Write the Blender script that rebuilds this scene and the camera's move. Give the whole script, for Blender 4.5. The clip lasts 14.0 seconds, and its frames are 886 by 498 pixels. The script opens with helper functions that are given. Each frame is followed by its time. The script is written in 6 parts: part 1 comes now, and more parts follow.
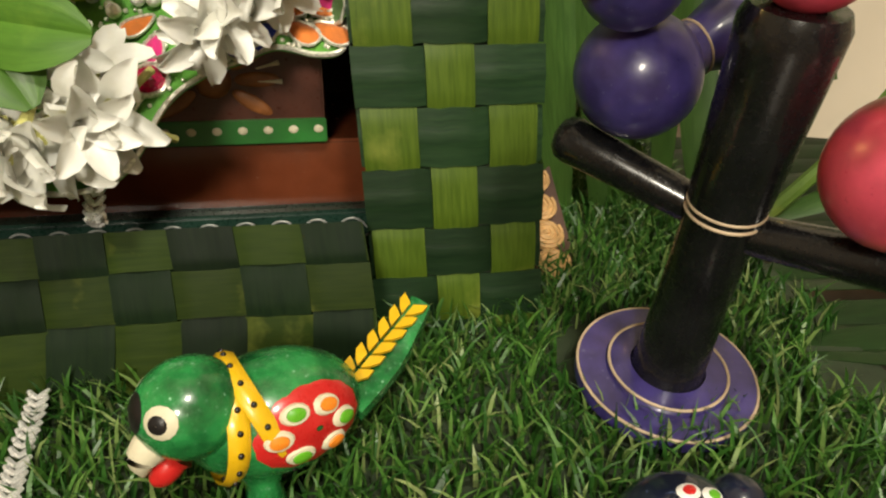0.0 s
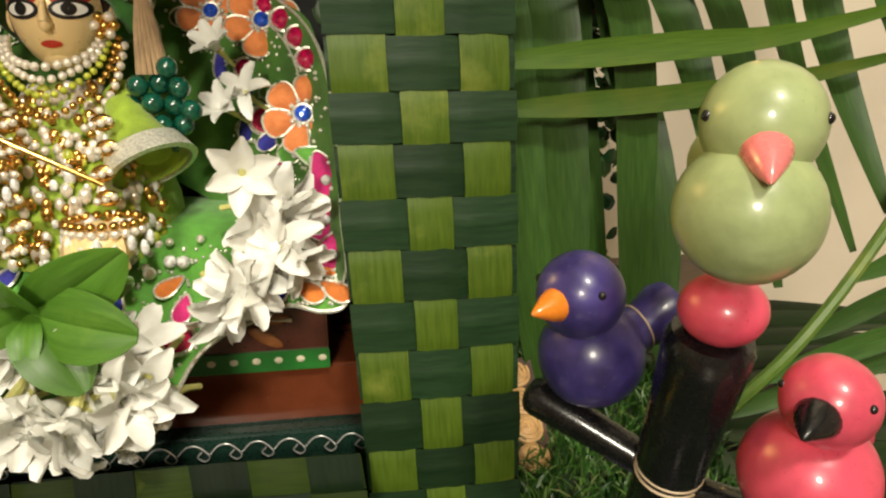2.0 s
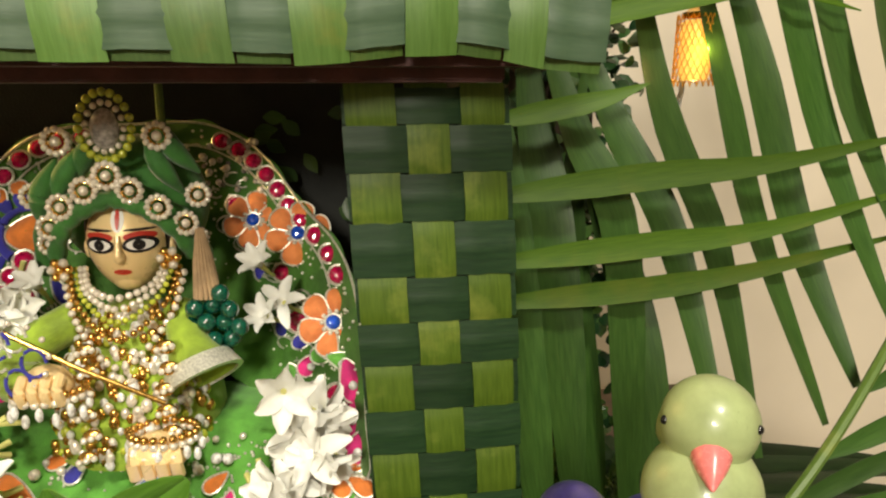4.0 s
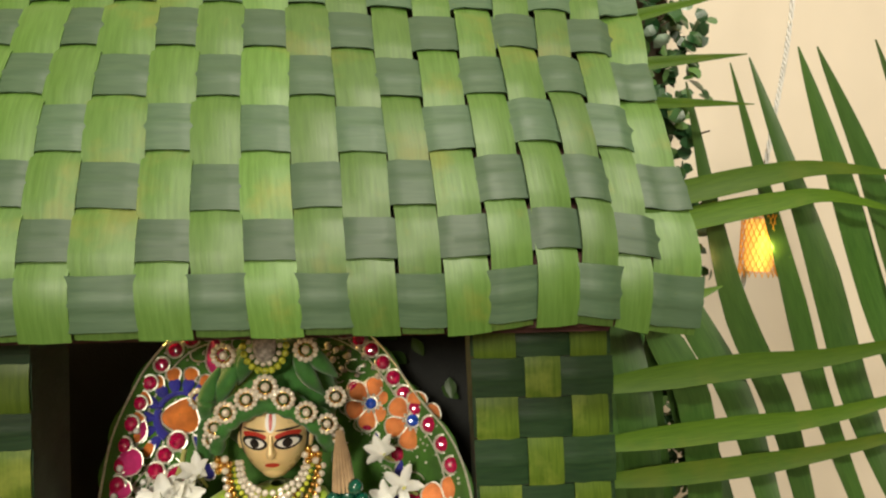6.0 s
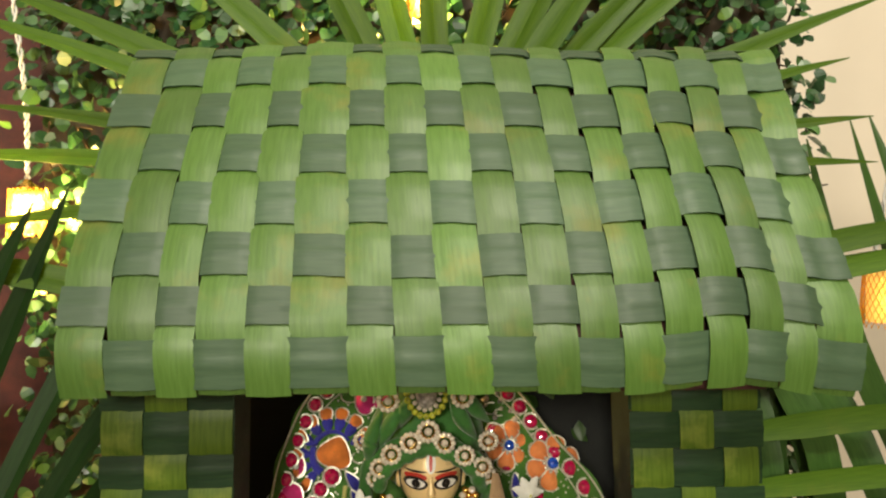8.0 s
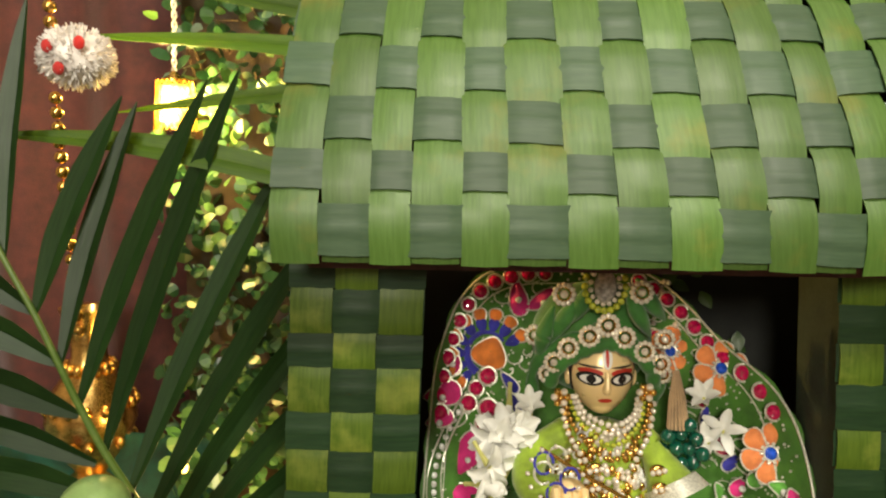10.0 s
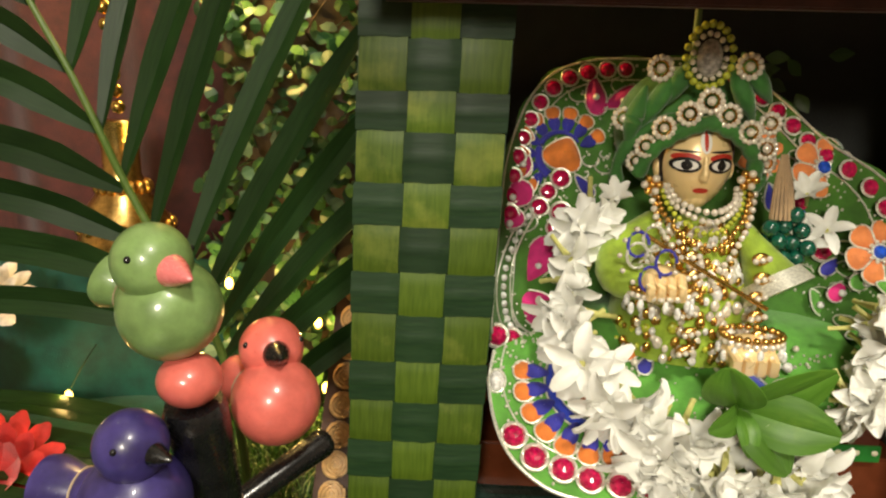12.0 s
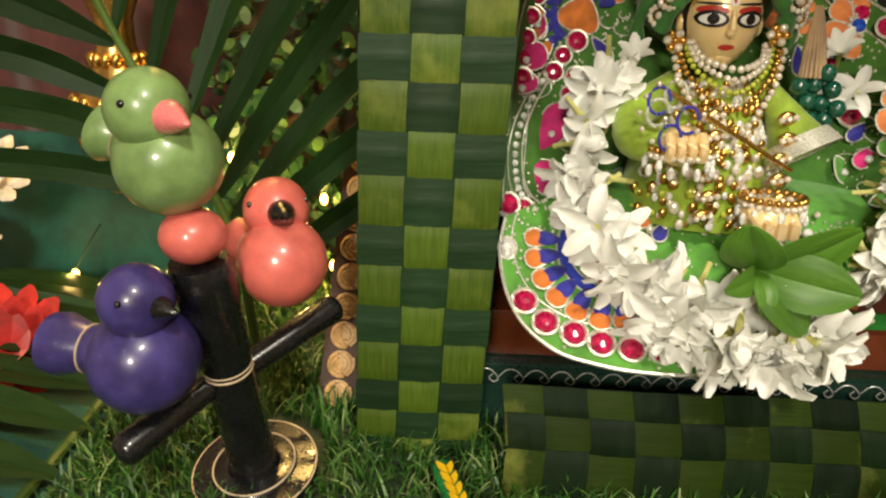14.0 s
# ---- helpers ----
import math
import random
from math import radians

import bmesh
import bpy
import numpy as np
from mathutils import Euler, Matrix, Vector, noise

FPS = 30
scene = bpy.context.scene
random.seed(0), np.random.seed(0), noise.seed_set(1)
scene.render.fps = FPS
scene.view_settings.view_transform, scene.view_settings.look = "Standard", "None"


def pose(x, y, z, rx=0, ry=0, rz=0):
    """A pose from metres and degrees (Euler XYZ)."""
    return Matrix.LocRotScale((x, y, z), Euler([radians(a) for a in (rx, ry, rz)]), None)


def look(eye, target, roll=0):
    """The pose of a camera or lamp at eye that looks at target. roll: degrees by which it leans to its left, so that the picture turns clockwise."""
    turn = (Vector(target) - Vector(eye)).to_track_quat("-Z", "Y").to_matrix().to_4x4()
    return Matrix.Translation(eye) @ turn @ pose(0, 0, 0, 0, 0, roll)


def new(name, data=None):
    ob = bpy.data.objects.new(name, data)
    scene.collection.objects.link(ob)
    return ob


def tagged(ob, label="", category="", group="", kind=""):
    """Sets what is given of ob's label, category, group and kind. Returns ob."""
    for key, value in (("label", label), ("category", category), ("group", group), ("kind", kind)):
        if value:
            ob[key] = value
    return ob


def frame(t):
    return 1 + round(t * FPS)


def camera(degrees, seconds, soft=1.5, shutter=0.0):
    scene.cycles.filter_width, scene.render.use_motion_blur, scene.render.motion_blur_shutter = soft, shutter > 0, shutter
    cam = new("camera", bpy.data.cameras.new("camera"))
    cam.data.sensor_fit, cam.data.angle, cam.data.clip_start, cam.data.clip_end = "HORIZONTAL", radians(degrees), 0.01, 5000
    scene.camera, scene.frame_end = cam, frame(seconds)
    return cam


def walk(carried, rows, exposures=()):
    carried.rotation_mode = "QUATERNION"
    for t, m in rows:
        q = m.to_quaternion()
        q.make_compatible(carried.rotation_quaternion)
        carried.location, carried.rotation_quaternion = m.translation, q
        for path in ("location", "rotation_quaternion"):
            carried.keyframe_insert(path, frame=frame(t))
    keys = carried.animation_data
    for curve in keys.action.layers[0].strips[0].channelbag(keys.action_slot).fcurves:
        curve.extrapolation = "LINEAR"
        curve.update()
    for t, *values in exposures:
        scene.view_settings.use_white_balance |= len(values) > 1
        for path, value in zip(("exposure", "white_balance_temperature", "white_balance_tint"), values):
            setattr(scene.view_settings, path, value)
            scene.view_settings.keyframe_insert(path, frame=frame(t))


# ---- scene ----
cam = camera(63.2, 14.0, 2.2)
METRES, EYE, TILT, LEAN, TURN, TIP_BACK = 0.55, 0.1674, -22.0, 0.0, -8.6, -6.0
ROWS = [
    (0.0, 0.0, 0.0, 0.0, 0.0, 0.0, -0.0),
    (0.5, 0.0035, -0.0144, 0.0265, 0.1, 1.5, 0.25),
    (1.0, 0.0043, -0.0278, 0.0455, 0.05, 2.5, 0.27),
    (1.5, 0.0088, -0.0508, 0.0772, 0.09, 4.17, 0.44),
    (2.0, 0.0097, -0.0794, 0.112, 0.02, 6.03, 0.36),
    (4.5, -0.0021, -0.2125, 0.2398, 0.94, 13.11, 0.02),
    (5.0, -0.0187, -0.2479, 0.2709, 1.59, 14.75, -0.35),
    (5.5, -0.0385, -0.2832, 0.2944, 2.27, 16.24, -0.7),
    (6.0, -0.0594, -0.3184, 0.3121, 3.38, 17.49, -0.92),
    (6.5, -0.083, -0.3513, 0.3223, 4.8, 18.28, -1.14),
    (7.0, -0.1045, -0.3766, 0.3307, 5.8, 18.83, -1.45),
    (7.5, -0.1337, -0.3919, 0.332, 6.25, 19.1, -1.9),
    (10.0, -0.3202, -0.3658, 0.2588, 9.06, 15.36, -4.59),
    (10.5, -0.3577, -0.3433, 0.2263, 9.69, 13.56, -4.98),
    (11.0, -0.3803, -0.3181, 0.1904, 9.94, 11.83, -5.25),
    (11.5, -0.3897, -0.2918, 0.1602, 9.76, 10.06, -5.54),
    (12.0, -0.3895, -0.2722, 0.1407, 9.79, 8.37, -5.57),
    (12.5, -0.3914, -0.2634, 0.1279, 10.11, 6.66, -5.42),
    (13.0, -0.3932, -0.2558, 0.1188, 10.04, 4.31, -5.57),
    (13.5, -0.3943, -0.2499, 0.1106, 10.18, 2.33, -5.57),
    (14.0, -0.3941, -0.2465, 0.1037, 10.24, 0.89, -5.62),
]
START = pose(0, 0, EYE, TIP_BACK) @ pose(0, 0, 0, TILT, LEAN, TURN)
walk(cam, [(t, START @ pose(METRES * x, METRES * y, METRES * z, 90 + pitch, roll, yaw)) for t, x, y, z, yaw, pitch, roll in ROWS],
     [(0.0, -0.04), (2.0, -0.03), (5.0, 0.0), (7.5, -0.07), (10.5, -0.14), (14.0, -0.16)])

# the little house leans back a few degrees; its things are laid out upright and then tipped
TIP = pose(0, 0, EYE, TIP_BACK) @ pose(0, 0, -0.145)

# ---- light ----
world = bpy.data.worlds.new("room_air")
scene.world = world
world.use_nodes = True
world.node_tree.nodes["Background"].inputs[0].default_value = (1.0, 0.93, 0.82, 1)
world.node_tree.nodes["Background"].inputs[1].default_value = 0.25


def area_lamp(name, eye, target, size, watts, colour):
    data = bpy.data.lights.new(name, "AREA")
    data.shape, data.size, data.energy, data.color = "DISK", size, watts, colour
    ob = new(name, data)
    ob.matrix_world = look(eye, target)
    return ob


area_lamp("ceiling_lamp", (0.25, -1.05, 2.10), (-0.1, 0.25, 0.2), 0.30, 43.0, (1.0, 0.93, 0.77))
# unseen fill, added low in front to brighten the idol under the eave
area_lamp("front_fill", (-0.45, -1.50, 1.05), (-0.1, 0.25, 0.2), 0.34, 28.0, (1.0, 0.92, 0.75))


def bulb(name, place, watts, colour=(1.0, 0.62, 0.18), size=0.004):
    data = bpy.data.lights.new(name, "POINT")
    data.energy, data.color, data.shadow_soft_size = watts, colour, size
    ob = new(name, data)
    ob.location = TIP @ Vector(place)
    return ob


# ---- materials ----
def material(name, rough=0.5, metal=0.0):
    m = bpy.data.materials.new(name)
    m.use_nodes = True
    n, l = m.node_tree.nodes, m.node_tree.links
    b = n["Principled BSDF"]
    b.inputs["Roughness"].default_value, b.inputs["Metallic"].default_value = rough, metal
    return m, n, l, b


def rgba(c):
    return (c[0], c[1], c[2], 1)


def noise_node(n, l, scale, detail=4, coord=None, rough=0.6):
    t = n.new("ShaderNodeTexNoise")
    t.inputs["Scale"].default_value, t.inputs["Detail"].default_value, t.inputs["Roughness"].default_value = scale, detail, rough
    if coord:
        l.new(coord, t.inputs["Vector"])
    return t


def ramp(n, l, fac, stops):
    r = n.new("ShaderNodeValToRGB")
    while len(r.color_ramp.elements) < len(stops):
        r.color_ramp.elements.new(0.5)
    for e, (p, c) in zip(r.color_ramp.elements, stops):
        e.position, e.color = p, rgba(c)
    l.new(fac, r.inputs[0])
    return r


def mix(n, l, fac, a, b, mode="MIX"):
    x = n.new("ShaderNodeMix")
    x.data_type, x.blend_type = "RGBA", mode
    for v, s in ((fac, x.inputs[0]), (a, x.inputs[6]), (b, x.inputs[7])):
        if isinstance(v, (int, float)):
            s.default_value = v
        elif isinstance(v, tuple):
            s.default_value = rgba(v)
        else:
            l.new(v, s)
    return x.outputs[2]


def bump(n, l, b, height, strength, distance=0.001):
    u = n.new("ShaderNodeBump")
    u.inputs["Strength"].default_value, u.inputs["Distance"].default_value = strength, distance
    l.new(height, u.inputs["Height"])
    l.new(u.outputs[0], b.inputs["Normal"])


def leaf_material(name, dark, light, rough=0.38, veins=13.0, blotch=25.0, through_light=0.0, yellow=(0.30, 0.32, 0.06), yellow_at=0.68, gloss=0.5):
    """A palm blade: fine veins along the blade, slow blotches, a value of its own for each strip."""
    m, n, l, b = material(name, rough)
    uv, geo, info = n.new("ShaderNodeUVMap"), n.new("ShaderNodeTexCoord"), n.new("ShaderNodeObjectInfo")
    mp = n.new("ShaderNodeMapping")
    mp.inputs["Scale"].default_value = (veins, 1.2, 1)
    l.new(uv.outputs[0], mp.inputs[0])
    vein = noise_node(n, l, 1.0, 3, mp.outputs[0])
    slow = noise_node(n, l, blotch, 5, geo.outputs["Object"])
    base = ramp(n, l, vein.outputs[0], [(0.30, dark), (0.72, light)])
    stain = ramp(n, l, slow.outputs[0], [(yellow_at - 0.12, (0, 0, 0)), (yellow_at + 0.1, (0.55, 0.55, 0.55))])
    col = mix(n, l, stain.outputs[0], base.outputs[0], yellow)
    shade = n.new("ShaderNodeMapRange")
    shade.inputs["To Min"].default_value, shade.inputs["To Max"].default_value = 0.72, 1.22
    l.new(info.outputs["Random"], shade.inputs[0])
    col = mix(n, l, 1.0, col, shade.outputs[0], "MULTIPLY")
    rr = n.new("ShaderNodeMapRange")
    rr.inputs["To Min"].default_value, rr.inputs["To Max"].default_value = rough - 0.1, rough + 0.16
    l.new(slow.outputs[0], rr.inputs[0])
    l.new(rr.outputs[0], b.inputs["Roughness"])
    b.inputs["Specular IOR Level"].default_value = gloss
    l.new(col, b.inputs["Base Color"])
    bump(n, l, b, vein.outputs[0], 0.2, 0.0004)
    if through_light:
        tr = n.new("ShaderNodeBsdfTranslucent")
        l.new(mix(n, l, 0.5, col, (0.30, 0.42, 0.03)), tr.inputs[0])
        ms = n.new("ShaderNodeMixShader")
        ms.inputs[0].default_value = through_light
        l.new(b.outputs[0], ms.inputs[1])
        l.new(tr.outputs[0], ms.inputs[2])
        l.new(ms.outputs[0], n["Material Output"].inputs[0])
    return m


def paint_material(name, colour, rough=0.3, wear=0.25, worn=None, metal=0.0, scale=60.0, coat=0.0):
    """Paint, lacquer, cloth or metal with slow unevenness, fine grain and scuffs."""
    m, n, l, b = material(name, rough, metal)
    co = n.new("ShaderNodeTexCoord")
    slow, fine = noise_node(n, l, scale, 4, co.outputs["Object"]), noise_node(n, l, scale * 9, 3, co.outputs["Object"])
    d = tuple(c * (1 - wear) for c in colour)
    up = tuple(min(1, c * (1 + wear * 0.6) + 0.012 * wear) for c in colour)
    col = ramp(n, l, slow.outputs[0], [(0.3, d), (0.7, up)]).outputs[0]
    if worn:
        spots = ramp(n, l, fine.outputs[0], [(0.66, (0, 0, 0)), (0.72, (1, 1, 1))])
        col = mix(n, l, spots.outputs[0], col, worn)
    l.new(col, b.inputs["Base Color"])
    rr = n.new("ShaderNodeMapRange")
    rr.inputs["To Min"].default_value, rr.inputs["To Max"].default_value = max(0.03, rough - 0.12), rough + 0.15
    l.new(fine.outputs[0], rr.inputs[0])
    l.new(rr.outputs[0], b.inputs["Roughness"])
    b.inputs["Coat Weight"].default_value = coat
    bump(n, l, b, slow.outputs[0], 0.12, 0.0008)
    return m


def cloth_material(name, colour, scale=900.0, rough=0.75):
    m, n, l, b = material(name, rough)
    co = n.new("ShaderNodeTexCoord")
    slow = noise_node(n, l, 70, 4, co.outputs["Object"])
    grain = n.new("ShaderNodeTexVoronoi")
    grain.inputs["Scale"].default_value = scale
    l.new(co.outputs["Object"], grain.inputs["Vector"])
    c = ramp(n, l, slow.outputs[0], [(0.3, tuple(v * 0.6 for v in colour)), (0.7, tuple(min(1, v * 1.2) for v in colour))])
    l.new(c.outputs[0], b.inputs["Base Color"])
    b.inputs["Sheen Weight"].default_value = 0.3
    bump(n, l, b, grain.outputs["Distance"], 0.4, 0.0004)
    return m


def gem_material(name, colour, rough=0.08):
    m, n, l, b = material(name, rough)
    co = n.new("ShaderNodeTexCoord")
    slow = noise_node(n, l, 400, 2, co.outputs["Object"])
    c = ramp(n, l, slow.outputs[0], [(0.3, tuple(v * 0.5 for v in colour)), (0.7, tuple(min(1, v * 1.4) for v in colour))])
    l.new(c.outputs[0], b.inputs["Base Color"])
    b.inputs["Coat Weight"].default_value = 0.8
    return m


def glow_material(name, colour, strength):
    m, n, l, b = material(name, 0.4)
    b.inputs["Base Color"].default_value = rgba(colour)
    b.inputs["Emission Color"].default_value = rgba(colour)
    b.inputs["Emission Strength"].default_value = strength
    return m


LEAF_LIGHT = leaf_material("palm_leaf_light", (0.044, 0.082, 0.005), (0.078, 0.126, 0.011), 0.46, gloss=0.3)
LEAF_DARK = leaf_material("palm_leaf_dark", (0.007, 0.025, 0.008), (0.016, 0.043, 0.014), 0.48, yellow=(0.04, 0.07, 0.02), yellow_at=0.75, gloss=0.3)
# roof copies of both leaf greens, lifted for gloss and stronger light
LIT_ROOF_LIGHT = leaf_material("lit_roof_leaf_light", (0.054, 0.124, 0.013), (0.088, 0.180, 0.031), 0.46, yellow=(0.24, 0.19, 0.02), yellow_at=0.68, gloss=0.60)
LIT_ROOF_DARK = leaf_material("lit_roof_leaf_dark", (0.042, 0.084, 0.043), (0.062, 0.112, 0.058), 0.50, yellow=(0.08, 0.12, 0.045), yellow_at=0.75, gloss=0.50)
# darker copy of the frond green, with the dim side's shade in it
FROND_SHADED = leaf_material("frond_shaded", (0.006, 0.021, 0.004), (0.016, 0.042, 0.009), 0.36, veins=14, blotch=14, through_light=0.10, yellow=(0.05, 0.07, 0.012), yellow_at=0.8, gloss=0.25)
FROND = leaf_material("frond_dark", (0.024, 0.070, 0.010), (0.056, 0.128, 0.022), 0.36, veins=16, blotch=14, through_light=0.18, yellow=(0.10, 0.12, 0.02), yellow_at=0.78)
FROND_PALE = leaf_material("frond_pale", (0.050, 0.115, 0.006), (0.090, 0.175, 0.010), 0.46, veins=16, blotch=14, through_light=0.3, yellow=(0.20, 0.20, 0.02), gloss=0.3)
RACHIS = leaf_material("frond_stalk", (0.065, 0.125, 0.018), (0.11, 0.18, 0.03), 0.4)
CORE = paint_material("dark_card", (0.020, 0.032, 0.014), 0.7, 0.4)
BEAM = paint_material("maroon_board", (0.07, 0.018, 0.016), 0.6, 0.4)


# ---- mesh tools ----
class Geo:
    """Gathers vertices, faces, blade coordinates and material slots for one mesh."""

    def __init__(self):
        self.v, self.f, self.uv, self.slot, self.now = [], [], [], [], 0

    def face(self, ids, uv=None):
        self.f.append(ids)
        self.uv.append(uv or [(0.5, 0.5)] * len(ids))
        self.slot.append(self.now)

    def grid(self, rows, close=False):
        """Rows of points, each as long as the others, as a sheet of quads."""
        k, w, h = len(self.v), len(rows[0]), len(rows)
        for r in rows:
            self.v.extend(Vector(p) for p in r)
        for j in range(h - 1):
            for i in range(w if close else w - 1):
                a, b = i, (i + 1) % w
                self.face([k + j * w + a, k + j * w + b, k + (j + 1) * w + b, k + (j + 1) * w + a],
                          [(i / (w - 1), j), ((i + 1) / (w - 1), j), ((i + 1) / (w - 1), j + 1), (i / (w - 1), j + 1)])
        return k

    def tube(self, path, radii, seg=12, caps=True):
        """A round bar along a path, of one radius or one for each point."""
        path = [Vector(p) for p in path]
        radii = radii if isinstance(radii, (list, tuple)) else [radii] * len(path)
        rows, up = [], Vector((0.13, 0.21, 0.97))
        for i, p in enumerate(path):
            d = (path[min(i + 1, len(path) - 1)] - path[max(i - 1, 0)]).normalized()
            if abs(d.dot(up)) > 0.95:
                up = Vector((0.97, 0.1, 0.2))
            s = d.cross(up).normalized()
            q = s.cross(d)
            rows.append([p + (s * math.cos(a) + q * math.sin(a)) * radii[i] for a in (2 * math.pi * j / seg for j in range(seg))])
        k = self.grid(rows, True)
        if caps:
            self.face(list(range(k, k + seg))[::-1])
            self.face(list(range(k + (len(path) - 1) * seg, k + len(path) * seg)))

    def lathe(self, foot, axis, profile, seg=32):
        """A turned body: (distance along the axis, radius) pairs."""
        foot, axis = Vector(foot), Vector(axis).normalized()
        s = axis.orthogonal().normalized()
        q = axis.cross(s)
        rows = [[foot + axis * h + (s * math.cos(a) + q * math.sin(a)) * max(r, 1e-5) for a in (2 * math.pi * j / seg for j in range(seg))] for h, r in profile]
        self.grid(rows, True)

    def ball(self, c, r, sx=1.0, sy=1.0, sz=1.0, seg=20, rings=12, turn=None):
        c = Vector(c)
        rows = []
        for j in range(rings + 1):
            b = math.pi * j / rings - math.pi / 2
            row = []
            for i in range(seg):
                a = 2 * math.pi * i / seg
                o = Vector((r * sx * math.cos(a) * max(math.cos(b), 1e-4), r * sy * math.sin(a) * max(math.cos(b), 1e-4), r * sz * math.sin(b)))
                row.append(c + (turn @ o if turn else o))
            rows.append(row)
        self.grid(rows, True)

    def box(self, lo, hi, bevel=0.0):
        lo, hi = Vector(lo), Vector(hi)
        bm = bmesh.new()
        bmesh.ops.create_cube(bm, size=1)
        for v in bm.verts:
            v.co = Vector(((lo[i] + hi[i]) / 2 + v.co[i] * (hi[i] - lo[i]) for i in range(3)))
        if bevel:
            bmesh.ops.bevel(bm, geom=bm.edges[:], offset=bevel, segments=2, affect="EDGES")
        k = len(self.v)
        bm.verts.index_update()
        self.v.extend(v.co.copy() for v in bm.verts)
        for f in bm.faces:
            self.face([k + v.index for v in f.verts])
        bm.free()

    def ribbon(self, path, sides, normals, widths, thick=0.0005, arch=0.0, crease=0.0, across=4):
        """A blade along a path: its side and upward directions and width at each point; arched or creased across."""
        top, low = [], []
        for p, s, nn, w in zip(path, sides, normals, widths):
            t, b = [], []
            for i in range(across + 1):
                u = i / across - 0.5
                lift = arch * (1 - 4 * u * u) * w - crease * max(0, 1 - abs(u) * across) * w
                q = p + s * (u * w) + nn * lift
                t.append(q)
                b.append(q - nn * thick)
            top.append(t)
            low.append(b)
        w1 = across + 1
        k = len(self.v)
        for t, b in zip(top, low):
            self.v.extend(t)
            self.v.extend(b)
        run = 0.0
        for j in range(len(path) - 1):
            nxt = run + (path[j + 1] - path[j]).length * 40
            a, c = k + j * 2 * w1, k + (j + 1) * 2 * w1
            for i in range(across):
                uv = [(i / across, run), ((i + 1) / across, run), ((i + 1) / across, nxt), (i / across, nxt)]
                self.face([a + i, a + i + 1, c + i + 1, c + i], uv)
                self.face([a + w1 + i + 1, a + w1 + i, c + w1 + i, c + w1 + i + 1], [uv[1], uv[0], uv[3], uv[2]])
            self.face([a, c, c + w1, a + w1], [(0, run), (0, nxt), (0, nxt), (0, run)])
            self.face([a + across, a + w1 + across, c + w1 + across, c + across], [(1, run), (1, run), (1, nxt), (1, nxt)])
            run = nxt
        e = k + (len(path) - 1) * 2 * w1
        for i in range(across):
            self.face([k + i + 1, k + i, k + w1 + i, k + w1 + i + 1])
            self.face([e + i, e + i + 1, e + w1 + i + 1, e + w1 + i])

    def mesh(self, name, mats, smooth=True, origin=None):
        me = bpy.data.meshes.new(name)
        o = Vector(origin or (0, 0, 0))
        me.from_pydata([v - o for v in self.v], [], self.f)
        for m in mats if isinstance(mats, (list, tuple)) else [mats]:
            me.materials.append(m)
        me.polygons.foreach_set("material_index", self.slot)
        me.polygons.foreach_set("use_smooth", [smooth] * len(self.f))
        layer = me.uv_layers.new(name="UVMap")
        layer.data.foreach_set("uv", [c for face in self.uv for p in face for c in p])
        if smooth:
            me.set_sharp_from_angle(angle=radians(42))
        me.update()
        return me


BASES = {}


def thing(name, base, label="", category="", group="", kind="", geo=None, mats=None, tip=True, smooth=True):
    """A top-level thing at its base: an Empty for parts, or one mesh where geo is given."""
    ob = new(name, geo.mesh(name, mats, smooth, base) if geo else None)
    if not geo:
        ob.empty_display_size = 0.02
    ob.matrix_basis = (TIP if tip else Matrix()) @ Matrix.Translation(base)
    BASES[ob.name] = Vector(base)
    return tagged(ob, label, category, group, kind)


def part(name, geo, mats, parent, label="", smooth=True):
    """One mesh under a thing or a part."""
    base = BASES[parent.name]
    ob = new(name, geo.mesh(name, mats, smooth, base))
    ob.parent = parent
    BASES[ob.name] = base
    return tagged(ob, label)


def spline(points, steps=8):
    """A smooth path through points."""
    p = [Vector(q) for q in points]
    p = [p[0] * 2 - p[1], *p, p[-1] * 2 - p[-2]]
    out = []
    for i in range(1, len(p) - 2):
        for k in range(steps):
            t = k / steps
            out.append(0.5 * ((2 * p[i]) + (p[i + 1] - p[i - 1]) * t + (2 * p[i - 1] - 5 * p[i] + 4 * p[i + 1] - p[i + 2]) * t * t
                              + (3 * p[i] - p[i - 1] - 3 * p[i + 1] + p[i + 2]) * t ** 3))
    return out + [p[-2].copy()]


def ground_z(y):
    """Height of the level turf, seen from the tipped layout."""
    return 0.004 + 0.1051 * (y - 0.26)


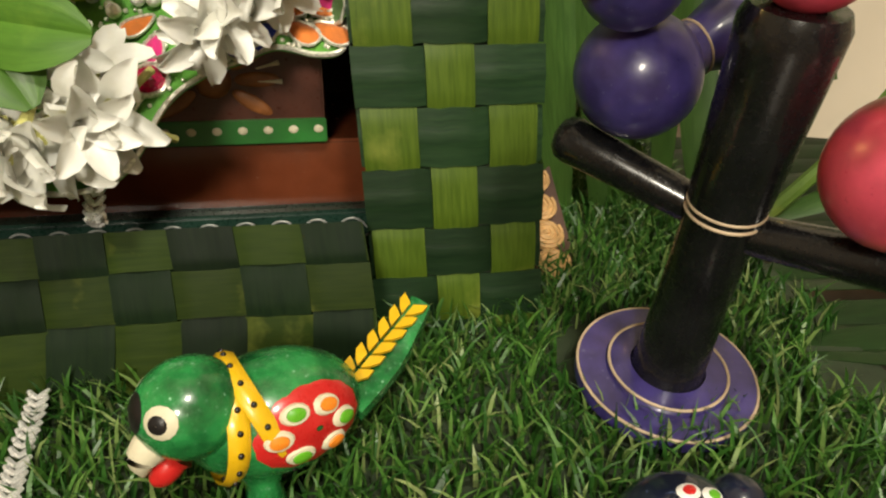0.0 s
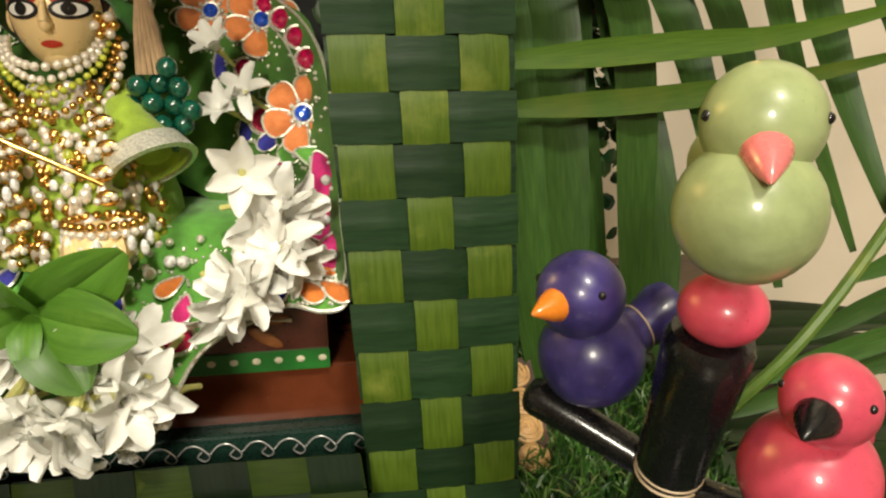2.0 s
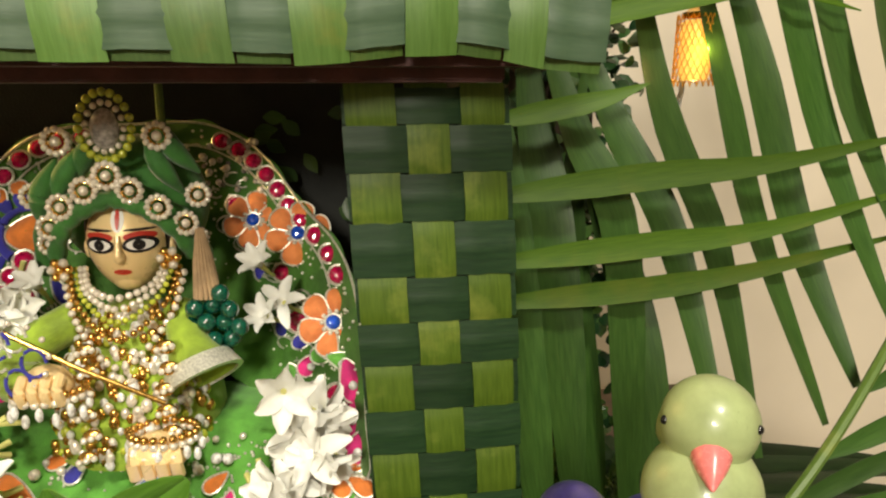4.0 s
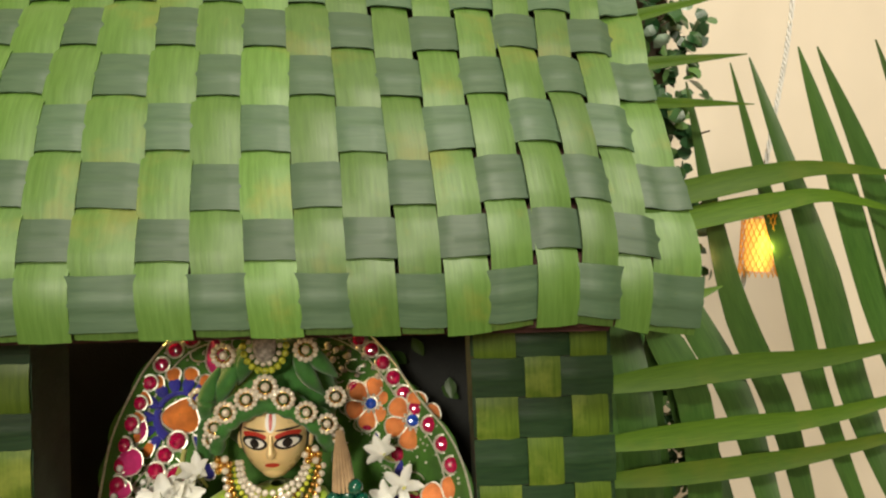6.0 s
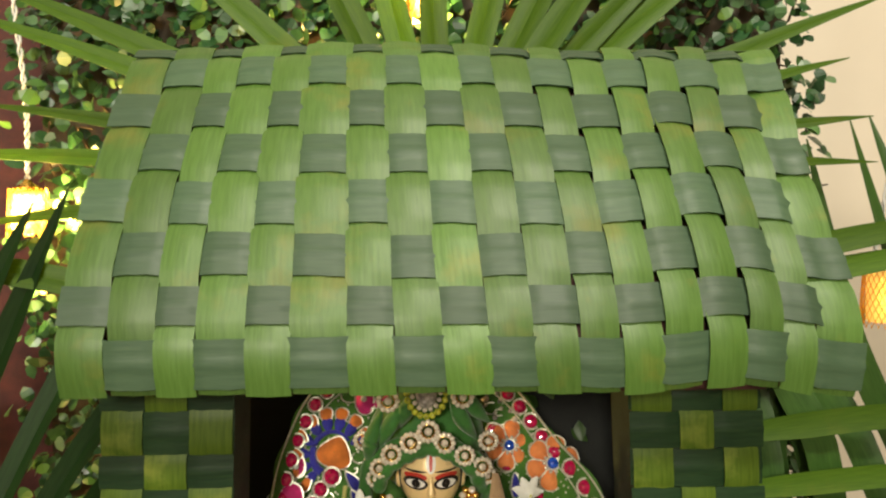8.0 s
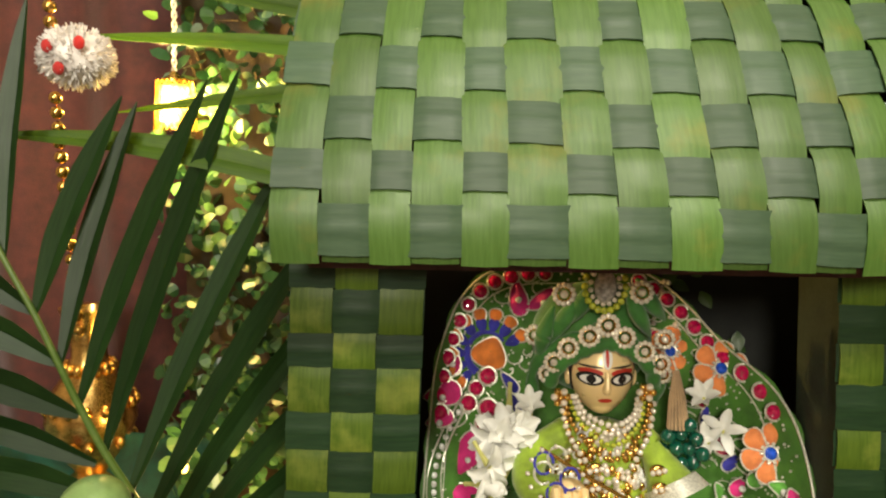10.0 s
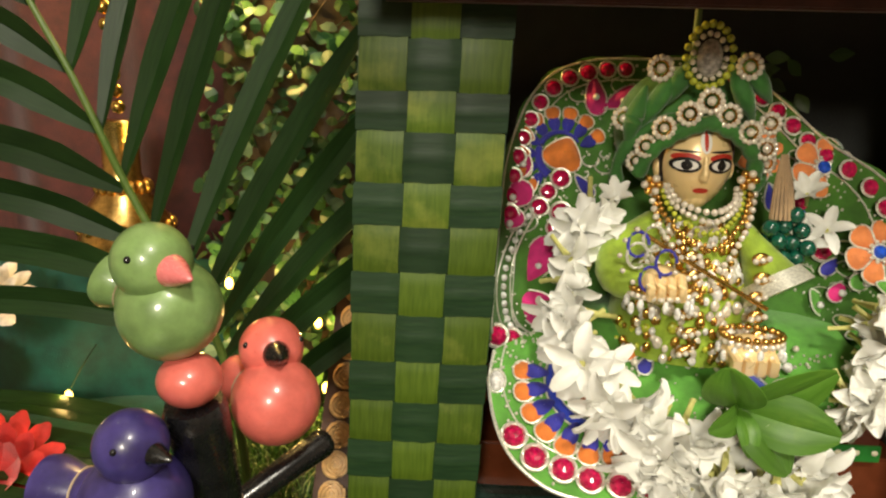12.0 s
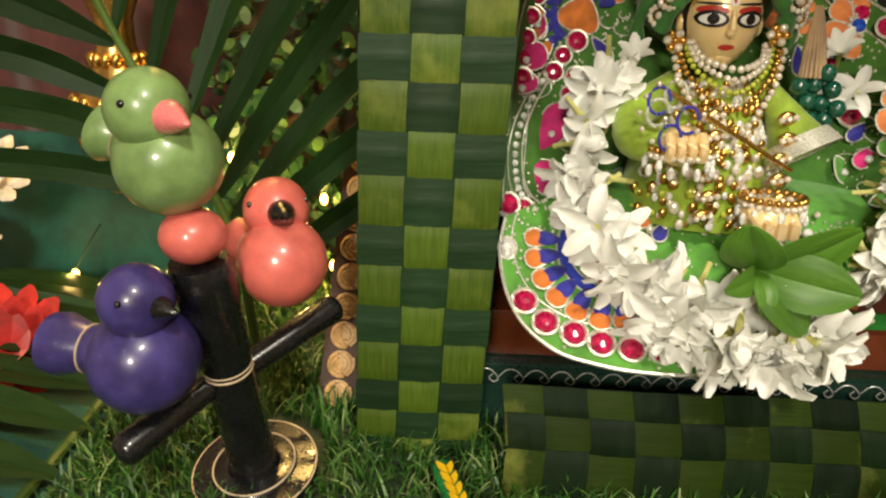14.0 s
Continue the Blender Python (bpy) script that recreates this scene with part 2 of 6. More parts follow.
# ---- the house of plaited palm leaf ----
def plait(parent, surface, cols, rows, up_mats, across_mats, over, rng, lift=0.0011, up_crease=0.0, across_crease=0.05, wobble=0.0, up_over=0.0, across_over=0.0, up_wide=0.98, across_wide=0.96, scale_u=None):
    """Two sets of leaf strips, plaited: surface(u, v) gives place and outward normal; cols and rows are the strips' edges in u and v;
    over(i, j): the upright strip lies on top there."""
    per = 5

    def wave(k, n, sign_at):
        pts = []
        for c in range(n):
            for q in range(per):
                t = (q + 0.5) / per
                s, before, after = sign_at(c), sign_at(max(c - 1, 0)), sign_at(min(c + 1, n - 1))
                e = s
                if t < 0.2 and before != s:
                    e = s * (t / 0.2) ** 0.5 * 1.0
                if t > 0.8 and after != s:
                    e = s * ((1 - t) / 0.2) ** 0.5 * 1.0
                pts.append((c, t, e))
        return pts

    for i in range(len(cols) - 1):
        path, sides, normals, widths = [], [], [], []
        shift = rng.uniform(-wobble, wobble)
        a, b = cols[i], cols[i + 1]
        seq = [(0, -up_over, 1 if over(i, 0) else -1)] + wave(i, len(rows) - 1, lambda j: 1 if over(i, j) else -1) + [(len(rows) - 2, 1 + up_over, 1 if over(i, len(rows) - 2) else -1)]
        for j, t, e in seq:
            v = rows[j] + (rows[j + 1] - rows[j]) * t
            u = (a + b) / 2 + shift * math.sin(v * 40 + i)
            p, n = surface(u, v)
            q, _ = surface(u + 0.002, v)
            path.append(p + n * (lift * e))
            s = (q - p).normalized()
            sides.append(s)
            normals.append(n)
            widths.append((b - a) * (up_wide[i] if isinstance(up_wide, tuple) else up_wide) * (scale_u(v) if scale_u else 1.0) * rng.uniform(0.99, 1.01))
        g = Geo()
        g.ribbon(path, sides, normals, widths, 0.0006, 0.03, up_crease)
        part("upright_strip", g, up_mats, parent)
    for j in range(len(rows) - 1):
        path, sides, normals, widths = [], [], [], []
        shift = rng.uniform(-wobble, wobble)
        a, b = rows[j], rows[j + 1]
        seq = [(0, -across_over, -1 if over(0, j) else 1)] + wave(j, len(cols) - 1, lambda i: -1 if over(i, j) else 1) + [(len(cols) - 2, 1 + across_over, -1 if over(len(cols) - 2, j) else 1)]
        for i, t, e in seq:
            u = cols[i] + (cols[i + 1] - cols[i]) * t
            v = (a + b) / 2 + shift * math.sin(u * 35 + j)
            p, n = surface(u, v)
            q, _ = surface(u, v + 0.002)
            path.append(p + n * (lift * e))
            sides.append((q - p).normalized() * -1)
            normals.append(n)
            widths.append((b - a) * across_wide * rng.uniform(0.98, 1.02))
        g = Geo()
        g.ribbon(path, sides, normals, widths, 0.0006, 0.02, across_crease, 8)
        part("across_strip", g, across_mats, parent)


def pillar(centre_bottom, centre_top, width_bottom, width_top, rows, label, seed, first, strips):
    """A square post wrapped in plaited leaf, three strips wide; rows: the heights of the cross strips' edges."""
    rng = random.Random(seed)
    y, depth = 0.2595, 0.05
    post = thing("pillar", (centre_bottom, y + depth / 2, 0.004), label, "pillar", "posts of the leaf house")

    def mid(z):
        return centre_bottom + (centre_top - centre_bottom) * z / 0.26

    def wide(z):
        return width_bottom + (width_top - width_bottom) * min(max(z / 0.2, 0), 1)

    g = Geo()
    g.grid([[(mid(z) - wide(z) / 2 + 0.003, y + 0.002, z), (mid(z) + wide(z) / 2 - 0.003, y + 0.002, z), (mid(z) + wide(z) / 2 - 0.003, y + depth, z), (mid(z) - wide(z) / 2 + 0.003, y + depth, z)]
            for z in (0.002, 0.1, 0.2, 0.300)], True)
    part("core", g, CORE, post, "dark green card inside", False)

    def front(u, v):
        bulge = 0.0015 * math.cos(u * math.pi)
        return Vector((mid(v) + u * wide(v), y - bulge, v)), Vector((0.25 * u, -1, 0)).normalized()

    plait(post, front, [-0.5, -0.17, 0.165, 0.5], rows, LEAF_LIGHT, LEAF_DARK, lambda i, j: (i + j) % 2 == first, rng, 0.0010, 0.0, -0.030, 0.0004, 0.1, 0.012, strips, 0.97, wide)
    return post


pillar(0.0465, 0.0350, 0.0665, 0.0715, [-0.006, 0.0087, 0.0285, 0.0485, 0.0725, 0.0950, 0.1170, 0.1388, 0.1600, 0.1812, 0.2010, 0.2215, 0.2460, 0.2670, 0.2875, 0.3030], "post wrapped in plaited green palm leaf on turf", 3, 0, (0.90, 0.76, 0.80))
pillar(-0.2560, -0.2478, 0.0655, 0.0695, [-0.004, 0.0136, 0.0305, 0.0490, 0.0710, 0.0920, 0.1138, 0.1352, 0.1598, 0.1813, 0.2040, 0.2248, 0.2488, 0.2670, 0.2905, 0.3085], "post wrapped in plaited dark and light palm leaf", 8, 1, (0.96, 0.94, 0.96))

ROOF_LINE = [(0.2140, 0.3110), (0.2115, 0.3235), (0.2125, 0.3370), (0.2200, 0.3580), (0.2320, 0.3820), (0.2440, 0.4060), (0.2600, 0.4310), (0.2770, 0.4560), (0.2930, 0.4770), (0.3060, 0.4880)]


def roof_profile():
    pts = spline([(0, y, z) for y, z in ROOF_LINE], 6)
    run, out = 0.0, [(0.0, pts[0])]
    for a, b in zip(pts, pts[1:]):
        run += (b - a).length
        out.append((run, b))
    return out


PROFILE = roof_profile()
ROOF_RUN = PROFILE[-1][0]


def roof_surface(u, v):
    """u across from the middle, v up the slope."""
    v0 = min(max(v, 0), ROOF_RUN - 1e-4)
    for (r0, a), (r1, b) in zip(PROFILE, PROFILE[1:]):
        if r0 <= v0 <= r1:
            d = (b - a).normalized()
            p = a + d * (v - r0)
            break
    k = v / ROOF_RUN
    x = -0.0945 + u * (1.0 - 0.035 * k) + 0.002 * k
    n = Vector((0, -d.z, d.y))
    return Vector((x, p.y, p.z)), n


def leaf_roof():
    rng = random.Random(21)
    roof = thing("roof", (-0.0945, 0.30, 0.305), "pitched hut roof plaited from light and dark palm leaf", "roof")
    g = Geo()
    ys = [0.222, 0.221, 0.229, 0.253, 0.285, 0.310]
    zs = [0.309, 0.335, 0.356, 0.404, 0.455, 0.482]
    prof = list(zip(ys, zs)) + [(0.34, 0.470), (0.40, 0.400), (0.43, 0.330), (0.42, 0.322), (0.395, 0.385), (0.33, 0.455), (0.31, 0.470), (0.293, 0.452), (0.262, 0.402), (0.238, 0.352), (0.230, 0.309)]
    rows = [[(x, y, z) for y, z in prof] for x in (-0.272, -0.1, 0.080)]
    g.grid(rows, True)
    g.face(list(range(len(prof))))
    g.face(list(range(2 * len(prof), 3 * len(prof)))[::-1])
    part("roof_board", g, BEAM, roof, "dark maroon board under the leaf", False)
    g = Geo()
    g.box((-0.268, 0.236, 0.3040), (0.062, 0.244, 0.3110), 0.001)
    part("eave_beam", g, BEAM, roof)
    # edges of the upright strips along the eave and along the ridge
    eave = [-0.2785, -0.2569, -0.2353, -0.2169, -0.1943, -0.1731, -0.1464, -0.1242, -0.1019, -0.0795, -0.0583, -0.0375, -0.0191, 0.0005, 0.0193, 0.0383, 0.0546, 0.0695, 0.0905]
    ridge = [-0.2740, -0.2520, -0.2314, -0.2130, -0.1933, -0.1758, -0.1533, -0.1340, -0.1147, -0.0937, -0.0742, -0.0530, -0.0317, -0.0103, 0.0111, 0.0309, 0.0525, 0.0690, 0.0860]
    rows_v = [0.0, 0.0292, 0.0521, 0.0796, 0.1087, 0.1380, 0.1674, 0.1950, ROOF_RUN]

    def surface(u, v):
        k = min(max(v / ROOF_RUN, 0), 1)
        x = float(np.interp(u, eave, [a + (b - a) * k for a, b in zip(eave, ridge)]))
        if u > eave[-1] or u < eave[0]:
            x += u - (eave[-1] if u > eave[-1] else eave[0])
        loose = max(0.0, (u + 0.06) / 0.15)
        p, n = roof_surface(0.0, v + 0.004 * loose * math.sin(u * 55))
        p.x = x + 0.0030 * loose * math.sin(v * 34 + 0.5)
        sag = 0.0022 * math.sin(u * 21 + 1.0) * math.sin(k * 5) + 0.0008 * loose * math.sin(u * 300)
        return p + n * (0.0016 + sag), n

    cols = eave
    plait(roof, surface, cols, rows_v, LIT_ROOF_LIGHT, LIT_ROOF_DARK, lambda i, j: (i + j) % 2 == 0, rng, 0.0012, -0.020, -0.040, 0.0010, 0.03, 0.03, 0.985, 0.80)
    # the other slope, hidden from the front
    g = Geo()
    for i in range(18):
        a = -0.275 + i * 0.0198
        path = [Vector((a + 0.0098, y, z)) for y, z in ((0.306, 0.4885), (0.345, 0.474), (0.403, 0.404), (0.434, 0.332))]
        g.ribbon(path, [Vector((1, 0, 0))] * 4, [Vector((0, 0.5, 0.86))] * 4, [0.0194] * 4)
    part("back_slope", g, LIT_ROOF_LIGHT, roof)


leaf_roof()


def low_fence():
    rng = random.Random(5)
    fence = thing("low_fence", (-0.102, 0.235, 0.002), "low front panel plaited from green palm leaf darkened for shade", "fence panel")
    line = spline([(0, 0.2250, 0.002), (0, 0.2315, 0.0245), (0, 0.2375, 0.0415), (0, 0.2445, 0.0580)], 6)
    run, prof = 0.0, [(0.0, line[0])]
    for a, b in zip(line, line[1:]):
        run += (b - a).length
        prof.append((run, b))

    def front(u, v):
        v0 = min(max(v, 0), run - 1e-4)
        for (r0, a), (r1, b) in zip(prof, prof[1:]):
            if r0 <= v0 <= r1:
                d = (b - a).normalized()
                p = a + d * (v - r0)
                return Vector((-0.1020 + u + 0.002 * math.sin(v * 60), p.y + 0.001 * math.sin(u * 40), p.z)), Vector((0, -d.z, d.y))

    plait(fence, front, [-0.1085] + [0.1096 - 0.0221 * k + rng.uniform(-0.0008, 0.0008) for k in range(9, -1, -1)], [0.0, run * 0.465, run * 0.755, run], FENCE_DARK_SHADED, FENCE_LIGHT_SHADED, lambda i, j: (i + j) % 2 == 1, rng, 0.0010, 0.06, 0.0, 0.0006, 0.0, 0.03)


# post leaf greens darkened; the shade low in front is in the colour
FENCE_LIGHT_SHADED = leaf_material("fence_leaf_shaded", (0.012, 0.026, 0.001), (0.023, 0.040, 0.003), 0.55, gloss=0.12)
FENCE_DARK_SHADED = leaf_material("fence_leaf_dark_shaded", (0.002, 0.009, 0.002), (0.006, 0.016, 0.004), 0.55, yellow=(0.02, 0.035, 0.01), gloss=0.12)
low_fence()


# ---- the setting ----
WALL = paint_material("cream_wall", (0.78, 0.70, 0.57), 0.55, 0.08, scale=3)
FLOOR = paint_material("brown_table", (0.10, 0.055, 0.022), 0.35, 0.5, scale=14)
CEILING = paint_material("white_ceiling", (0.8, 0.78, 0.74), 0.7, 0.05, scale=3)
CURTAIN = cloth_material("maroon_cloth", (0.075, 0.014, 0.010), 700)
TEAL = cloth_material("teal_cloth", (0.0, 0.080, 0.056), 900, 0.55)
GOLD = paint_material("gold", (0.75, 0.45, 0.12), 0.22, 0.2, metal=1.0)
TURF_BASE = paint_material("turf_backing", (0.02, 0.035, 0.012), 0.8, 0.4)


def slab(name, lo, hi, mat, label, category):
    g = Geo()
    g.box(lo, hi)
    return thing(name, ((lo[0] + hi[0]) / 2, (lo[1] + hi[1]) / 2, lo[2]), label, category, kind="structure", geo=g, mats=mat, tip=False, smooth=False)


# unseen walls and the floor are toned down to cut bounced light
WALL_DIM = paint_material("low_bounce_wall", (0.36, 0.30, 0.22), 0.6, 0.1, scale=3)
FLOOR_TILE = paint_material("tan_floor", (0.34, 0.28, 0.20), 0.4, 0.2, scale=5)
slab("floor", (-1.8, -1.6, -0.80), (1.8, 0.9, -0.75), FLOOR_TILE, "plain tan floor", "floor")
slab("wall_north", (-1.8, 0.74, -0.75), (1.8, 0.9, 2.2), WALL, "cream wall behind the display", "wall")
slab("wall_south", (-1.8, -1.75, -0.75), (1.8, -1.6, 2.2), WALL_DIM, "unseen tan wall, darkened to cut bounced light", "wall")
slab("wall_west", (-1.95, -1.6, -0.75), (-1.8, 0.9, 2.2), WALL_DIM, "unseen tan wall, darkened to cut bounced light", "wall")
slab("wall_east", (1.8, -1.6, -0.75), (1.95, 0.9, 2.2), WALL_DIM, "unseen tan wall, darkened to cut bounced light", "wall")
slab("ceiling", (-1.95, -1.75, 2.2), (1.95, 0.9, 2.3), CEILING, "plain white ceiling", "ceiling")


def table():
    t = thing("table", (-0.35, 0.18, -0.75), "dark brown wooden table under the whole display", "table", tip=False)
    g = Geo()
    g.box((-1.15, -0.22, -0.060), (0.36, 0.60, -0.022), 0.004)
    part("table_top", g, FLOOR, t)
    for x in (-1.10, 0.28):
        for y in (-0.17, 0.50):
            g = Geo()
            g.box((x, y, -0.75), (x + 0.05, y + 0.05, -0.060), 0.004)
            part("leg", g, FLOOR, t)


table()


def turf():
    """Artificial turf: a backing and a great many blades."""
    g = Geo()
    g.box((-0.44, 0.02, -0.006), (0.205, 0.50, 0.0), 0.002)
    base = thing("turf_mat", (-0.11, 0.26, -0.006), "artificial grass mat with dense green blades", "grass", kind="stuff", tip=False)
    part("backing", g, TURF_BASE, base, "dark backing")
    rng = np.random.default_rng(4)
    n = 34000
    x, y = rng.uniform(-0.435, 0.2, n), 0.03 + 0.42 * rng.uniform(0, 1, n)
    edge = 0.165 + 0.25 * (y - 0.12) + 0.012 * np.sin(y * 90)
    keep = (x < edge) & ~((np.abs(x + 0.10) < 0.09) & (y > 0.30))
    for cx, cy in ((0.1100, 0.2060), (-0.3350, 0.2290)):
        keep &= (x - cx) ** 2 + (y - cy) ** 2 > 0.033 ** 2
    x, y = x[keep], y[keep]
    n = len(x)
    h, w = rng.uniform(0.009, 0.021, n), rng.uniform(0.0009, 0.0017, n)
    a, lean, b = rng.uniform(0, 2 * np.pi, n), rng.uniform(0.15, 1.0, n), rng.uniform(0, np.pi, n)
    dx, dy = np.cos(a) * lean, np.sin(a) * lean
    wx, wy = np.cos(b) * w / 2, np.sin(b) * w / 2
    v = np.zeros((n, 7, 3))
    for k, (t, ww) in enumerate(((0, 1.0), (0.4, 1.0), (0.75, 0.8))):
        bend = t * t * 0.9
        px, py, pz = x + dx * h * bend, y + dy * h * bend, h * t * (1 - 0.25 * lean * t)
        v[:, 2 * k] = np.stack([px - wx * ww, py - wy * ww, pz], 1)
        v[:, 2 * k + 1] = np.stack([px + wx * ww, py + wy * ww, pz], 1)
    v[:, 6] = np.stack([x + dx * h * 0.95, y + dy * h * 0.95, h * (1 - 0.28 * lean)], 1)
    o = np.arange(n)[:, None] * 7
    quads = np.concatenate([o + np.array([[0, 1, 3, 2]]), o + np.array([[2, 3, 5, 4]])])
    tris = o + np.array([[4, 5, 6]])
    me = bpy.data.meshes.new("blades")
    me.from_pydata((v.reshape(-1, 3) - np.array(base.location)).tolist(), [], quads.tolist() + tris.tolist())
    m, nn, l, bs = material("grass_blade", 0.42)
    geo = nn.new("ShaderNodeNewGeometry")
    c = ramp(nn, l, geo.outputs["Random Per Island"], [(0.0, (0.012, 0.055, 0.007)), (0.45, (0.034, 0.115, 0.015)), (0.8, (0.080, 0.19, 0.028)), (1.0, (0.24, 0.30, 0.11))])
    l.new(c.outputs[0], bs.inputs["Base Color"])
    me.materials.append(m)
    ob = new("blades", me)
    ob.parent = base
    tagged(ob, "green plastic grass blades", kind="stuff")


turf()

# ---- altar: painted plinth, brown step, painted box ----
PLINTH = paint_material("dark_green_lacquer", (0.008, 0.030, 0.020), 0.28, 0.3)
# red-brown taken darker to hold the garland's shadow on the step
BROWN = paint_material("red_brown_lacquer", (0.125, 0.030, 0.010), 0.20, 0.35, scale=30)
GREEN_EDGE = paint_material("green_border", (0.02, 0.17, 0.025), 0.35, 0.3)
CREAM = paint_material("cream_paint", (0.72, 0.66, 0.48), 0.45, 0.15)
BROWN_DARK = paint_material("dark_brown_paint", (0.085, 0.022, 0.012), 0.3, 0.4)
PETAL_BROWN = paint_material("ochre_petal", (0.33, 0.12, 0.035), 0.35, 0.35, scale=200)
SILVER = paint_material("silver_line", (0.72, 0.72, 0.70), 0.3, 0.2, metal=0.6)


def altar():
    low = thing("altar_plinth", (-0.106, 0.34, 0.004), "dark green lacquered plinth with white painted scrolls", "plinth")
    g = Geo()
    g.box((-0.232, 0.2800, 0.004), (0.020, 0.415, 0.0500), 0.0015)
    part("block", g, PLINTH, low)
    for k in range(17):
        g = Geo()
        x0 = -0.226 + k * 0.0140
        pts = spline([(x0, 0.2785, 0.0425), (x0 + 0.004, 0.2785, 0.0465), (x0 + 0.009, 0.2785, 0.0465), (x0 + 0.0135, 0.2785, 0.0415), (x0 + 0.0115, 0.2785, 0.0390), (x0 + 0.0085, 0.2785, 0.0412), (x0 + 0.0105, 0.2785, 0.0438)], 5)
        g.tube(pts, 0.00042, 5)
        part("scroll", g, SILVER, low, "white painted scroll")
    step = thing("altar_step", (-0.106, 0.34, 0.0500), "glossy red-brown wooden step on the plinth", "step")
    g = Geo()
    g.box((-0.226, 0.2900, 0.0500), (0.014, 0.405, 0.0770), 0.0012)
    part("block", g, BROWN, step)
    box = thing("painted_box", (-0.106, 0.34, 0.0770), "dark brown wooden box with painted ochre petals and dotted border", "box")
    g = Geo()
    g.box((-0.2045, 0.2868, 0.0770), (-0.0038, 0.395, 0.1165), 0.0010)
    part("body", g, BROWN_DARK, box)
    g = Geo()
    g.box((-0.2050, 0.2856, 0.0772), (-0.0033, 0.2872, 0.0868), 0.0004)
    part("border", g, GREEN_EDGE, box, "green painted border")
    for k in range(21):
        g = Geo()
        g.ball((-0.2005 + k * 0.0097, 0.2856, 0.0826), 0.0016, 1.2, 0.35, 1.0, 10, 6)
        part("dot", g, CREAM, box, "cream painted dot")
    for cx in (-0.167, -0.106, -0.045):
        g = Geo()
        g.ball((cx, 0.2866, 0.1020), 0.0070, 1, 0.28, 1, 18, 8)
        part("flower_heart", g, PETAL_BROWN, box)
        for side in (-1, 1):
            for a in (-32, 0, 32):
                g = Geo()
                t = Matrix.Rotation(-side * radians(a), 3, "Y")
                d = t @ Vector((side, 0, 0))
                g.ball(Vector((cx, 0.2866, 0.1020)) + d * 0.0165, 0.0085, 1.0, 0.10, 0.34, 14, 8, t)
                part("petal", g, PETAL_BROWN, box, "ochre painted petal")
                g = Geo()
                e = Matrix.Rotation(-side * radians(a * 0.5 + 14), 3, "Y") @ Vector((side, 0, 0))
                g.tube([Vector((cx, 0.2861, 0.1020)) + e * r for r in (0.017, 0.022, 0.026)], [0.0004, 0.0006, 0.0011], 6)
                part("stroke", g, CREAM, box, "cream brush stroke")


altar()

# ---- toy trees with turned wooden birds ----
BLACK = paint_material("black_lacquer", (0.006, 0.006, 0.007), 0.24, 0.3, coat=0.3)
BARE_WOOD = paint_material("bare_wood_line", (0.55, 0.42, 0.28), 0.5, 0.2)
PURPLE = paint_material("purple_lacquer", (0.042, 0.030, 0.160), 0.32, 0.55, worn=(0.09, 0.09, 0.20), coat=0.25)
SAGE = paint_material("sage_lacquer", (0.33, 0.40, 0.185), 0.32, 0.30, worn=(0.27, 0.33, 0.15), coat=0.4)
LEAF_SAGE = paint_material("green_lacquer", (0.20, 0.32, 0.105), 0.32, 0.35, worn=(0.15, 0.24, 0.08), coat=0.4)
PINK = paint_material("pink_lacquer", (0.66, 0.075, 0.13), 0.32, 0.28, worn=(0.5, 0.04, 0.08), coat=0.4)
CORAL = paint_material("coral_lacquer", (0.70, 0.15, 0.12), 0.32, 0.25, worn=(0.6, 0.1, 0.08), coat=0.4)
ROSE = paint_material("rose_lacquer", (0.72, 0.19, 0.19), 0.25, 0.1, coat=0.4)
ORANGE = paint_material("orange_lacquer", (0.75, 0.22, 0.02), 0.25, 0.12, coat=0.4)


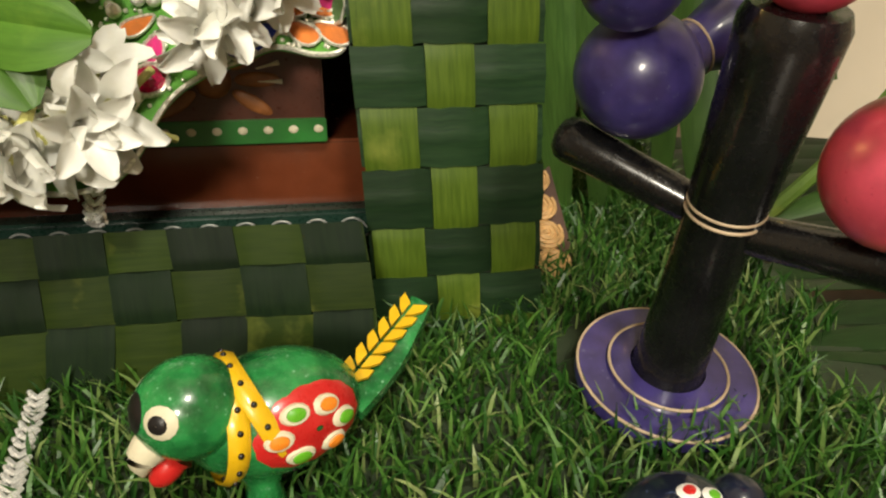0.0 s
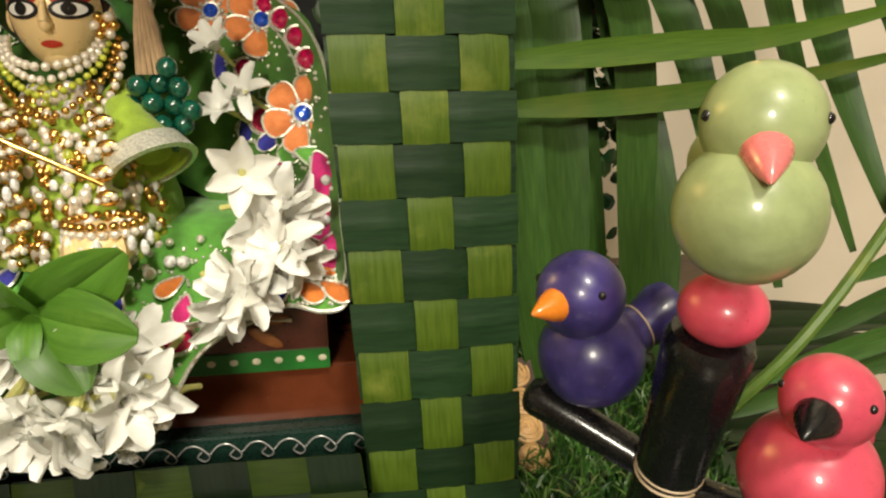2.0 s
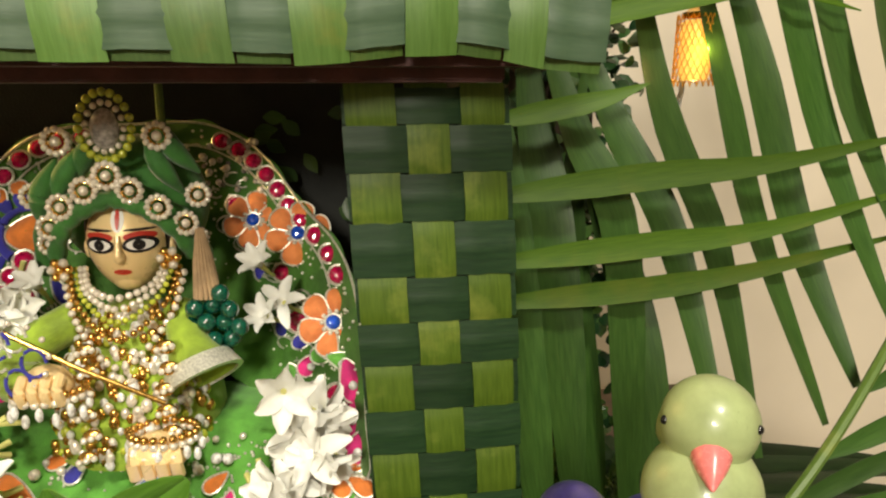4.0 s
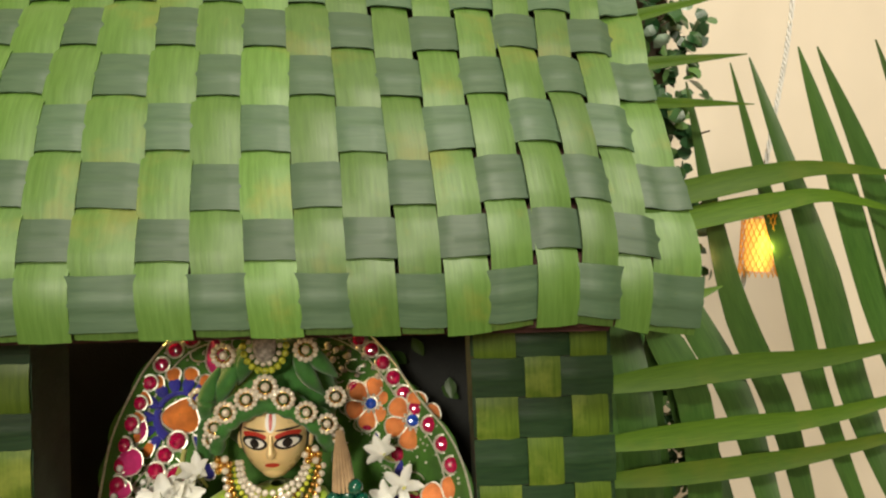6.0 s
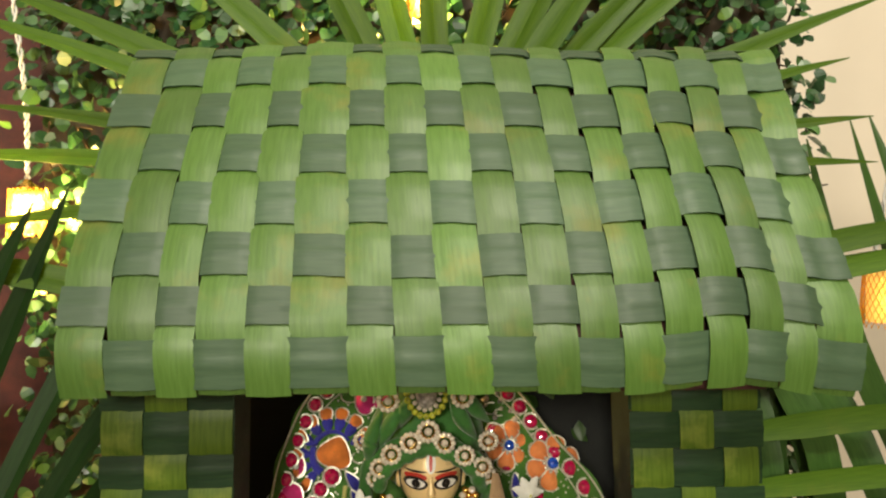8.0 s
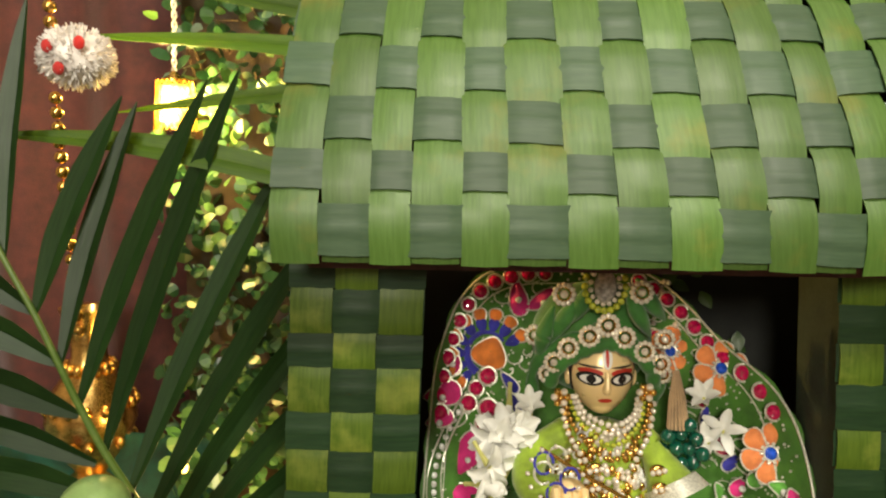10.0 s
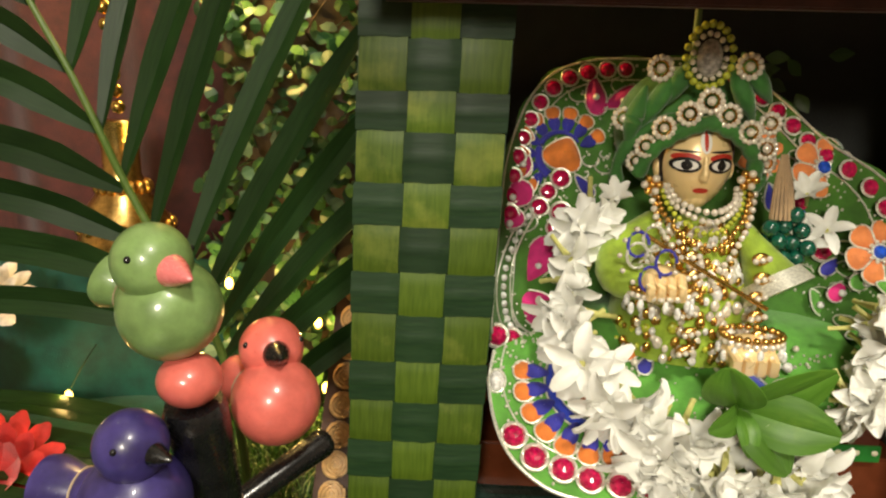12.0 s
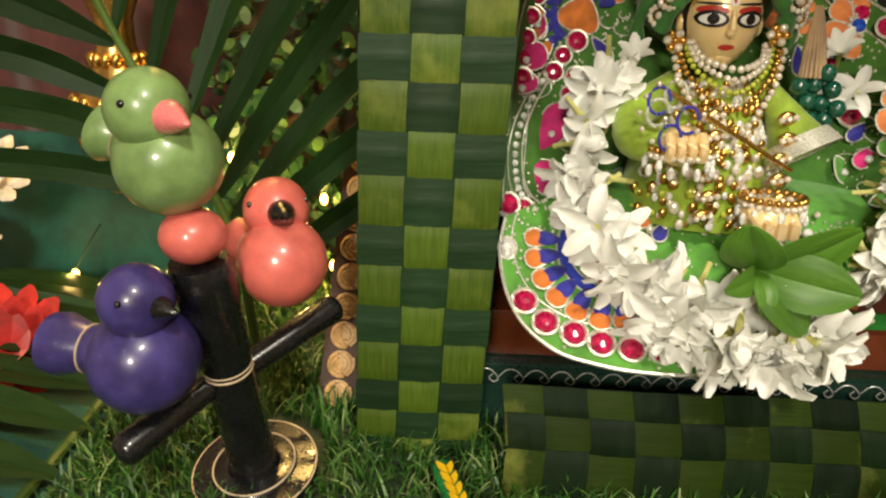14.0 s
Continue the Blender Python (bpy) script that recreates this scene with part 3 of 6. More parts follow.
def bird(parent, body, r_body, head, r_head, beak_dir, r_beak, tail_dir, tail_len, colour, beak_colour, label, stretch=1.0):
    """A turned bird: ball body with a waist, ball head, cone beak, peg tail, two dot eyes."""
    body, head, f, d = Vector(body), Vector(head), Vector(beak_dir).normalized(), Vector(tail_dir).normalized()
    g = Geo()
    g.ball(body, r_body, 1, 1, stretch, 32, 20)
    bird_body = part("bird_body", g, colour, parent, label)
    g = Geo()
    g.ball(head, r_head, 1, 1, 1.0, 28, 18)
    part("bird_head", g, colour, bird_body)
    if tail_len:
        g = Geo()
        root = body + d * r_body * 0.72
        g.lathe(root, d, [(0, r_body * 0.36), (tail_len * 0.1, r_body * 0.48), (tail_len * 0.28, r_body * 0.46), (tail_len * 0.32, r_body * 0.43), (tail_len * 0.8, r_body * 0.60), (tail_len, r_body * 0.56), (tail_len, 0)], 24)
        part("tail", g, colour, bird_body)
        g = Geo()
        g.lathe(root, d, [(tail_len * 0.29, r_body * 0.44), (tail_len * 0.30, r_body * 0.475), (tail_len * 0.32, r_body * 0.475), (tail_len * 0.33, r_body * 0.42)], 24)
        part("tail_ring", g, BARE_WOOD, bird_body, "thin bare wood ring")
    g = Geo()
    root = head + f * r_head * 0.88
    g.lathe(root, f, [(-r_beak * 0.3, r_beak), (0, r_beak * 1.02), (r_beak * 0.7, r_beak * 0.78), (r_beak * 1.5, r_beak * 0.38), (r_beak * 2.0, r_beak * 0.12), (r_beak * 2.08, 0)], 20)
    part("beak", g, beak_colour, bird_body, "cone beak of another colour")
    s = f.cross(Vector((0, 0, 1))).normalized()
    for k in (-1, 1):
        g = Geo()
        e = (s * k * 0.86 + f * 0.42 + Vector((0, 0, 0.30))).normalized()
        g.ball(head + e * r_head * 0.975, r_head * 0.10, 1, 1, 1, 12, 8)
        part("eye", g, BLACK, bird_body)


def toy_tree(foot, top, base_mat, label, arms, name="toy_tree"):
    foot, top = Vector(foot), Vector(top)
    axis = (top - foot).normalized()
    tree = thing(name, tuple(foot), label, "wooden toy", "toy trees with birds")
    g = Geo()
    g.lathe(foot, axis, [(0, 0), (0, 0.030), (0.001, 0.0315), (0.005, 0.0315), (0.0065, 0.0305), (0.0068, 0.0215), (0.0082, 0.0205), (0.0085, 0.0195), (0.0085, 0.013)], 48)
    part("base_disc", g, base_mat, tree, "turned round base")
    for r, h in ((0.0311, 0.0060), (0.0205, 0.0084)):
        g = Geo()
        s = axis.orthogonal().normalized()
        q = axis.cross(s)
        g.tube([foot + axis * h + (s * math.cos(a) + q * math.sin(a)) * r for a in (2 * math.pi * k / 48 for k in range(49))], 0.00055, 6, False)
        part("base_ring", g, BARE_WOOD, tree, "bare wood line")
    n = (top - foot).length
    g = Geo()
    g.lathe(foot, axis, [(0.006, 0.0135), (0.010, 0.0122), (n * 0.3, 0.0112), (n * 0.52, 0.0110), (n * 0.56, 0.0112), (n * 0.60, 0.0118), (n - 0.010, 0.0136), (n - 0.004, 0.0138), (n, 0.0122), (n, 0)], 36)
    trunk = part("trunk", g, BLACK, tree)
    for h in (0.545, 0.565):
        g = Geo()
        g.lathe(foot, axis, [(n * h - 0.0006, 0.0108), (n * h, 0.0117), (n * h + 0.0005, 0.0117), (n * h + 0.001, 0.0108)], 36)
        part("ring", g, BARE_WOOD, trunk, "bare wood line")
    for a, b in arms:
        a, b = Vector(a), Vector(b)
        d = (b - a).normalized()
        m = (b - a).length
        g = Geo()
        g.lathe(a, d, [(0, 0.0060), (m * 0.5, 0.0068), (m - 0.006, 0.0076), (m - 0.003, 0.0070), (m - 0.001, 0.0050), (m, 0.0018), (m, 0)], 24)
        part("arm", g, BLACK, tree)
    return tree


right_tree = toy_tree((0.1100, 0.2060, 0.0055), (0.1125, 0.1680, 0.1345), PURPLE, "black lacquered toy tree with three birds on a purple base",
                      [((0.109, 0.193, 0.074), (0.0700, 0.2200, 0.0935)), ((0.113, 0.187, 0.070), (0.150, 0.146, 0.070))])
bird(right_tree, (0.0890, 0.2050, 0.1130), 0.0188, (0.0785, 0.1900, 0.1410), 0.0143, (-0.80, -0.55, -0.02), 0.0055, (0.9, 0.2, 0.35), 0.022, PURPLE, ORANGE, "glossy purple bird with an orange beak")
bird(right_tree, (0.1005, 0.1380, 0.1790), 0.0178, (0.1030, 0.1400, 0.2000), 0.0145, (-0.38, -0.82, -0.42), 0.0058, (0.3, 0.9, 0.25), 0.020, SAGE, ROSE, "glossy sage green bird with a pink beak")
bird(right_tree, (0.1350, 0.1480, 0.0970), 0.0195, (0.1305, 0.1380, 0.1260), 0.0128, (-0.75, -0.62, -0.05), 0.0058, (0.7, 0.6, 0.1), 0.018, PINK, BLACK, "glossy pink bird with a black beak")
g = Geo()
g.ball((0.1125, 0.1640, 0.1435), 0.0128, 1, 1, 0.85, 28, 16)
part("knob", g, PINK, right_tree, "pink ball knob")

left_tree = toy_tree((-0.3350, 0.2290, 0.0075), (-0.3434, 0.2022, 0.1360), BLACK, "black lacquered toy tree with three birds on a black base",
                     [((-0.336, 0.224, 0.072), (-0.2965, 0.2600, 0.0915)), ((-0.344, 0.214, 0.072), (-0.374, 0.172, 0.058))])
bird(left_tree, (-0.3500, 0.2000, 0.1780), 0.0212, (-0.3535, 0.1940, 0.1995), 0.0158, (0.80, -0.58, -0.08), 0.0066, (-0.95, 0.25, 0.35), 0.016, LEAF_SAGE, ROSE, "glossy leaf green bird with a pink beak")
bird(left_tree, (-0.3155, 0.2290, 0.1256), 0.0205, (-0.3195, 0.2380, 0.1475), 0.0150, (0.42, -0.90, 0.16), 0.0062, (-0.8, 0.5, 0.1), 0.016, CORAL, BLACK, "glossy coral bird with a black beak")
bird(left_tree, (-0.3630, 0.1850, 0.0980), 0.0228, (-0.3605, 0.1800, 0.1270), 0.0148, (0.88, -0.45, 0.0), 0.0050, (-0.97, 0.15, 0.05), 0.026, PURPLE, BLACK, "glossy purple bird with a dark beak")
g = Geo()
g.ball((-0.3429, 0.1985, 0.1480), 0.0135, 1, 1, 0.86, 28, 16)
part("knob", g, CORAL, left_tree, "coral ball knob")


# ---- fronds ----
def frond_blade(g, root, tip, width, sag, rng, face=(0, -1, 0.2), bow=(0, 0, 0), fold=0.10, taper=0.55):
    """One long leaflet, tapered at both ends, folded along its midrib."""
    root, tip, up, bow = Vector(root), Vector(tip), Vector(face).normalized(), Vector(bow)
    d = (tip - root)
    n = 14
    path = [root + d * (k / n) + Vector((0, 0, -sag * (k / n) ** 2)) + bow * math.sin(math.pi * k / n) for k in range(n + 1)]
    sides, normals, widths = [], [], []
    for k in range(n + 1):
        t = (path[min(k + 1, n)] - path[max(k - 1, 0)]).normalized()
        s = t.cross(up).normalized()
        sides.append(s)
        normals.append(s.cross(t).normalized())
        x = k / n
        widths.append(width * max(0.03, min(1, (x / 0.16) ** 0.6) * min(1, ((1 - x) / taper) ** 0.75)) if x > 0 else width * 0.25)
    g.ribbon(path, sides, normals, widths, 0.0004, fold * -0.0, fold)


def frond(name, label, stalk, leaflets, mat, seed, taper=0.55):
    rng = random.Random(seed)
    ob = thing(name, tuple(stalk[0]), label, "palm frond", "palm fronds round the house")
    g = Geo()
    path = spline(stalk, 8)
    g.tube(path, [0.0030 - 0.0016 * k / len(path) for k in range(len(path))], 8)
    part("stalk", g, RACHIS, ob, "pale green stalk")
    for root, end, w, sag, bow in leaflets:
        g = Geo()
        frond_blade(g, root, end, w, sag, rng, (rng.uniform(-0.25, 0.25), -1, rng.uniform(0.1, 0.5)), bow, 0.10, taper)
        part("leaflet", g, mat, ob)
    return ob


def on_path(path, t):
    k = t * (len(path) - 1)
    i = min(int(k), len(path) - 2)
    return path[i].lerp(path[i + 1], k - i)


def long_blade(points, width, face, root=0.16, taper=0.55, fold=0.12):
    """One leaflet along a curve through a few points, narrow at its root and pointed at its tip."""
    path = spline(points, 6)
    up, n = Vector(face).normalized(), len(path) - 1
    sides, normals, widths = [], [], []
    for k in range(n + 1):
        t = (path[min(k + 1, n)] - path[max(k - 1, 0)]).normalized()
        s = t.cross(up).normalized()
        sides.append(s)
        normals.append(s.cross(t).normalized())
        x = k / n
        widths.append(width * max(0.05, min(1, 0.25 + 0.75 * (x / root) ** 0.8) * min(1, ((1 - x) / taper) ** 0.7)))
    g = Geo()
    g.ribbon(path, sides, normals, widths, 0.0004, 0.0, fold, 2)
    return g


def blade_frond(label, stalk, blades, mat, thick=0.0026, fold=0.12):
    """A frond from its stalk's line and (points, width, facing, root, taper) of each leaflet."""
    ob = thing("palm_frond", tuple(stalk[0]), label, "palm frond", "palm fronds round the house")
    g = Geo()
    path = spline(stalk, 8)
    g.tube(path, [thick - 0.0012 * k / len(path) for k in range(len(path))], 8)
    part("stalk", g, RACHIS, ob, "pale green stalk")
    for points, width, face, root, taper in blades:
        part("leaflet", long_blade(points, width, face, root, taper, fold), mat, ob)
    return ob


def left_frond():
    stalk = [(-0.345, 0.280, 0.030), (-0.354, 0.279, 0.110), (-0.368, 0.277, 0.153), (-0.3894, 0.274, 0.1935), (-0.402, 0.272, 0.2213), (-0.410, 0.269, 0.2442), (-0.4217, 0.268, 0.2721), (-0.437, 0.268, 0.3022), (-0.458, 0.270, 0.345)]
    rng = random.Random(31)
    blades = []
    # towards the house: root, tip
    for a, b in (((-0.4370, 0.2680, 0.3022), (-0.4309, 0.2900, 0.4414)), ((-0.4217, 0.2680, 0.2721), (-0.3831, 0.2950, 0.3897)), ((-0.4097, 0.2690, 0.2442), (-0.3769, 0.3000, 0.3872)),
                 ((-0.4014, 0.2720, 0.2213), (-0.3399, 0.3100, 0.4012)), ((-0.3894, 0.2740, 0.1935), (-0.3244, 0.3200, 0.4091)), ((-0.3768, 0.2760, 0.1700), (-0.2960, 0.3350, 0.3680)),
                 ((-0.3675, 0.2770, 0.1531), (-0.2790, 0.3450, 0.3200)), ((-0.3609, 0.2780, 0.1393), (-0.2660, 0.3450, 0.2800)), ((-0.3564, 0.2780, 0.1259), (-0.2580, 0.3450, 0.2340)), ((-0.3553, 0.2780, 0.1088), (-0.2500, 0.3450, 0.1950)), ((-0.350, 0.279, 0.085), (-0.245, 0.345, 0.155))):
        a, b = Vector(a), Vector(b)
        side = Vector((-(b - a).z, 0, (b - a).x)).normalized() * 0.004
        blades.append(((a, a.lerp(b, 0.35) + side, a.lerp(b, 0.7) + side * 0.8, b), rng.uniform(0.0140, 0.0160), (rng.uniform(-0.2, 0.1), -1, 0.15), 0.30, 0.40))
    # away from it
    for a, b in (((-0.4385, 0.2700, 0.3023), (-0.4999, 0.2550, 0.3316)), ((-0.4229, 0.2700, 0.2720), (-0.5192, 0.2550, 0.3101)), ((-0.4098, 0.2700, 0.2437), (-0.5277, 0.2550, 0.2823)), ((-0.4009, 0.2700, 0.2154), (-0.5364, 0.2550, 0.2437)),
                 ((-0.3926, 0.2700, 0.1879), (-0.5409, 0.2550, 0.2191)), ((-0.3846, 0.2700, 0.1676), (-0.5513, 0.2550, 0.1870)), ((-0.370, 0.2720, 0.1421), (-0.5577, 0.2550, 0.1530))):
        a, b = Vector(a), Vector(b)
        blades.append(((a, a.lerp(b, 0.35) + Vector((0, 0, 0.010)), a.lerp(b, 0.7) + Vector((0, 0, 0.008)), b), rng.uniform(0.0145, 0.0175), (0.1, -1, rng.uniform(0.05, 0.35)), 0.22, 0.45))
    blade_frond("palm frond with long leaflets beside the house, green darkened for shade", stalk, blades, FROND_SHADED, 0.0026, 0.26)


def right_fronds():
    rng = random.Random(41)
    stalk = [(0.165, 0.300, 0.000), (0.200, 0.290, 0.038), (0.235, 0.287, 0.078), (0.283, 0.298, 0.136), (0.336, 0.320, 0.206), (0.380, 0.350, 0.288)]
    path = spline(stalk, 8)
    blades = []
    # tall leaflets that rise from the stalk and arch over at their tips: foot, waist, shoulder, tip
    for line in (((0.3020, 0.3250, 0.1276), (0.2775, 0.3450, 0.2188), (0.2518, 0.3600, 0.3258), (0.2156, 0.3900, 0.4616)), ((0.2757, 0.3150, 0.1096), (0.2505, 0.3450, 0.2198), (0.2319, 0.3600, 0.3081), (0.2015, 0.3900, 0.4577)),
                 ((0.2345, 0.3150, 0.0917), (0.2247, 0.3450, 0.2061), (0.1909, 0.3600, 0.2980), (0.1692, 0.3900, 0.4443)), ((0.2204, 0.3200, 0.0801), (0.1970, 0.3500, 0.2131), (0.1660, 0.3700, 0.2831), (0.1375, 0.3900, 0.3625)),
                 ((0.3223, 0.3250, 0.1654), (0.2929, 0.3450, 0.2728), (0.2724, 0.3700, 0.3794), (0.2521, 0.3900, 0.4696)), ((0.3350, 0.3300, 0.1996), (0.3109, 0.3450, 0.2903), (0.2959, 0.3700, 0.3796), (0.2665, 0.3900, 0.4698))):
        line = [Vector(p) + Vector((0.003, 0.020, 0.003)) * min(k, 1) for k, p in enumerate(line)]
        blades.append((line, rng.uniform(0.0215, 0.0245), (rng.uniform(-0.2, 0.4), -1, 0.1), 0.35, 0.40))
    blades.append((((0.3644, 0.3450, 0.2459), (0.3288, 0.3450, 0.3078), (0.3236, 0.3700, 0.3798), (0.2995, 0.3900, 0.4740)), 0.024, (0.3, -1, 0.1), 0.3, 0.5))
    for k in range(8):
        p = on_path(path, 0.16 + 0.11 * k)
        n, ang = rng.uniform(0.13, 0.17), radians(12 + 2.0 * k + rng.uniform(-4, 4))
        b = p + Vector((math.cos(ang) * n, 0.0, math.sin(ang) * n))
        blades.append(((p, p.lerp(b, 0.5) + Vector((0, 0, 0.006)), b), rng.uniform(0.011, 0.014), (rng.uniform(-0.2, 0.2), -1, 0.4), 0.2, 0.6))
    blade_frond("green palm frond with broad leaflets against the cream wall", stalk, blades, FROND, 0.0038)
    # broad blades that rise behind the post
    blades = []
    for line in (((0.1700, 0.3450, 0.0100), (0.1620, 0.3550, 0.2131), (0.1361, 0.3700, 0.2836), (0.1149, 0.3900, 0.3624)), ((0.1380, 0.3500, 0.0100), (0.1233, 0.3600, 0.2059), (0.1131, 0.3800, 0.2903), (0.1074, 0.3900, 0.3624)),
                 ((0.1900, 0.3500, 0.0300), (0.1830, 0.3620, 0.1400), (0.1600, 0.3800, 0.2300), (0.1300, 0.3900, 0.3300)), ((0.1150, 0.3400, 0.0050), (0.1020, 0.3500, 0.1500), (0.0950, 0.3650, 0.2500), (0.0850, 0.3800, 0.3300)), ((0.1550, 0.3600, 0.0000), (0.1450, 0.3700, 0.1200), (0.1380, 0.3800, 0.2200), (0.1500, 0.3950, 0.3300))):
        blades.append((line, rng.uniform(0.024, 0.029), (rng.uniform(-0.2, 0.4), -1, 0.1), 0.2, 0.45))
    blade_frond("broad dark green palm blades rising behind the house", [(0.120, 0.380, -0.010), (0.125, 0.385, 0.030), (0.135, 0.390, 0.070)], blades, FROND)
    # blades lying level, from behind the post outwards
    blades = []
    for line, w in ((((0.0650, 0.3400, 0.2450), (0.1744, 0.3450, 0.2561), (0.2480, 0.3450, 0.2620), (0.3500, 0.3450, 0.2800)), 0.0165), (((0.0650, 0.3400, 0.2080), (0.1759, 0.3450, 0.2160), (0.2503, 0.3450, 0.2234), (0.3543, 0.3450, 0.2480)), 0.0150),
                    (((0.0650, 0.3400, 0.1850), (0.1769, 0.3450, 0.1899), (0.2517, 0.3450, 0.1995), (0.3466, 0.3450, 0.2190)), 0.0140), (((0.0700, 0.3600, 0.3480), (0.1400, 0.3700, 0.3655), (0.2149, 0.3700, 0.3808), (0.2566, 0.3700, 0.3846), (0.3156, 0.3700, 0.3797)), 0.0170),
                    (((0.0700, 0.3600, 0.3330), (0.1400, 0.3700, 0.3475), (0.2158, 0.3700, 0.3615), (0.2577, 0.3700, 0.3659), (0.3157, 0.3700, 0.3527)), 0.0160), (((0.0700, 0.3450, 0.2860), (0.1252, 0.3500, 0.2956), (0.1499, 0.3500, 0.3011), (0.1729, 0.3500, 0.3087)), 0.0130)):
        blades.append((line, w, (0.0, -1, 0.35), 0.2, 0.60))
    blade_frond("bright green palm blades reaching sideways from the post", [(0.078, 0.350, 0.010), (0.076, 0.350, 0.160), (0.072, 0.360, 0.340)], blades, FROND_PALE)


def top_fan():
    rng = random.Random(51)
    hub = Vector((-0.100, 0.365, 0.400))
    stalk = [tuple(hub + Vector((0, 0.01, -0.20))), tuple(hub + Vector((0, 0.005, -0.1))), tuple(hub)]
    leaves = []
    for a in (165, 156, 152, 136, 116, 104, 92, 76, 64, 56, 47, 42, 27, 22, 14, 8, 172, 180):
        n = rng.uniform(0.30, 0.36)
        ang = radians(a)
        leaves.append((hub, hub + Vector((math.cos(ang) * n, rng.uniform(-0.02, 0.02), math.sin(ang) * n)), rng.uniform(0.016, 0.021), 0.015, (0, 0, 0.006)))
    leaves.append((Vector((-0.262, 0.318, 0.338)), Vector((-0.470, 0.300, 0.372)), 0.017, 0.004, (0, 0, 0.008)))
    frond("palm_frond", "pale green palm blades fanned out above the roof", stalk, leaves, FROND_PALE, 52)


left_frond()
right_fronds()
top_fan()


# ---- the dressed idol on the painted box ----
# green of the dress back, darkened for the roof's shade over it
DRESS_SHADED = cloth_material("green_cloth_shaded", (0.058, 0.185, 0.015), 1200)
DRESS_LIGHT = cloth_material("bright_green_cloth", (0.11, 0.36, 0.04), 1200)
TURBAN = cloth_material("dark_green_cloth", (0.035, 0.16, 0.02), 1200)
LIME = cloth_material("lime_cloth", (0.30, 0.44, 0.03), 1200)
BLUE_CLOTH = cloth_material("blue_cloth", (0.02, 0.05, 0.55), 1200)
MAGENTA = cloth_material("magenta_cloth", (0.68, 0.018, 0.20), 1200)
EMBER = cloth_material("orange_thread", (0.80, 0.22, 0.03), 1500)
NAVY = cloth_material("navy_thread", (0.03, 0.03, 0.36), 1500)
PEACH = cloth_material("peach_petal", (0.95, 0.27, 0.075), 800)
RUBY = gem_material("red_glass", (0.50, 0.008, 0.075))
SMOKE = gem_material("grey_pearl", (0.36, 0.33, 0.30), 0.12)
SAPPHIRE = gem_material("blue_glass", (0.02, 0.09, 0.60))
EMERALD = gem_material("green_glass", (0.004, 0.075, 0.045), 0.2)
PEARL = gem_material("pearl", (0.82, 0.78, 0.70), 0.22)
CRYSTAL = paint_material("crystal", (0.90, 0.78, 0.66), 0.14, 0.35, metal=0.35, scale=500, coat=0.6)
THREAD = paint_material("silver_thread", (0.78, 0.77, 0.66), 0.36, 0.4, metal=0.45, scale=900)
BRASS = paint_material("polished_brass", (0.92, 0.68, 0.34), 0.28, 0.04, metal=0.15, scale=9, coat=0.4)
FACE_BLACK = paint_material("black_paint", (0.010, 0.008, 0.008), 0.35, 0.2)
FACE_RED = paint_material("red_paint", (0.50, 0.035, 0.02), 0.4, 0.2)
FACE_WHITE = paint_material("white_paint", (0.85, 0.82, 0.78), 0.4, 0.05)
TASSEL = cloth_material("fawn_thread", (0.42, 0.28, 0.15), 900)


def fan_y(x, z):
    """Depth of the dress back, cupped forward at both sides."""
    cup = 0.030 - 0.052 * max(0, (x + 0.06) / 0.055) ** 1.6 - 0.022 * max(0, (-0.185 - x) / 0.025) ** 2
    return 0.322 + 0.367 * (z - 0.178) + cup


FAN_HEART = Vector((-0.106, 0.0, 0.172))
FAN_RIM = spline([(-0.200, 0, 0.121), (-0.2135, 0, 0.133), (-0.2135, 0, 0.166), (-0.2115, 0, 0.195), (-0.2090, 0, 0.224), (-0.2025, 0, 0.246), (-0.1930, 0, 0.265), (-0.1770, 0, 0.280), (-0.1530, 0, 0.2870), (-0.1200, 0, 0.2880), (-0.0840, 0, 0.2885), (-0.0600, 0, 0.2795),
                  (-0.0425, 0, 0.2650), (-0.0255, 0, 0.2440), (-0.0075, 0, 0.2275), (0.0010, 0, 0.2080), (0.0045, 0, 0.1780), (0.0045, 0, 0.1500), (0.0050, 0, 0.1260), (-0.010, 0, 0.118)], 6)
FAN_TURN = [math.atan2((p - FAN_HEART).z, (p - FAN_HEART).x) % (2 * math.pi) for p in FAN_RIM]
FAN_TURN = [a - 2 * math.pi if a > radians(250) else a for a in FAN_TURN]
FAN_REACH = [(p - FAN_HEART).length for p in FAN_RIM]


def fan_point(r, a):
    reach = float(np.interp(a, FAN_TURN[::-1], FAN_REACH[::-1]))
    x, z = FAN_HEART.x + math.cos(a) * reach * r, FAN_HEART.z + math.sin(a) * reach * r
    return Vector((x, fan_y(x, z), z))


def skirt_y(x, z):
    """Depth of the sloping skirt."""
    return 0.2864 + 1.1 * (z - 0.1232) - 0.015 * min(1, max(0, (x + 0.12) / 0.09))


SKIRT_RIM = spline([(-0.2130, 0, 0.1300), (-0.2155, 0, 0.1165), (-0.2115, 0, 0.1010), (-0.2025, 0, 0.0895), (-0.1870, 0, 0.0810), (-0.1700, 0, 0.0775), (-0.1520, 0, 0.0755), (-0.1250, 0, 0.0750), (-0.0980, 0, 0.0770), (-0.0800, 0, 0.0775), (-0.0660, 0, 0.0830),
                    (-0.0550, 0, 0.1000), (-0.0430, 0, 0.1085), (-0.0310, 0, 0.1125), (-0.0185, 0, 0.1165), (-0.0050, 0, 0.1140), (0.0045, 0, 0.1158), (0.0055, 0, 0.1260)], 6)


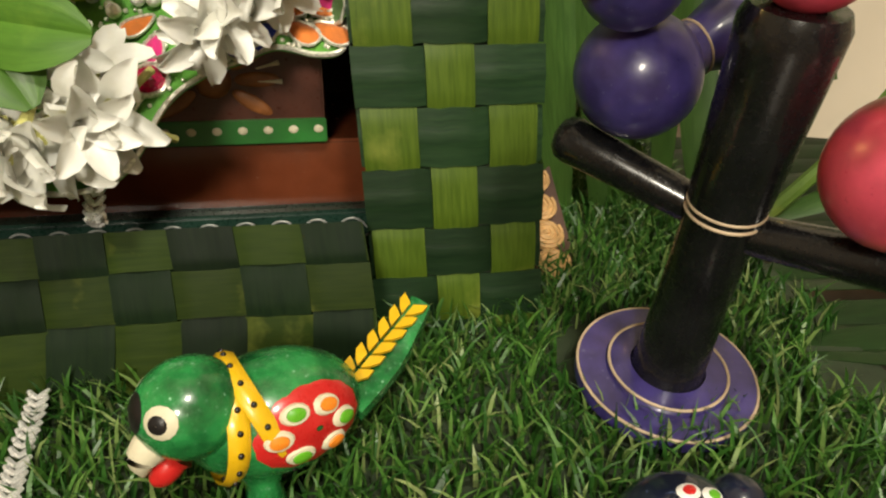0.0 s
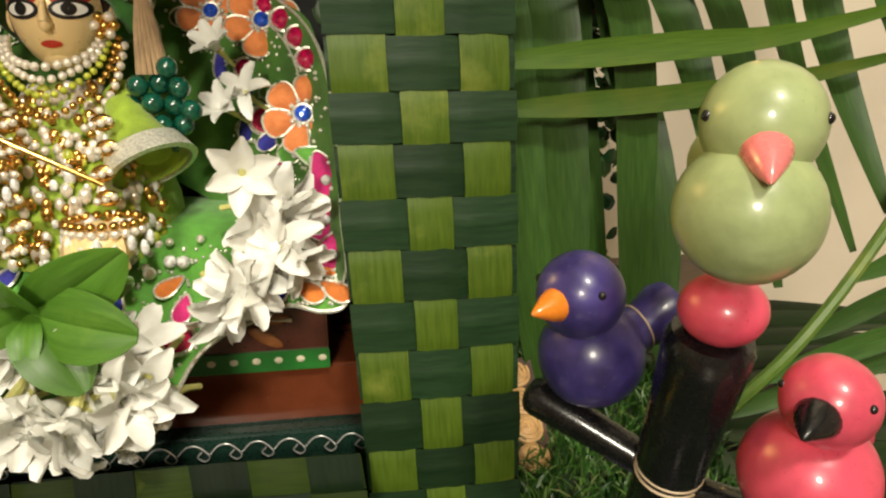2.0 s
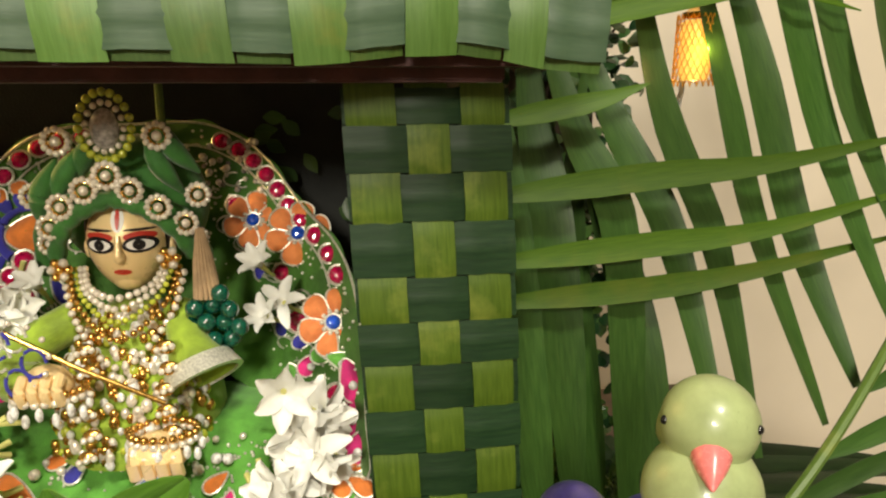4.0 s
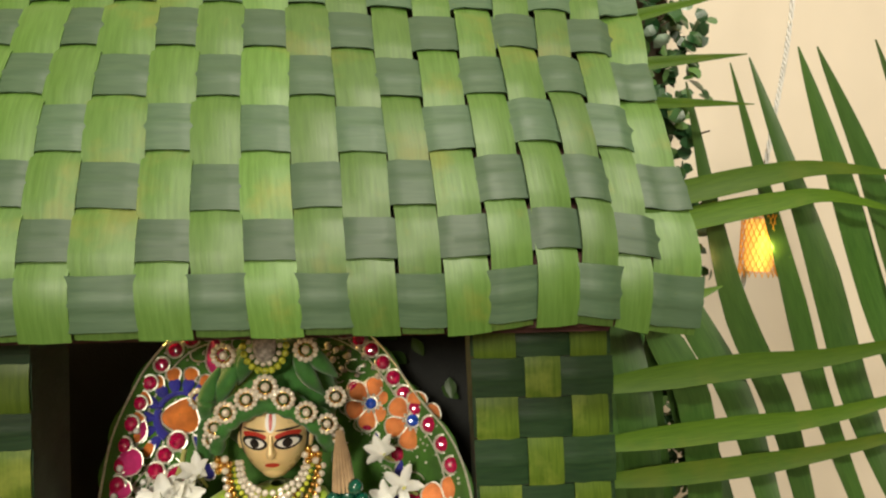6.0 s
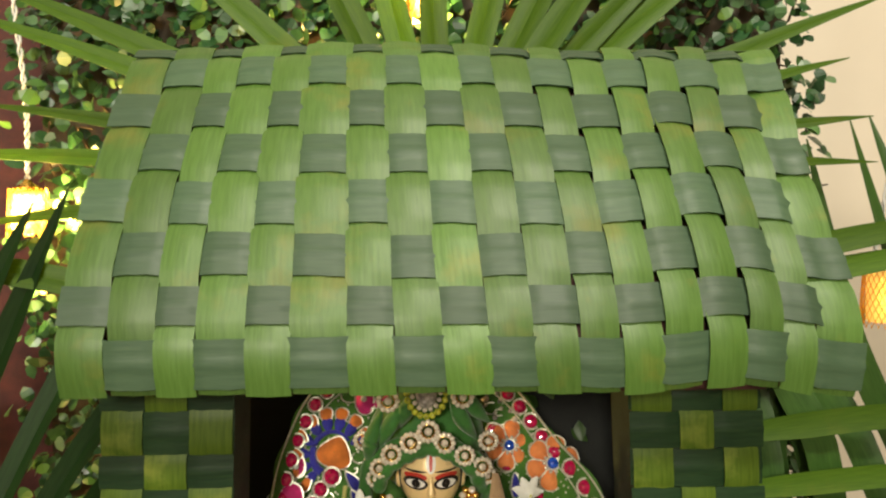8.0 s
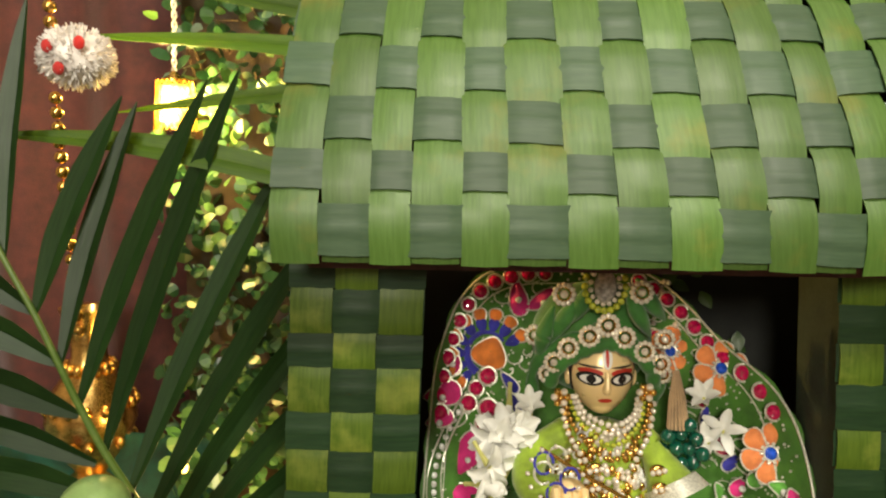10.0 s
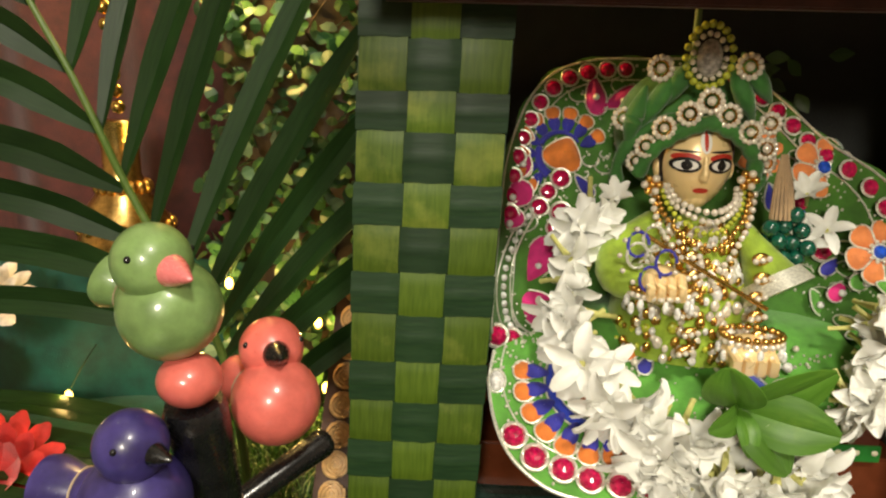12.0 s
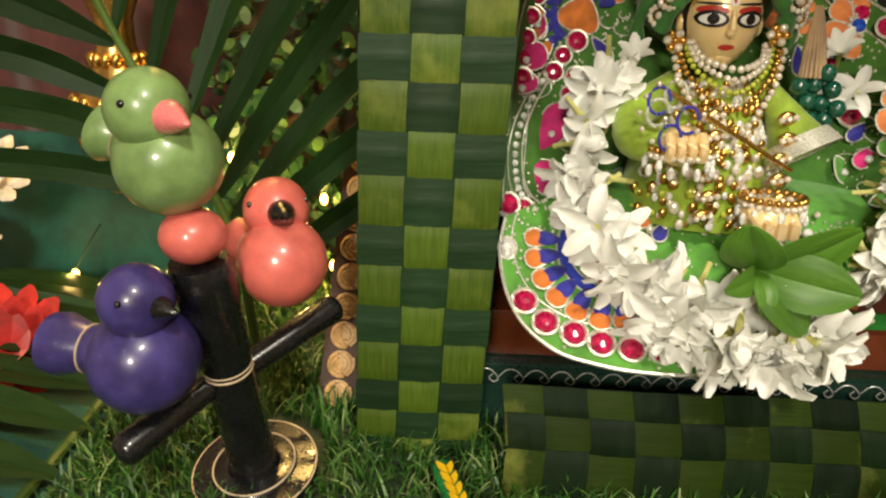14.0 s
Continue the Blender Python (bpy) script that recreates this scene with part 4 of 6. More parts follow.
def skirt_point(r, k):
    """From the waist line (r = 0) to the rim (r = 1) along the rim's k-th point."""
    rim = SKIRT_RIM[k]
    x0 = -0.106 + (rim.x + 0.106) * 0.72
    x, z = x0 + (rim.x - x0) * r, 0.142 + (rim.z - 0.142) * r
    return Vector((x, skirt_y(x, z), z))


def thick_sheet(g, point, angles, radii, thick, scallop=0.0, count=0):
    """A padded sheet in polar rows, with a scalloped rim."""
    front, back = [], []
    for r in radii:
        f, b = [], []
        for a in angles:
            rr = r * (1 + (scallop * abs(math.sin(a * count / 2)) if r == radii[-1] else 0))
            p = point(rr, a)
            wave = 0.0012 * math.sin(a * 9) * r
            f.append(p + Vector((0, wave, 0)))
            b.append(p + Vector((0, thick + wave, -thick * 0.2)))
        front.append(f)
        back.append(b)
    g.grid(front)
    g.grid(back)
    g.grid([front[-1], back[-1]])


ON_FAN = Matrix.Rotation(radians(-20), 3, "X")


def fan_at(x, z, out=0.002):
    return Vector((x, fan_y(x, z) - out, z - out * 0.3))


def jewel(parent, place, r, mat, turn=ON_FAN, name="jewel", sx=1.0, sz=1.0, setting=True):
    """A cut stone in a ring of silver thread."""
    g = Geo()
    place = Vector(place)
    if setting:
        g.now = 1
        ring = [place + turn @ Vector((math.cos(a) * r * 1.12 * sx, 0.0002, math.sin(a) * r * 1.12 * sz)) for a in (2 * math.pi * k / 18 for k in range(19))]
        g.tube(ring, r * 0.17, 5, False)
        g.now = 0
    rows = []
    for h, q in ((0.0, 1.0), (-0.30, 0.86), (-0.55, 0.5), (-0.62, 0.02)):
        rows.append([place + turn @ Vector((math.cos(a) * r * q * sx, h * r, math.sin(a) * r * q * sz)) for a in (2 * math.pi * k / 10 for k in range(10))])
    g.grid(rows, True)
    return part(name, g, [mat, THREAD], parent, smooth=False)


def pearl(parent, place, r, mat=PEARL, name="pearl"):
    g = Geo()
    g.ball(place, r, 1, 1, 1, 12, 8)
    return part(name, g, mat, parent)


def patch(parent, place, length, width, angle, mat, name, turn=ON_FAN, edge=True, puff=0.28):
    """A drop-shaped, padded patch edged with silver thread."""
    g = Geo()
    place = Vector(place)
    ca, sa = math.cos(angle), math.sin(angle)

    def at(u, v, out):
        return place + turn @ Vector((u * ca - v * sa, -out, u * sa + v * ca))

    rim = []
    for k in range(20):
        a = 2 * math.pi * k / 20
        u = math.cos(a) * length / 2
        rim.append((u, math.sin(a) * width / 2 * (1 - 0.45 * math.cos(a))))
    rows = [[at(u * q, v * q, puff * width * (1 - q * q)) for u, v in rim] for q in (1.0, 0.75, 0.4, 0.02)]
    g.grid(rows, True)
    if edge:
        g.now = 1
        g.tube([at(u * 1.04, v * 1.04, 0.0004) for u, v in rim + rim[:1]], 0.0006, 5, False)
    return part(name, g, [mat, THREAD], parent)


def cloth_flower(parent, place, r, turn=ON_FAN):
    """A flower of six padded peach petals with a blue stone heart."""
    place = Vector(place)
    for k in range(6):
        a = 2 * math.pi * k / 6 + 0.3
        c = place + turn @ Vector((math.cos(a) * r * 0.6, 0, math.sin(a) * r * 0.6))
        patch(parent, c, r * 0.85, r * 0.66, a + math.pi, PEACH, "petal", turn, True, 0.3)
    jewel(parent, place + turn @ Vector((0, -0.002, 0)), r * 0.22, SAPPHIRE, turn, "flower_stone")
    for k in range(10):
        a = 2 * math.pi * k / 10
        pearl(parent, place + turn @ Vector((math.cos(a) * r * 0.33, -0.0018, math.sin(a) * r * 0.33)), r * 0.075, CRYSTAL, "bead")


def dress_fan():
    rng = random.Random(61)
    fan = thing("dress_fan", (-0.106, 0.33, 0.1165), "round green embroidered dress back with jewels, pearls and flowers", "doll dress")
    g = Geo()
    thick_sheet(g, fan_point, [radians(-28 + 238 * k / 96) for k in range(97)], (0.02, 0.35, 0.6, 0.8, 0.9, 0.97, 1.0), 0.003, 0.02, 30)
    cloth = part("cloth", g, DRESS_SHADED, fan)
    for q, w in ((1.0, 0.0008), (0.89, 0.0006)):
        g = Geo()
        g.tube([fan_point(q, radians(-26 + 234 * k / 90)) - Vector((0, 0.001, 0)) for k in range(91)], w, 6)
        part("braid", g, THREAD, fan, "silver braid")
    # rim of red stones; the lower sides are left to pearls and petals
    for k in range(27):
        a = 22 + 144 * k / 26
        if not 76 < a < 104:
            jewel(fan, fan_point(0.945, radians(a)) - Vector((0, 0.002, 0)), rng.uniform(0.0042, 0.0050), RUBY)
    # peacock eye: blue hook round an orange heart, with a fringe of blue and orange feathers
    e = Vector((-0.1750, 0, 0.2290))
    for k in range(9):
        a = radians(28 + 196 * k / 8)
        x, z = e.x + math.cos(a) * 0.0245, e.z + math.sin(a) * 0.0245
        patch(fan, fan_at(x, z, 0.0010), 0.0110, 0.0085, a + math.pi, EMBER, "feather")
        x, z = e.x + math.cos(a) * 0.0190, e.z + math.sin(a) * 0.0190
        patch(fan, fan_at(x, z, 0.0020), 0.0105, 0.0070, a + math.pi, NAVY, "feather", edge=False)
    g = Geo()
    hook = [fan_at(e.x + math.cos(a) * 0.0135, e.z + 0.001 + math.sin(a) * 0.0135, 0.002) for a in (radians(35 + 205 * k / 24) for k in range(25))]
    g.tube(hook, [0.0008 + 0.0023 * k / 24 for k in range(25)], 8)
    part("blue_hook", g, NAVY, fan)
    patch(fan, fan_at(e.x + 0.002, e.z + 0.0015, 0.0016), 0.021, 0.022, radians(70), EMBER, "feather_heart")
    jewel(fan, fan_at(e.x + 0.0005, e.z - 0.0115, 0.0050), 0.0054, RUBY)
    # magenta petals, each with a pearl
    for x, z, n, w, a in ((-0.154, 0.266, 0.026, 0.012, 98), (-0.137, 0.264, 0.026, 0.012, 205), (-0.198, 0.226, 0.020, 0.010, 95), (-0.204, 0.2075, 0.024, 0.0145, 192), (-0.2055, 0.193, 0.018, 0.010, 200),
                          (-0.187, 0.167, 0.034, 0.017, 240), (-0.190, 0.143, 0.028, 0.018, 150), (-0.001, 0.165, 0.022, 0.013, 110), (-0.002, 0.149, 0.022, 0.013, 75), (0.000, 0.136, 0.018, 0.011, 60), (-0.0105, 0.134, 0.020, 0.011, 210)):
        patch(fan, fan_at(x, z, 0.0012), n, w, radians(a), MAGENTA, "pink_petal")
        pearl(fan, fan_at(x, z, 0.0050), 0.0023)
    # a double line of pearls down the side
    line = spline([(-0.1840, 0, 0.206), (-0.1970, 0, 0.1890), (-0.2065, 0, 0.1700), (-0.2080, 0, 0.1520), (-0.2030, 0, 0.1350), (-0.1890, 0, 0.1220)], 30)
    last = None
    for p in line:
        if last is None or (p - last).length > 0.0047:
            pearl(fan, fan_at(p.x, p.z, 0.0022), 0.0021)
            last = p
    for dx in (-0.0042, 0.0042):
        g = Geo()
        g.tube([fan_at(p.x + dx, p.z, 0.0012) for p in line[::5]], 0.0007, 5)
        part("braid", g, THREAD, fan, "silver braid")
    for x, z, r in ((-0.037, 0.2085, 0.0046), (-0.0285, 0.1855, 0.0060), (-0.2113, 0.134, 0.0058), (-0.2022, 0.128, 0.0056), (-0.187, 0.200, 0.0050), (-0.182, 0.209, 0.0046), (-0.174, 0.197, 0.0058), (-0.177, 0.188, 0.0050), (-0.0092, 0.156, 0.0052), (-0.056, 0.222, 0.004), (-0.064, 0.244, 0.0045)):
        jewel(fan, fan_at(x, z, 0.0035), r, RUBY)
    for x, z, a in ((-0.0497, 0.2093, 95), (-0.0354, 0.1993, 75), (-0.0373, 0.1822, 80), (-0.0243, 0.1772, 35), (-0.160, 0.212, 130), (-0.157, 0.200, 120)):
        patch(fan, fan_at(x, z, 0.0014), 0.017, 0.0070, radians(a), NAVY, "blue_leaf")
    for k in range(34):
        x, z = -0.070 + rng.uniform(-0.016, 0.022), 0.266 + rng.uniform(-0.016, 0.013)
        pearl(fan, fan_at(x, z, 0.0015), rng.uniform(0.0014, 0.0024), rng.choice([PEARL, SMOKE, CRYSTAL]))
    for x, z, r in ((-0.0097, 0.1895, 0.0172), (-0.0276, 0.2298, 0.0172), (-0.0535, 0.2347, 0.0165)):
        cloth_flower(fan, fan_at(x, z, 0.003), r)
    g = Geo()
    for k in range(520):
        p = fan_point(math.sqrt(rng.uniform(0.2, 0.95)), radians(rng.uniform(-20, 205)))
        g.ball(p - Vector((0, 0.0012, 0)), rng.uniform(0.0006, 0.0011), 1, 0.7, 1, 6, 4)
    part("glitter", g, THREAD, cloth, "tiny silver sequins")
    # more curls and petals low on the cupped side
    for x, z, a, m in ((-0.022, 0.165, 40, MAGENTA), (-0.030, 0.156, 120, DRESS_LIGHT), (-0.016, 0.146, 200, DRESS_LIGHT), (-0.024, 0.138, 300, MAGENTA), (-0.006, 0.172, 160, DRESS_LIGHT), (-0.014, 0.173, 20, DRESS_LIGHT)):
        patch(fan, fan_at(x, z, 0.0016), 0.016, 0.0085, radians(a), m, "petal")
        pearl(fan, fan_at(x, z, 0.0045), 0.0022)
    # looped silver stitching between the motifs
    for k in range(58):
        a = radians(-15 + 205 * k / 57)
        c = fan_point(rng.uniform(0.50, 0.88), a)
        w = rng.uniform(0.003, 0.008)
        g = Geo()
        pts = []
        for b in (a + 2 * math.pi * j / 14 for j in range(11)):
            x, z = c.x + math.cos(b) * w, c.z + math.sin(b) * w * 0.7
            pts.append(fan_at(x, z, 0.0014))
        g.tube(pts, 0.0006, 5)
        part("stitch_loop", g, THREAD, cloth)


dress_fan()


def dress_skirt():
    rng = random.Random(62)
    skirt = thing("dress_skirt", (-0.106, 0.27, 0.1165), "green embroidered skirt with orange and blue feathers over the box", "doll dress")
    n = len(SKIRT_RIM)
    g = Geo()
    thick = Vector((0, 0.0022, -0.0018))
    lap = [[skirt_point(0.0, k) + Vector((0, d, h)) for k in range(n)] for d, h in ((0.050, 0.004), (0.020, 0.004))]
    rows = lap + [[skirt_point(r, k) + Vector((0, -0.0010 * math.sin(k * 0.9) * r, 0)) for k in range(n)] for r in (0.0, 0.3, 0.6, 0.85, 1.0)]
    g.grid(rows)
    g.grid([[p + thick for p in row] for row in rows])
    g.grid([rows[-1], [p + thick for p in rows[-1]]])
    part("cloth", g, DRESS_LIGHT, skirt)
    for r, w in ((1.0, 0.0010), (0.80, 0.0006)):
        g = Geo()
        g.tube([skirt_point(r, k) - Vector((0, 0.001, 0)) for k in range(n)], w, 6)
        part("braid", g, THREAD, skirt, "silver braid")
    lay = Matrix.Rotation(radians(-48), 3, "X")

    def on(x, z, out=0.0015):
        return Vector((x, skirt_y(x, z), z)) + lay @ Vector((0, -out, 0))

    for x, z in ((-0.2026, 0.0975), (-0.1923, 0.0903), (-0.1785, 0.0868), (-0.1655, 0.0838), (-0.1510, 0.0825), (-0.1365, 0.0822), (-0.1220, 0.0820), (-0.1075, 0.0825), (-0.0930, 0.0835), (-0.0790, 0.0850), (-0.0610, 0.1060)):
        jewel(skirt, on(x, z, 0.0016), 0.0058, RUBY, lay)
    g = Geo()
    for k in range(420):
        p = skirt_point(rng.uniform(0.2, 0.99), rng.randrange(n))
        g.ball(p + lay @ Vector((0, -0.001, 0)), rng.uniform(0.0006, 0.0011), 1, 1, 1, 6, 4)
    part("glitter", g, THREAD, skirt, "tiny silver sequins")
    # half-round medallion: a blue band, then blue feathers tipped with orange
    c = Vector((-0.1585, 0, 0.1180))

    def ring(r, a):
        return c.x + math.cos(a) * r, c.z + math.sin(a) * r / 1.487

    for k in range(9):
        a = radians(172 + 140 * k / 8)
        patch(skirt, on(*ring(0.0375, a), 0.0012), 0.0140, 0.0100, a + math.pi, EMBER, "feather", lay)
        patch(skirt, on(*ring(0.0320, a), 0.0030), 0.0130, 0.0078, a + math.pi, NAVY, "feather", lay, False)
    g = Geo()
    g.tube([on(*ring(0.0245, a), 0.001) for a in (radians(150 + 175 * k / 28) for k in range(29))], 0.0026, 8)
    part("blue_band", g, BLUE_CLOTH, skirt)
    for r in (0.0215, 0.0278):
        g = Geo()
        g.tube([on(*ring(r, a), 0.001) for a in (radians(150 + 175 * k / 28) for k in range(29))], 0.0006, 5)
        part("braid", g, THREAD, skirt, "silver braid")
    patch(skirt, on(c.x - 0.002, c.z - 0.002, 0.0015), 0.032, 0.026, radians(100), EMBER, "feather_heart", lay)
    jewel(skirt, on(-0.1698, 0.1232, 0.005), 0.0034, SAPPHIRE, lay)
    for k in range(9):
        a = 2 * math.pi * k / 9
        pearl(skirt, on(-0.1698 + math.cos(a) * 0.0052, 0.1232 + math.sin(a) * 0.0042, 0.005), 0.0014, CRYSTAL, "bead")
    jewel(skirt, on(-0.2115, 0.1175, 0.001), 0.0042, PEARL, lay, sz=1.4)
    # orange petals and a blue drop on the other lobe
    for x, z, a in ((-0.0101, 0.1200, 318), (0.0008, 0.1195, 325), (-0.0150, 0.1275, 350), (-0.0040, 0.1275, 340), (0.0020, 0.1290, 345)):
        patch(skirt, on(x, z, 0.0016), 0.0150, 0.0080, radians(a + 180), EMBER, "petal", lay)
        for k in range(10):
            b = 2 * math.pi * k / 10
            pearl(skirt, on(x + math.cos(b) * 0.0078, z + math.sin(b) * 0.0038, 0.001), 0.0009, THREAD, "bead")
    patch(skirt, on(-0.0270, 0.1182, 0.0016), 0.022, 0.0135, radians(30), BLUE_CLOTH, "blue_drop", lay)
    patch(skirt, (-0.0900, 0.250, 0.1275), 0.026, 0.024, radians(90), BLUE_CLOTH, "blue_panel", lay)
    for x, z, a, m in ((-0.140, 0.130, 20, EMBER), (-0.132, 0.126, 60, NAVY), (-0.128, 0.134, 340, EMBER), (-0.066, 0.122, 40, EMBER), (-0.060, 0.115, 80, MAGENTA)):
        patch(skirt, on(x, z, 0.0016), 0.013, 0.007, radians(a), m, "petal", lay)
    for k in range(22):
        pearl(skirt, on(-0.150 + 0.0045 * k + rng.uniform(-0.002, 0.002), 0.131 + rng.uniform(-0.006, 0.008), 0.003), rng.choice([0.0023, 0.0028, 0.0018]), rng.choice([PEARL, CRYSTAL, PEARL]))


dress_skirt()


def doll():
    """One mesh: head with plain painted features, body, arms and foot."""
    g = Geo()
    c = Vector((-0.108, 0.3205, 0.2330))
    rx, ry, rz = 0.0192, 0.0185, 0.0255
    rows = []
    for j in range(21):
        b = math.pi * j / 20 - math.pi / 2
        narrow = 1 - 0.15 * max(0, -math.sin(b)) ** 1.6
        rows.append([c + Vector((rx * narrow * math.cos(a) * max(math.cos(b), 1e-4), ry * narrow * math.sin(a) * max(math.cos(b), 1e-4), rz * math.sin(b))) for a in (2 * math.pi * i / 32 for i in range(32))])
    g.grid(rows, True)

    def front(dx, dz, out=0.0):
        z = dz / rz
        narrow = 1 - 0.15 * max(0, -z) ** 1.6
        k = max(0.02, 1 - z * z - (dx / (rx * narrow)) ** 2)
        return c + Vector((dx, -ry * narrow * math.sqrt(k) - out, dz))

    g.ball(front(0, -0.0060, 0.0005), 0.0030, 0.9, 1.0, 1.2)
    g.tube([front(0, 0.004, 0.0004), front(0, -0.001, 0.0012), front(0, -0.0055, 0.0026)], [0.0012, 0.0015, 0.0021], 10)
    g.ball(c + Vector((0, -0.003, -0.0185)), 0.0085, 1, 1, 0.8)

    def spot(dx, dz, w, h, out, tilt=0.0):
        rows = []
        for q in (1.0, 0.6, 0.05):
            row = []
            for k in range(16):
                a = 2 * math.pi * k / 16
                u, v = math.cos(a) * w / 2 * q, math.sin(a) * h / 2 * q
                row.append(front(dx + u * math.cos(tilt) - v * math.sin(tilt), dz + u * math.sin(tilt) + v * math.cos(tilt), out))
            rows.append(row)
        g.grid(rows, True)

    for s in (-1, 1):
        g.now = 2
        spot(s * 0.0092, 0.0034, 0.0140, 0.0046, 0.00025, s * 0.04)
        g.now = 1
        spot(s * 0.0092, -0.0005, 0.0150, 0.0082, 0.0004, s * 0.06)
        g.now = 3
        spot(s * 0.0092, -0.0006, 0.0116, 0.0052, 0.0006)
        g.now = 1
        spot(s * 0.0090, -0.0005, 0.0054, 0.0052, 0.0008)
        spot(s * 0.0092, 0.0066, 0.0140, 0.0013, 0.0004, s * 0.02)
        g.now = 0
        g.ball(c + Vector((s * 0.0195, 0.002, -0.004)), 0.0045, 0.5, 0.8, 1.2)
    g.now = 2
    spot(0, -0.0140, 0.0082, 0.0030, 0.0006)
    g.now = 3
    spot(0, 0.0115, 0.0060, 0.0120, 0.0004)
    g.now = 2
    spot(0, 0.0120, 0.0021, 0.0105, 0.0007)
    # hair at the temples
    g.now = 1
    for s in (-1, 1):
        g.ball(c + Vector((s * 0.0165, 0.000, 0.004)), 0.0062, 0.55, 1.0, 2.6)
    # body in lime cloth, brass palms and foot
    g.now = 4
    g.lathe((-0.107, 0.320, 0.132), (0, -0.03, 1), [(0, 0.042), (0.020, 0.040), (0.040, 0.034), (0.058, 0.026), (0.068, 0.015), (0.072, 0.004)], 28)
    g.tube(spline([(-0.128, 0.312, 0.198), (-0.150, 0.300, 0.186), (-0.152, 0.284, 0.176), (-0.138, 0.276, 0.176)], 5), 0.0095, 12)
    g.tube(spline([(-0.086, 0.312, 0.198), (-0.078, 0.303, 0.190), (-0.072, 0.293, 0.181), (-0.070, 0.288, 0.177)], 5), 0.0080, 12)
    g.now = 0
    g.ball((-0.1330, 0.2705, 0.1765), 0.0105, 1.05, 0.8, 0.95)
    for k in range(4):
        g.tube(spline([(-0.1405 + 0.005 * k, 0.2655, 0.1825), (-0.1405 + 0.005 * k, 0.2600, 0.1775), (-0.1400 + 0.005 * k, 0.2625, 0.1715)], 4), 0.0024, 8)
    g.ball((-0.0880, 0.2680, 0.1440), 0.0115, 1.15, 1.0, 0.8)
    for k in range(4):
        g.tube([(-0.0970 + 0.006 * k, 0.2640, 0.1480), (-0.0970 + 0.006 * k, 0.2570, 0.1430), (-0.0965 + 0.006 * k, 0.2590, 0.1365)], 0.0030, 8)
    thing("doll", (-0.107, 0.318, 0.132), "small seated brass doll in lime cloth with painted face", "doll", geo=g, mats=[BRASS, FACE_BLACK, FACE_RED, FACE_WHITE, LIME])


doll()


def rosette(parent, place, r):
    """A brooch: one stone ringed by small stones in a wire frame."""
    place = Vector(place)
    g = Geo()
    g.tube([place + Vector((math.cos(a) * r * 0.62, 0.0006, math.sin(a) * r * 0.62)) for a in (2 * math.pi * k / 14 for k in range(15))], r * 0.16, 5, False)
    b = part("brooch", g, GOLD, parent, "round brooch of pale stones")
    pearl(b, place, r * 0.34, CRYSTAL, "stone")
    for k in range(12):
        a = 2 * math.pi * k / 12
        pearl(b, place + Vector((math.cos(a) * r * 0.76, 0.0002, math.sin(a) * r * 0.76)), r * 0.24, CRYSTAL, "stone")


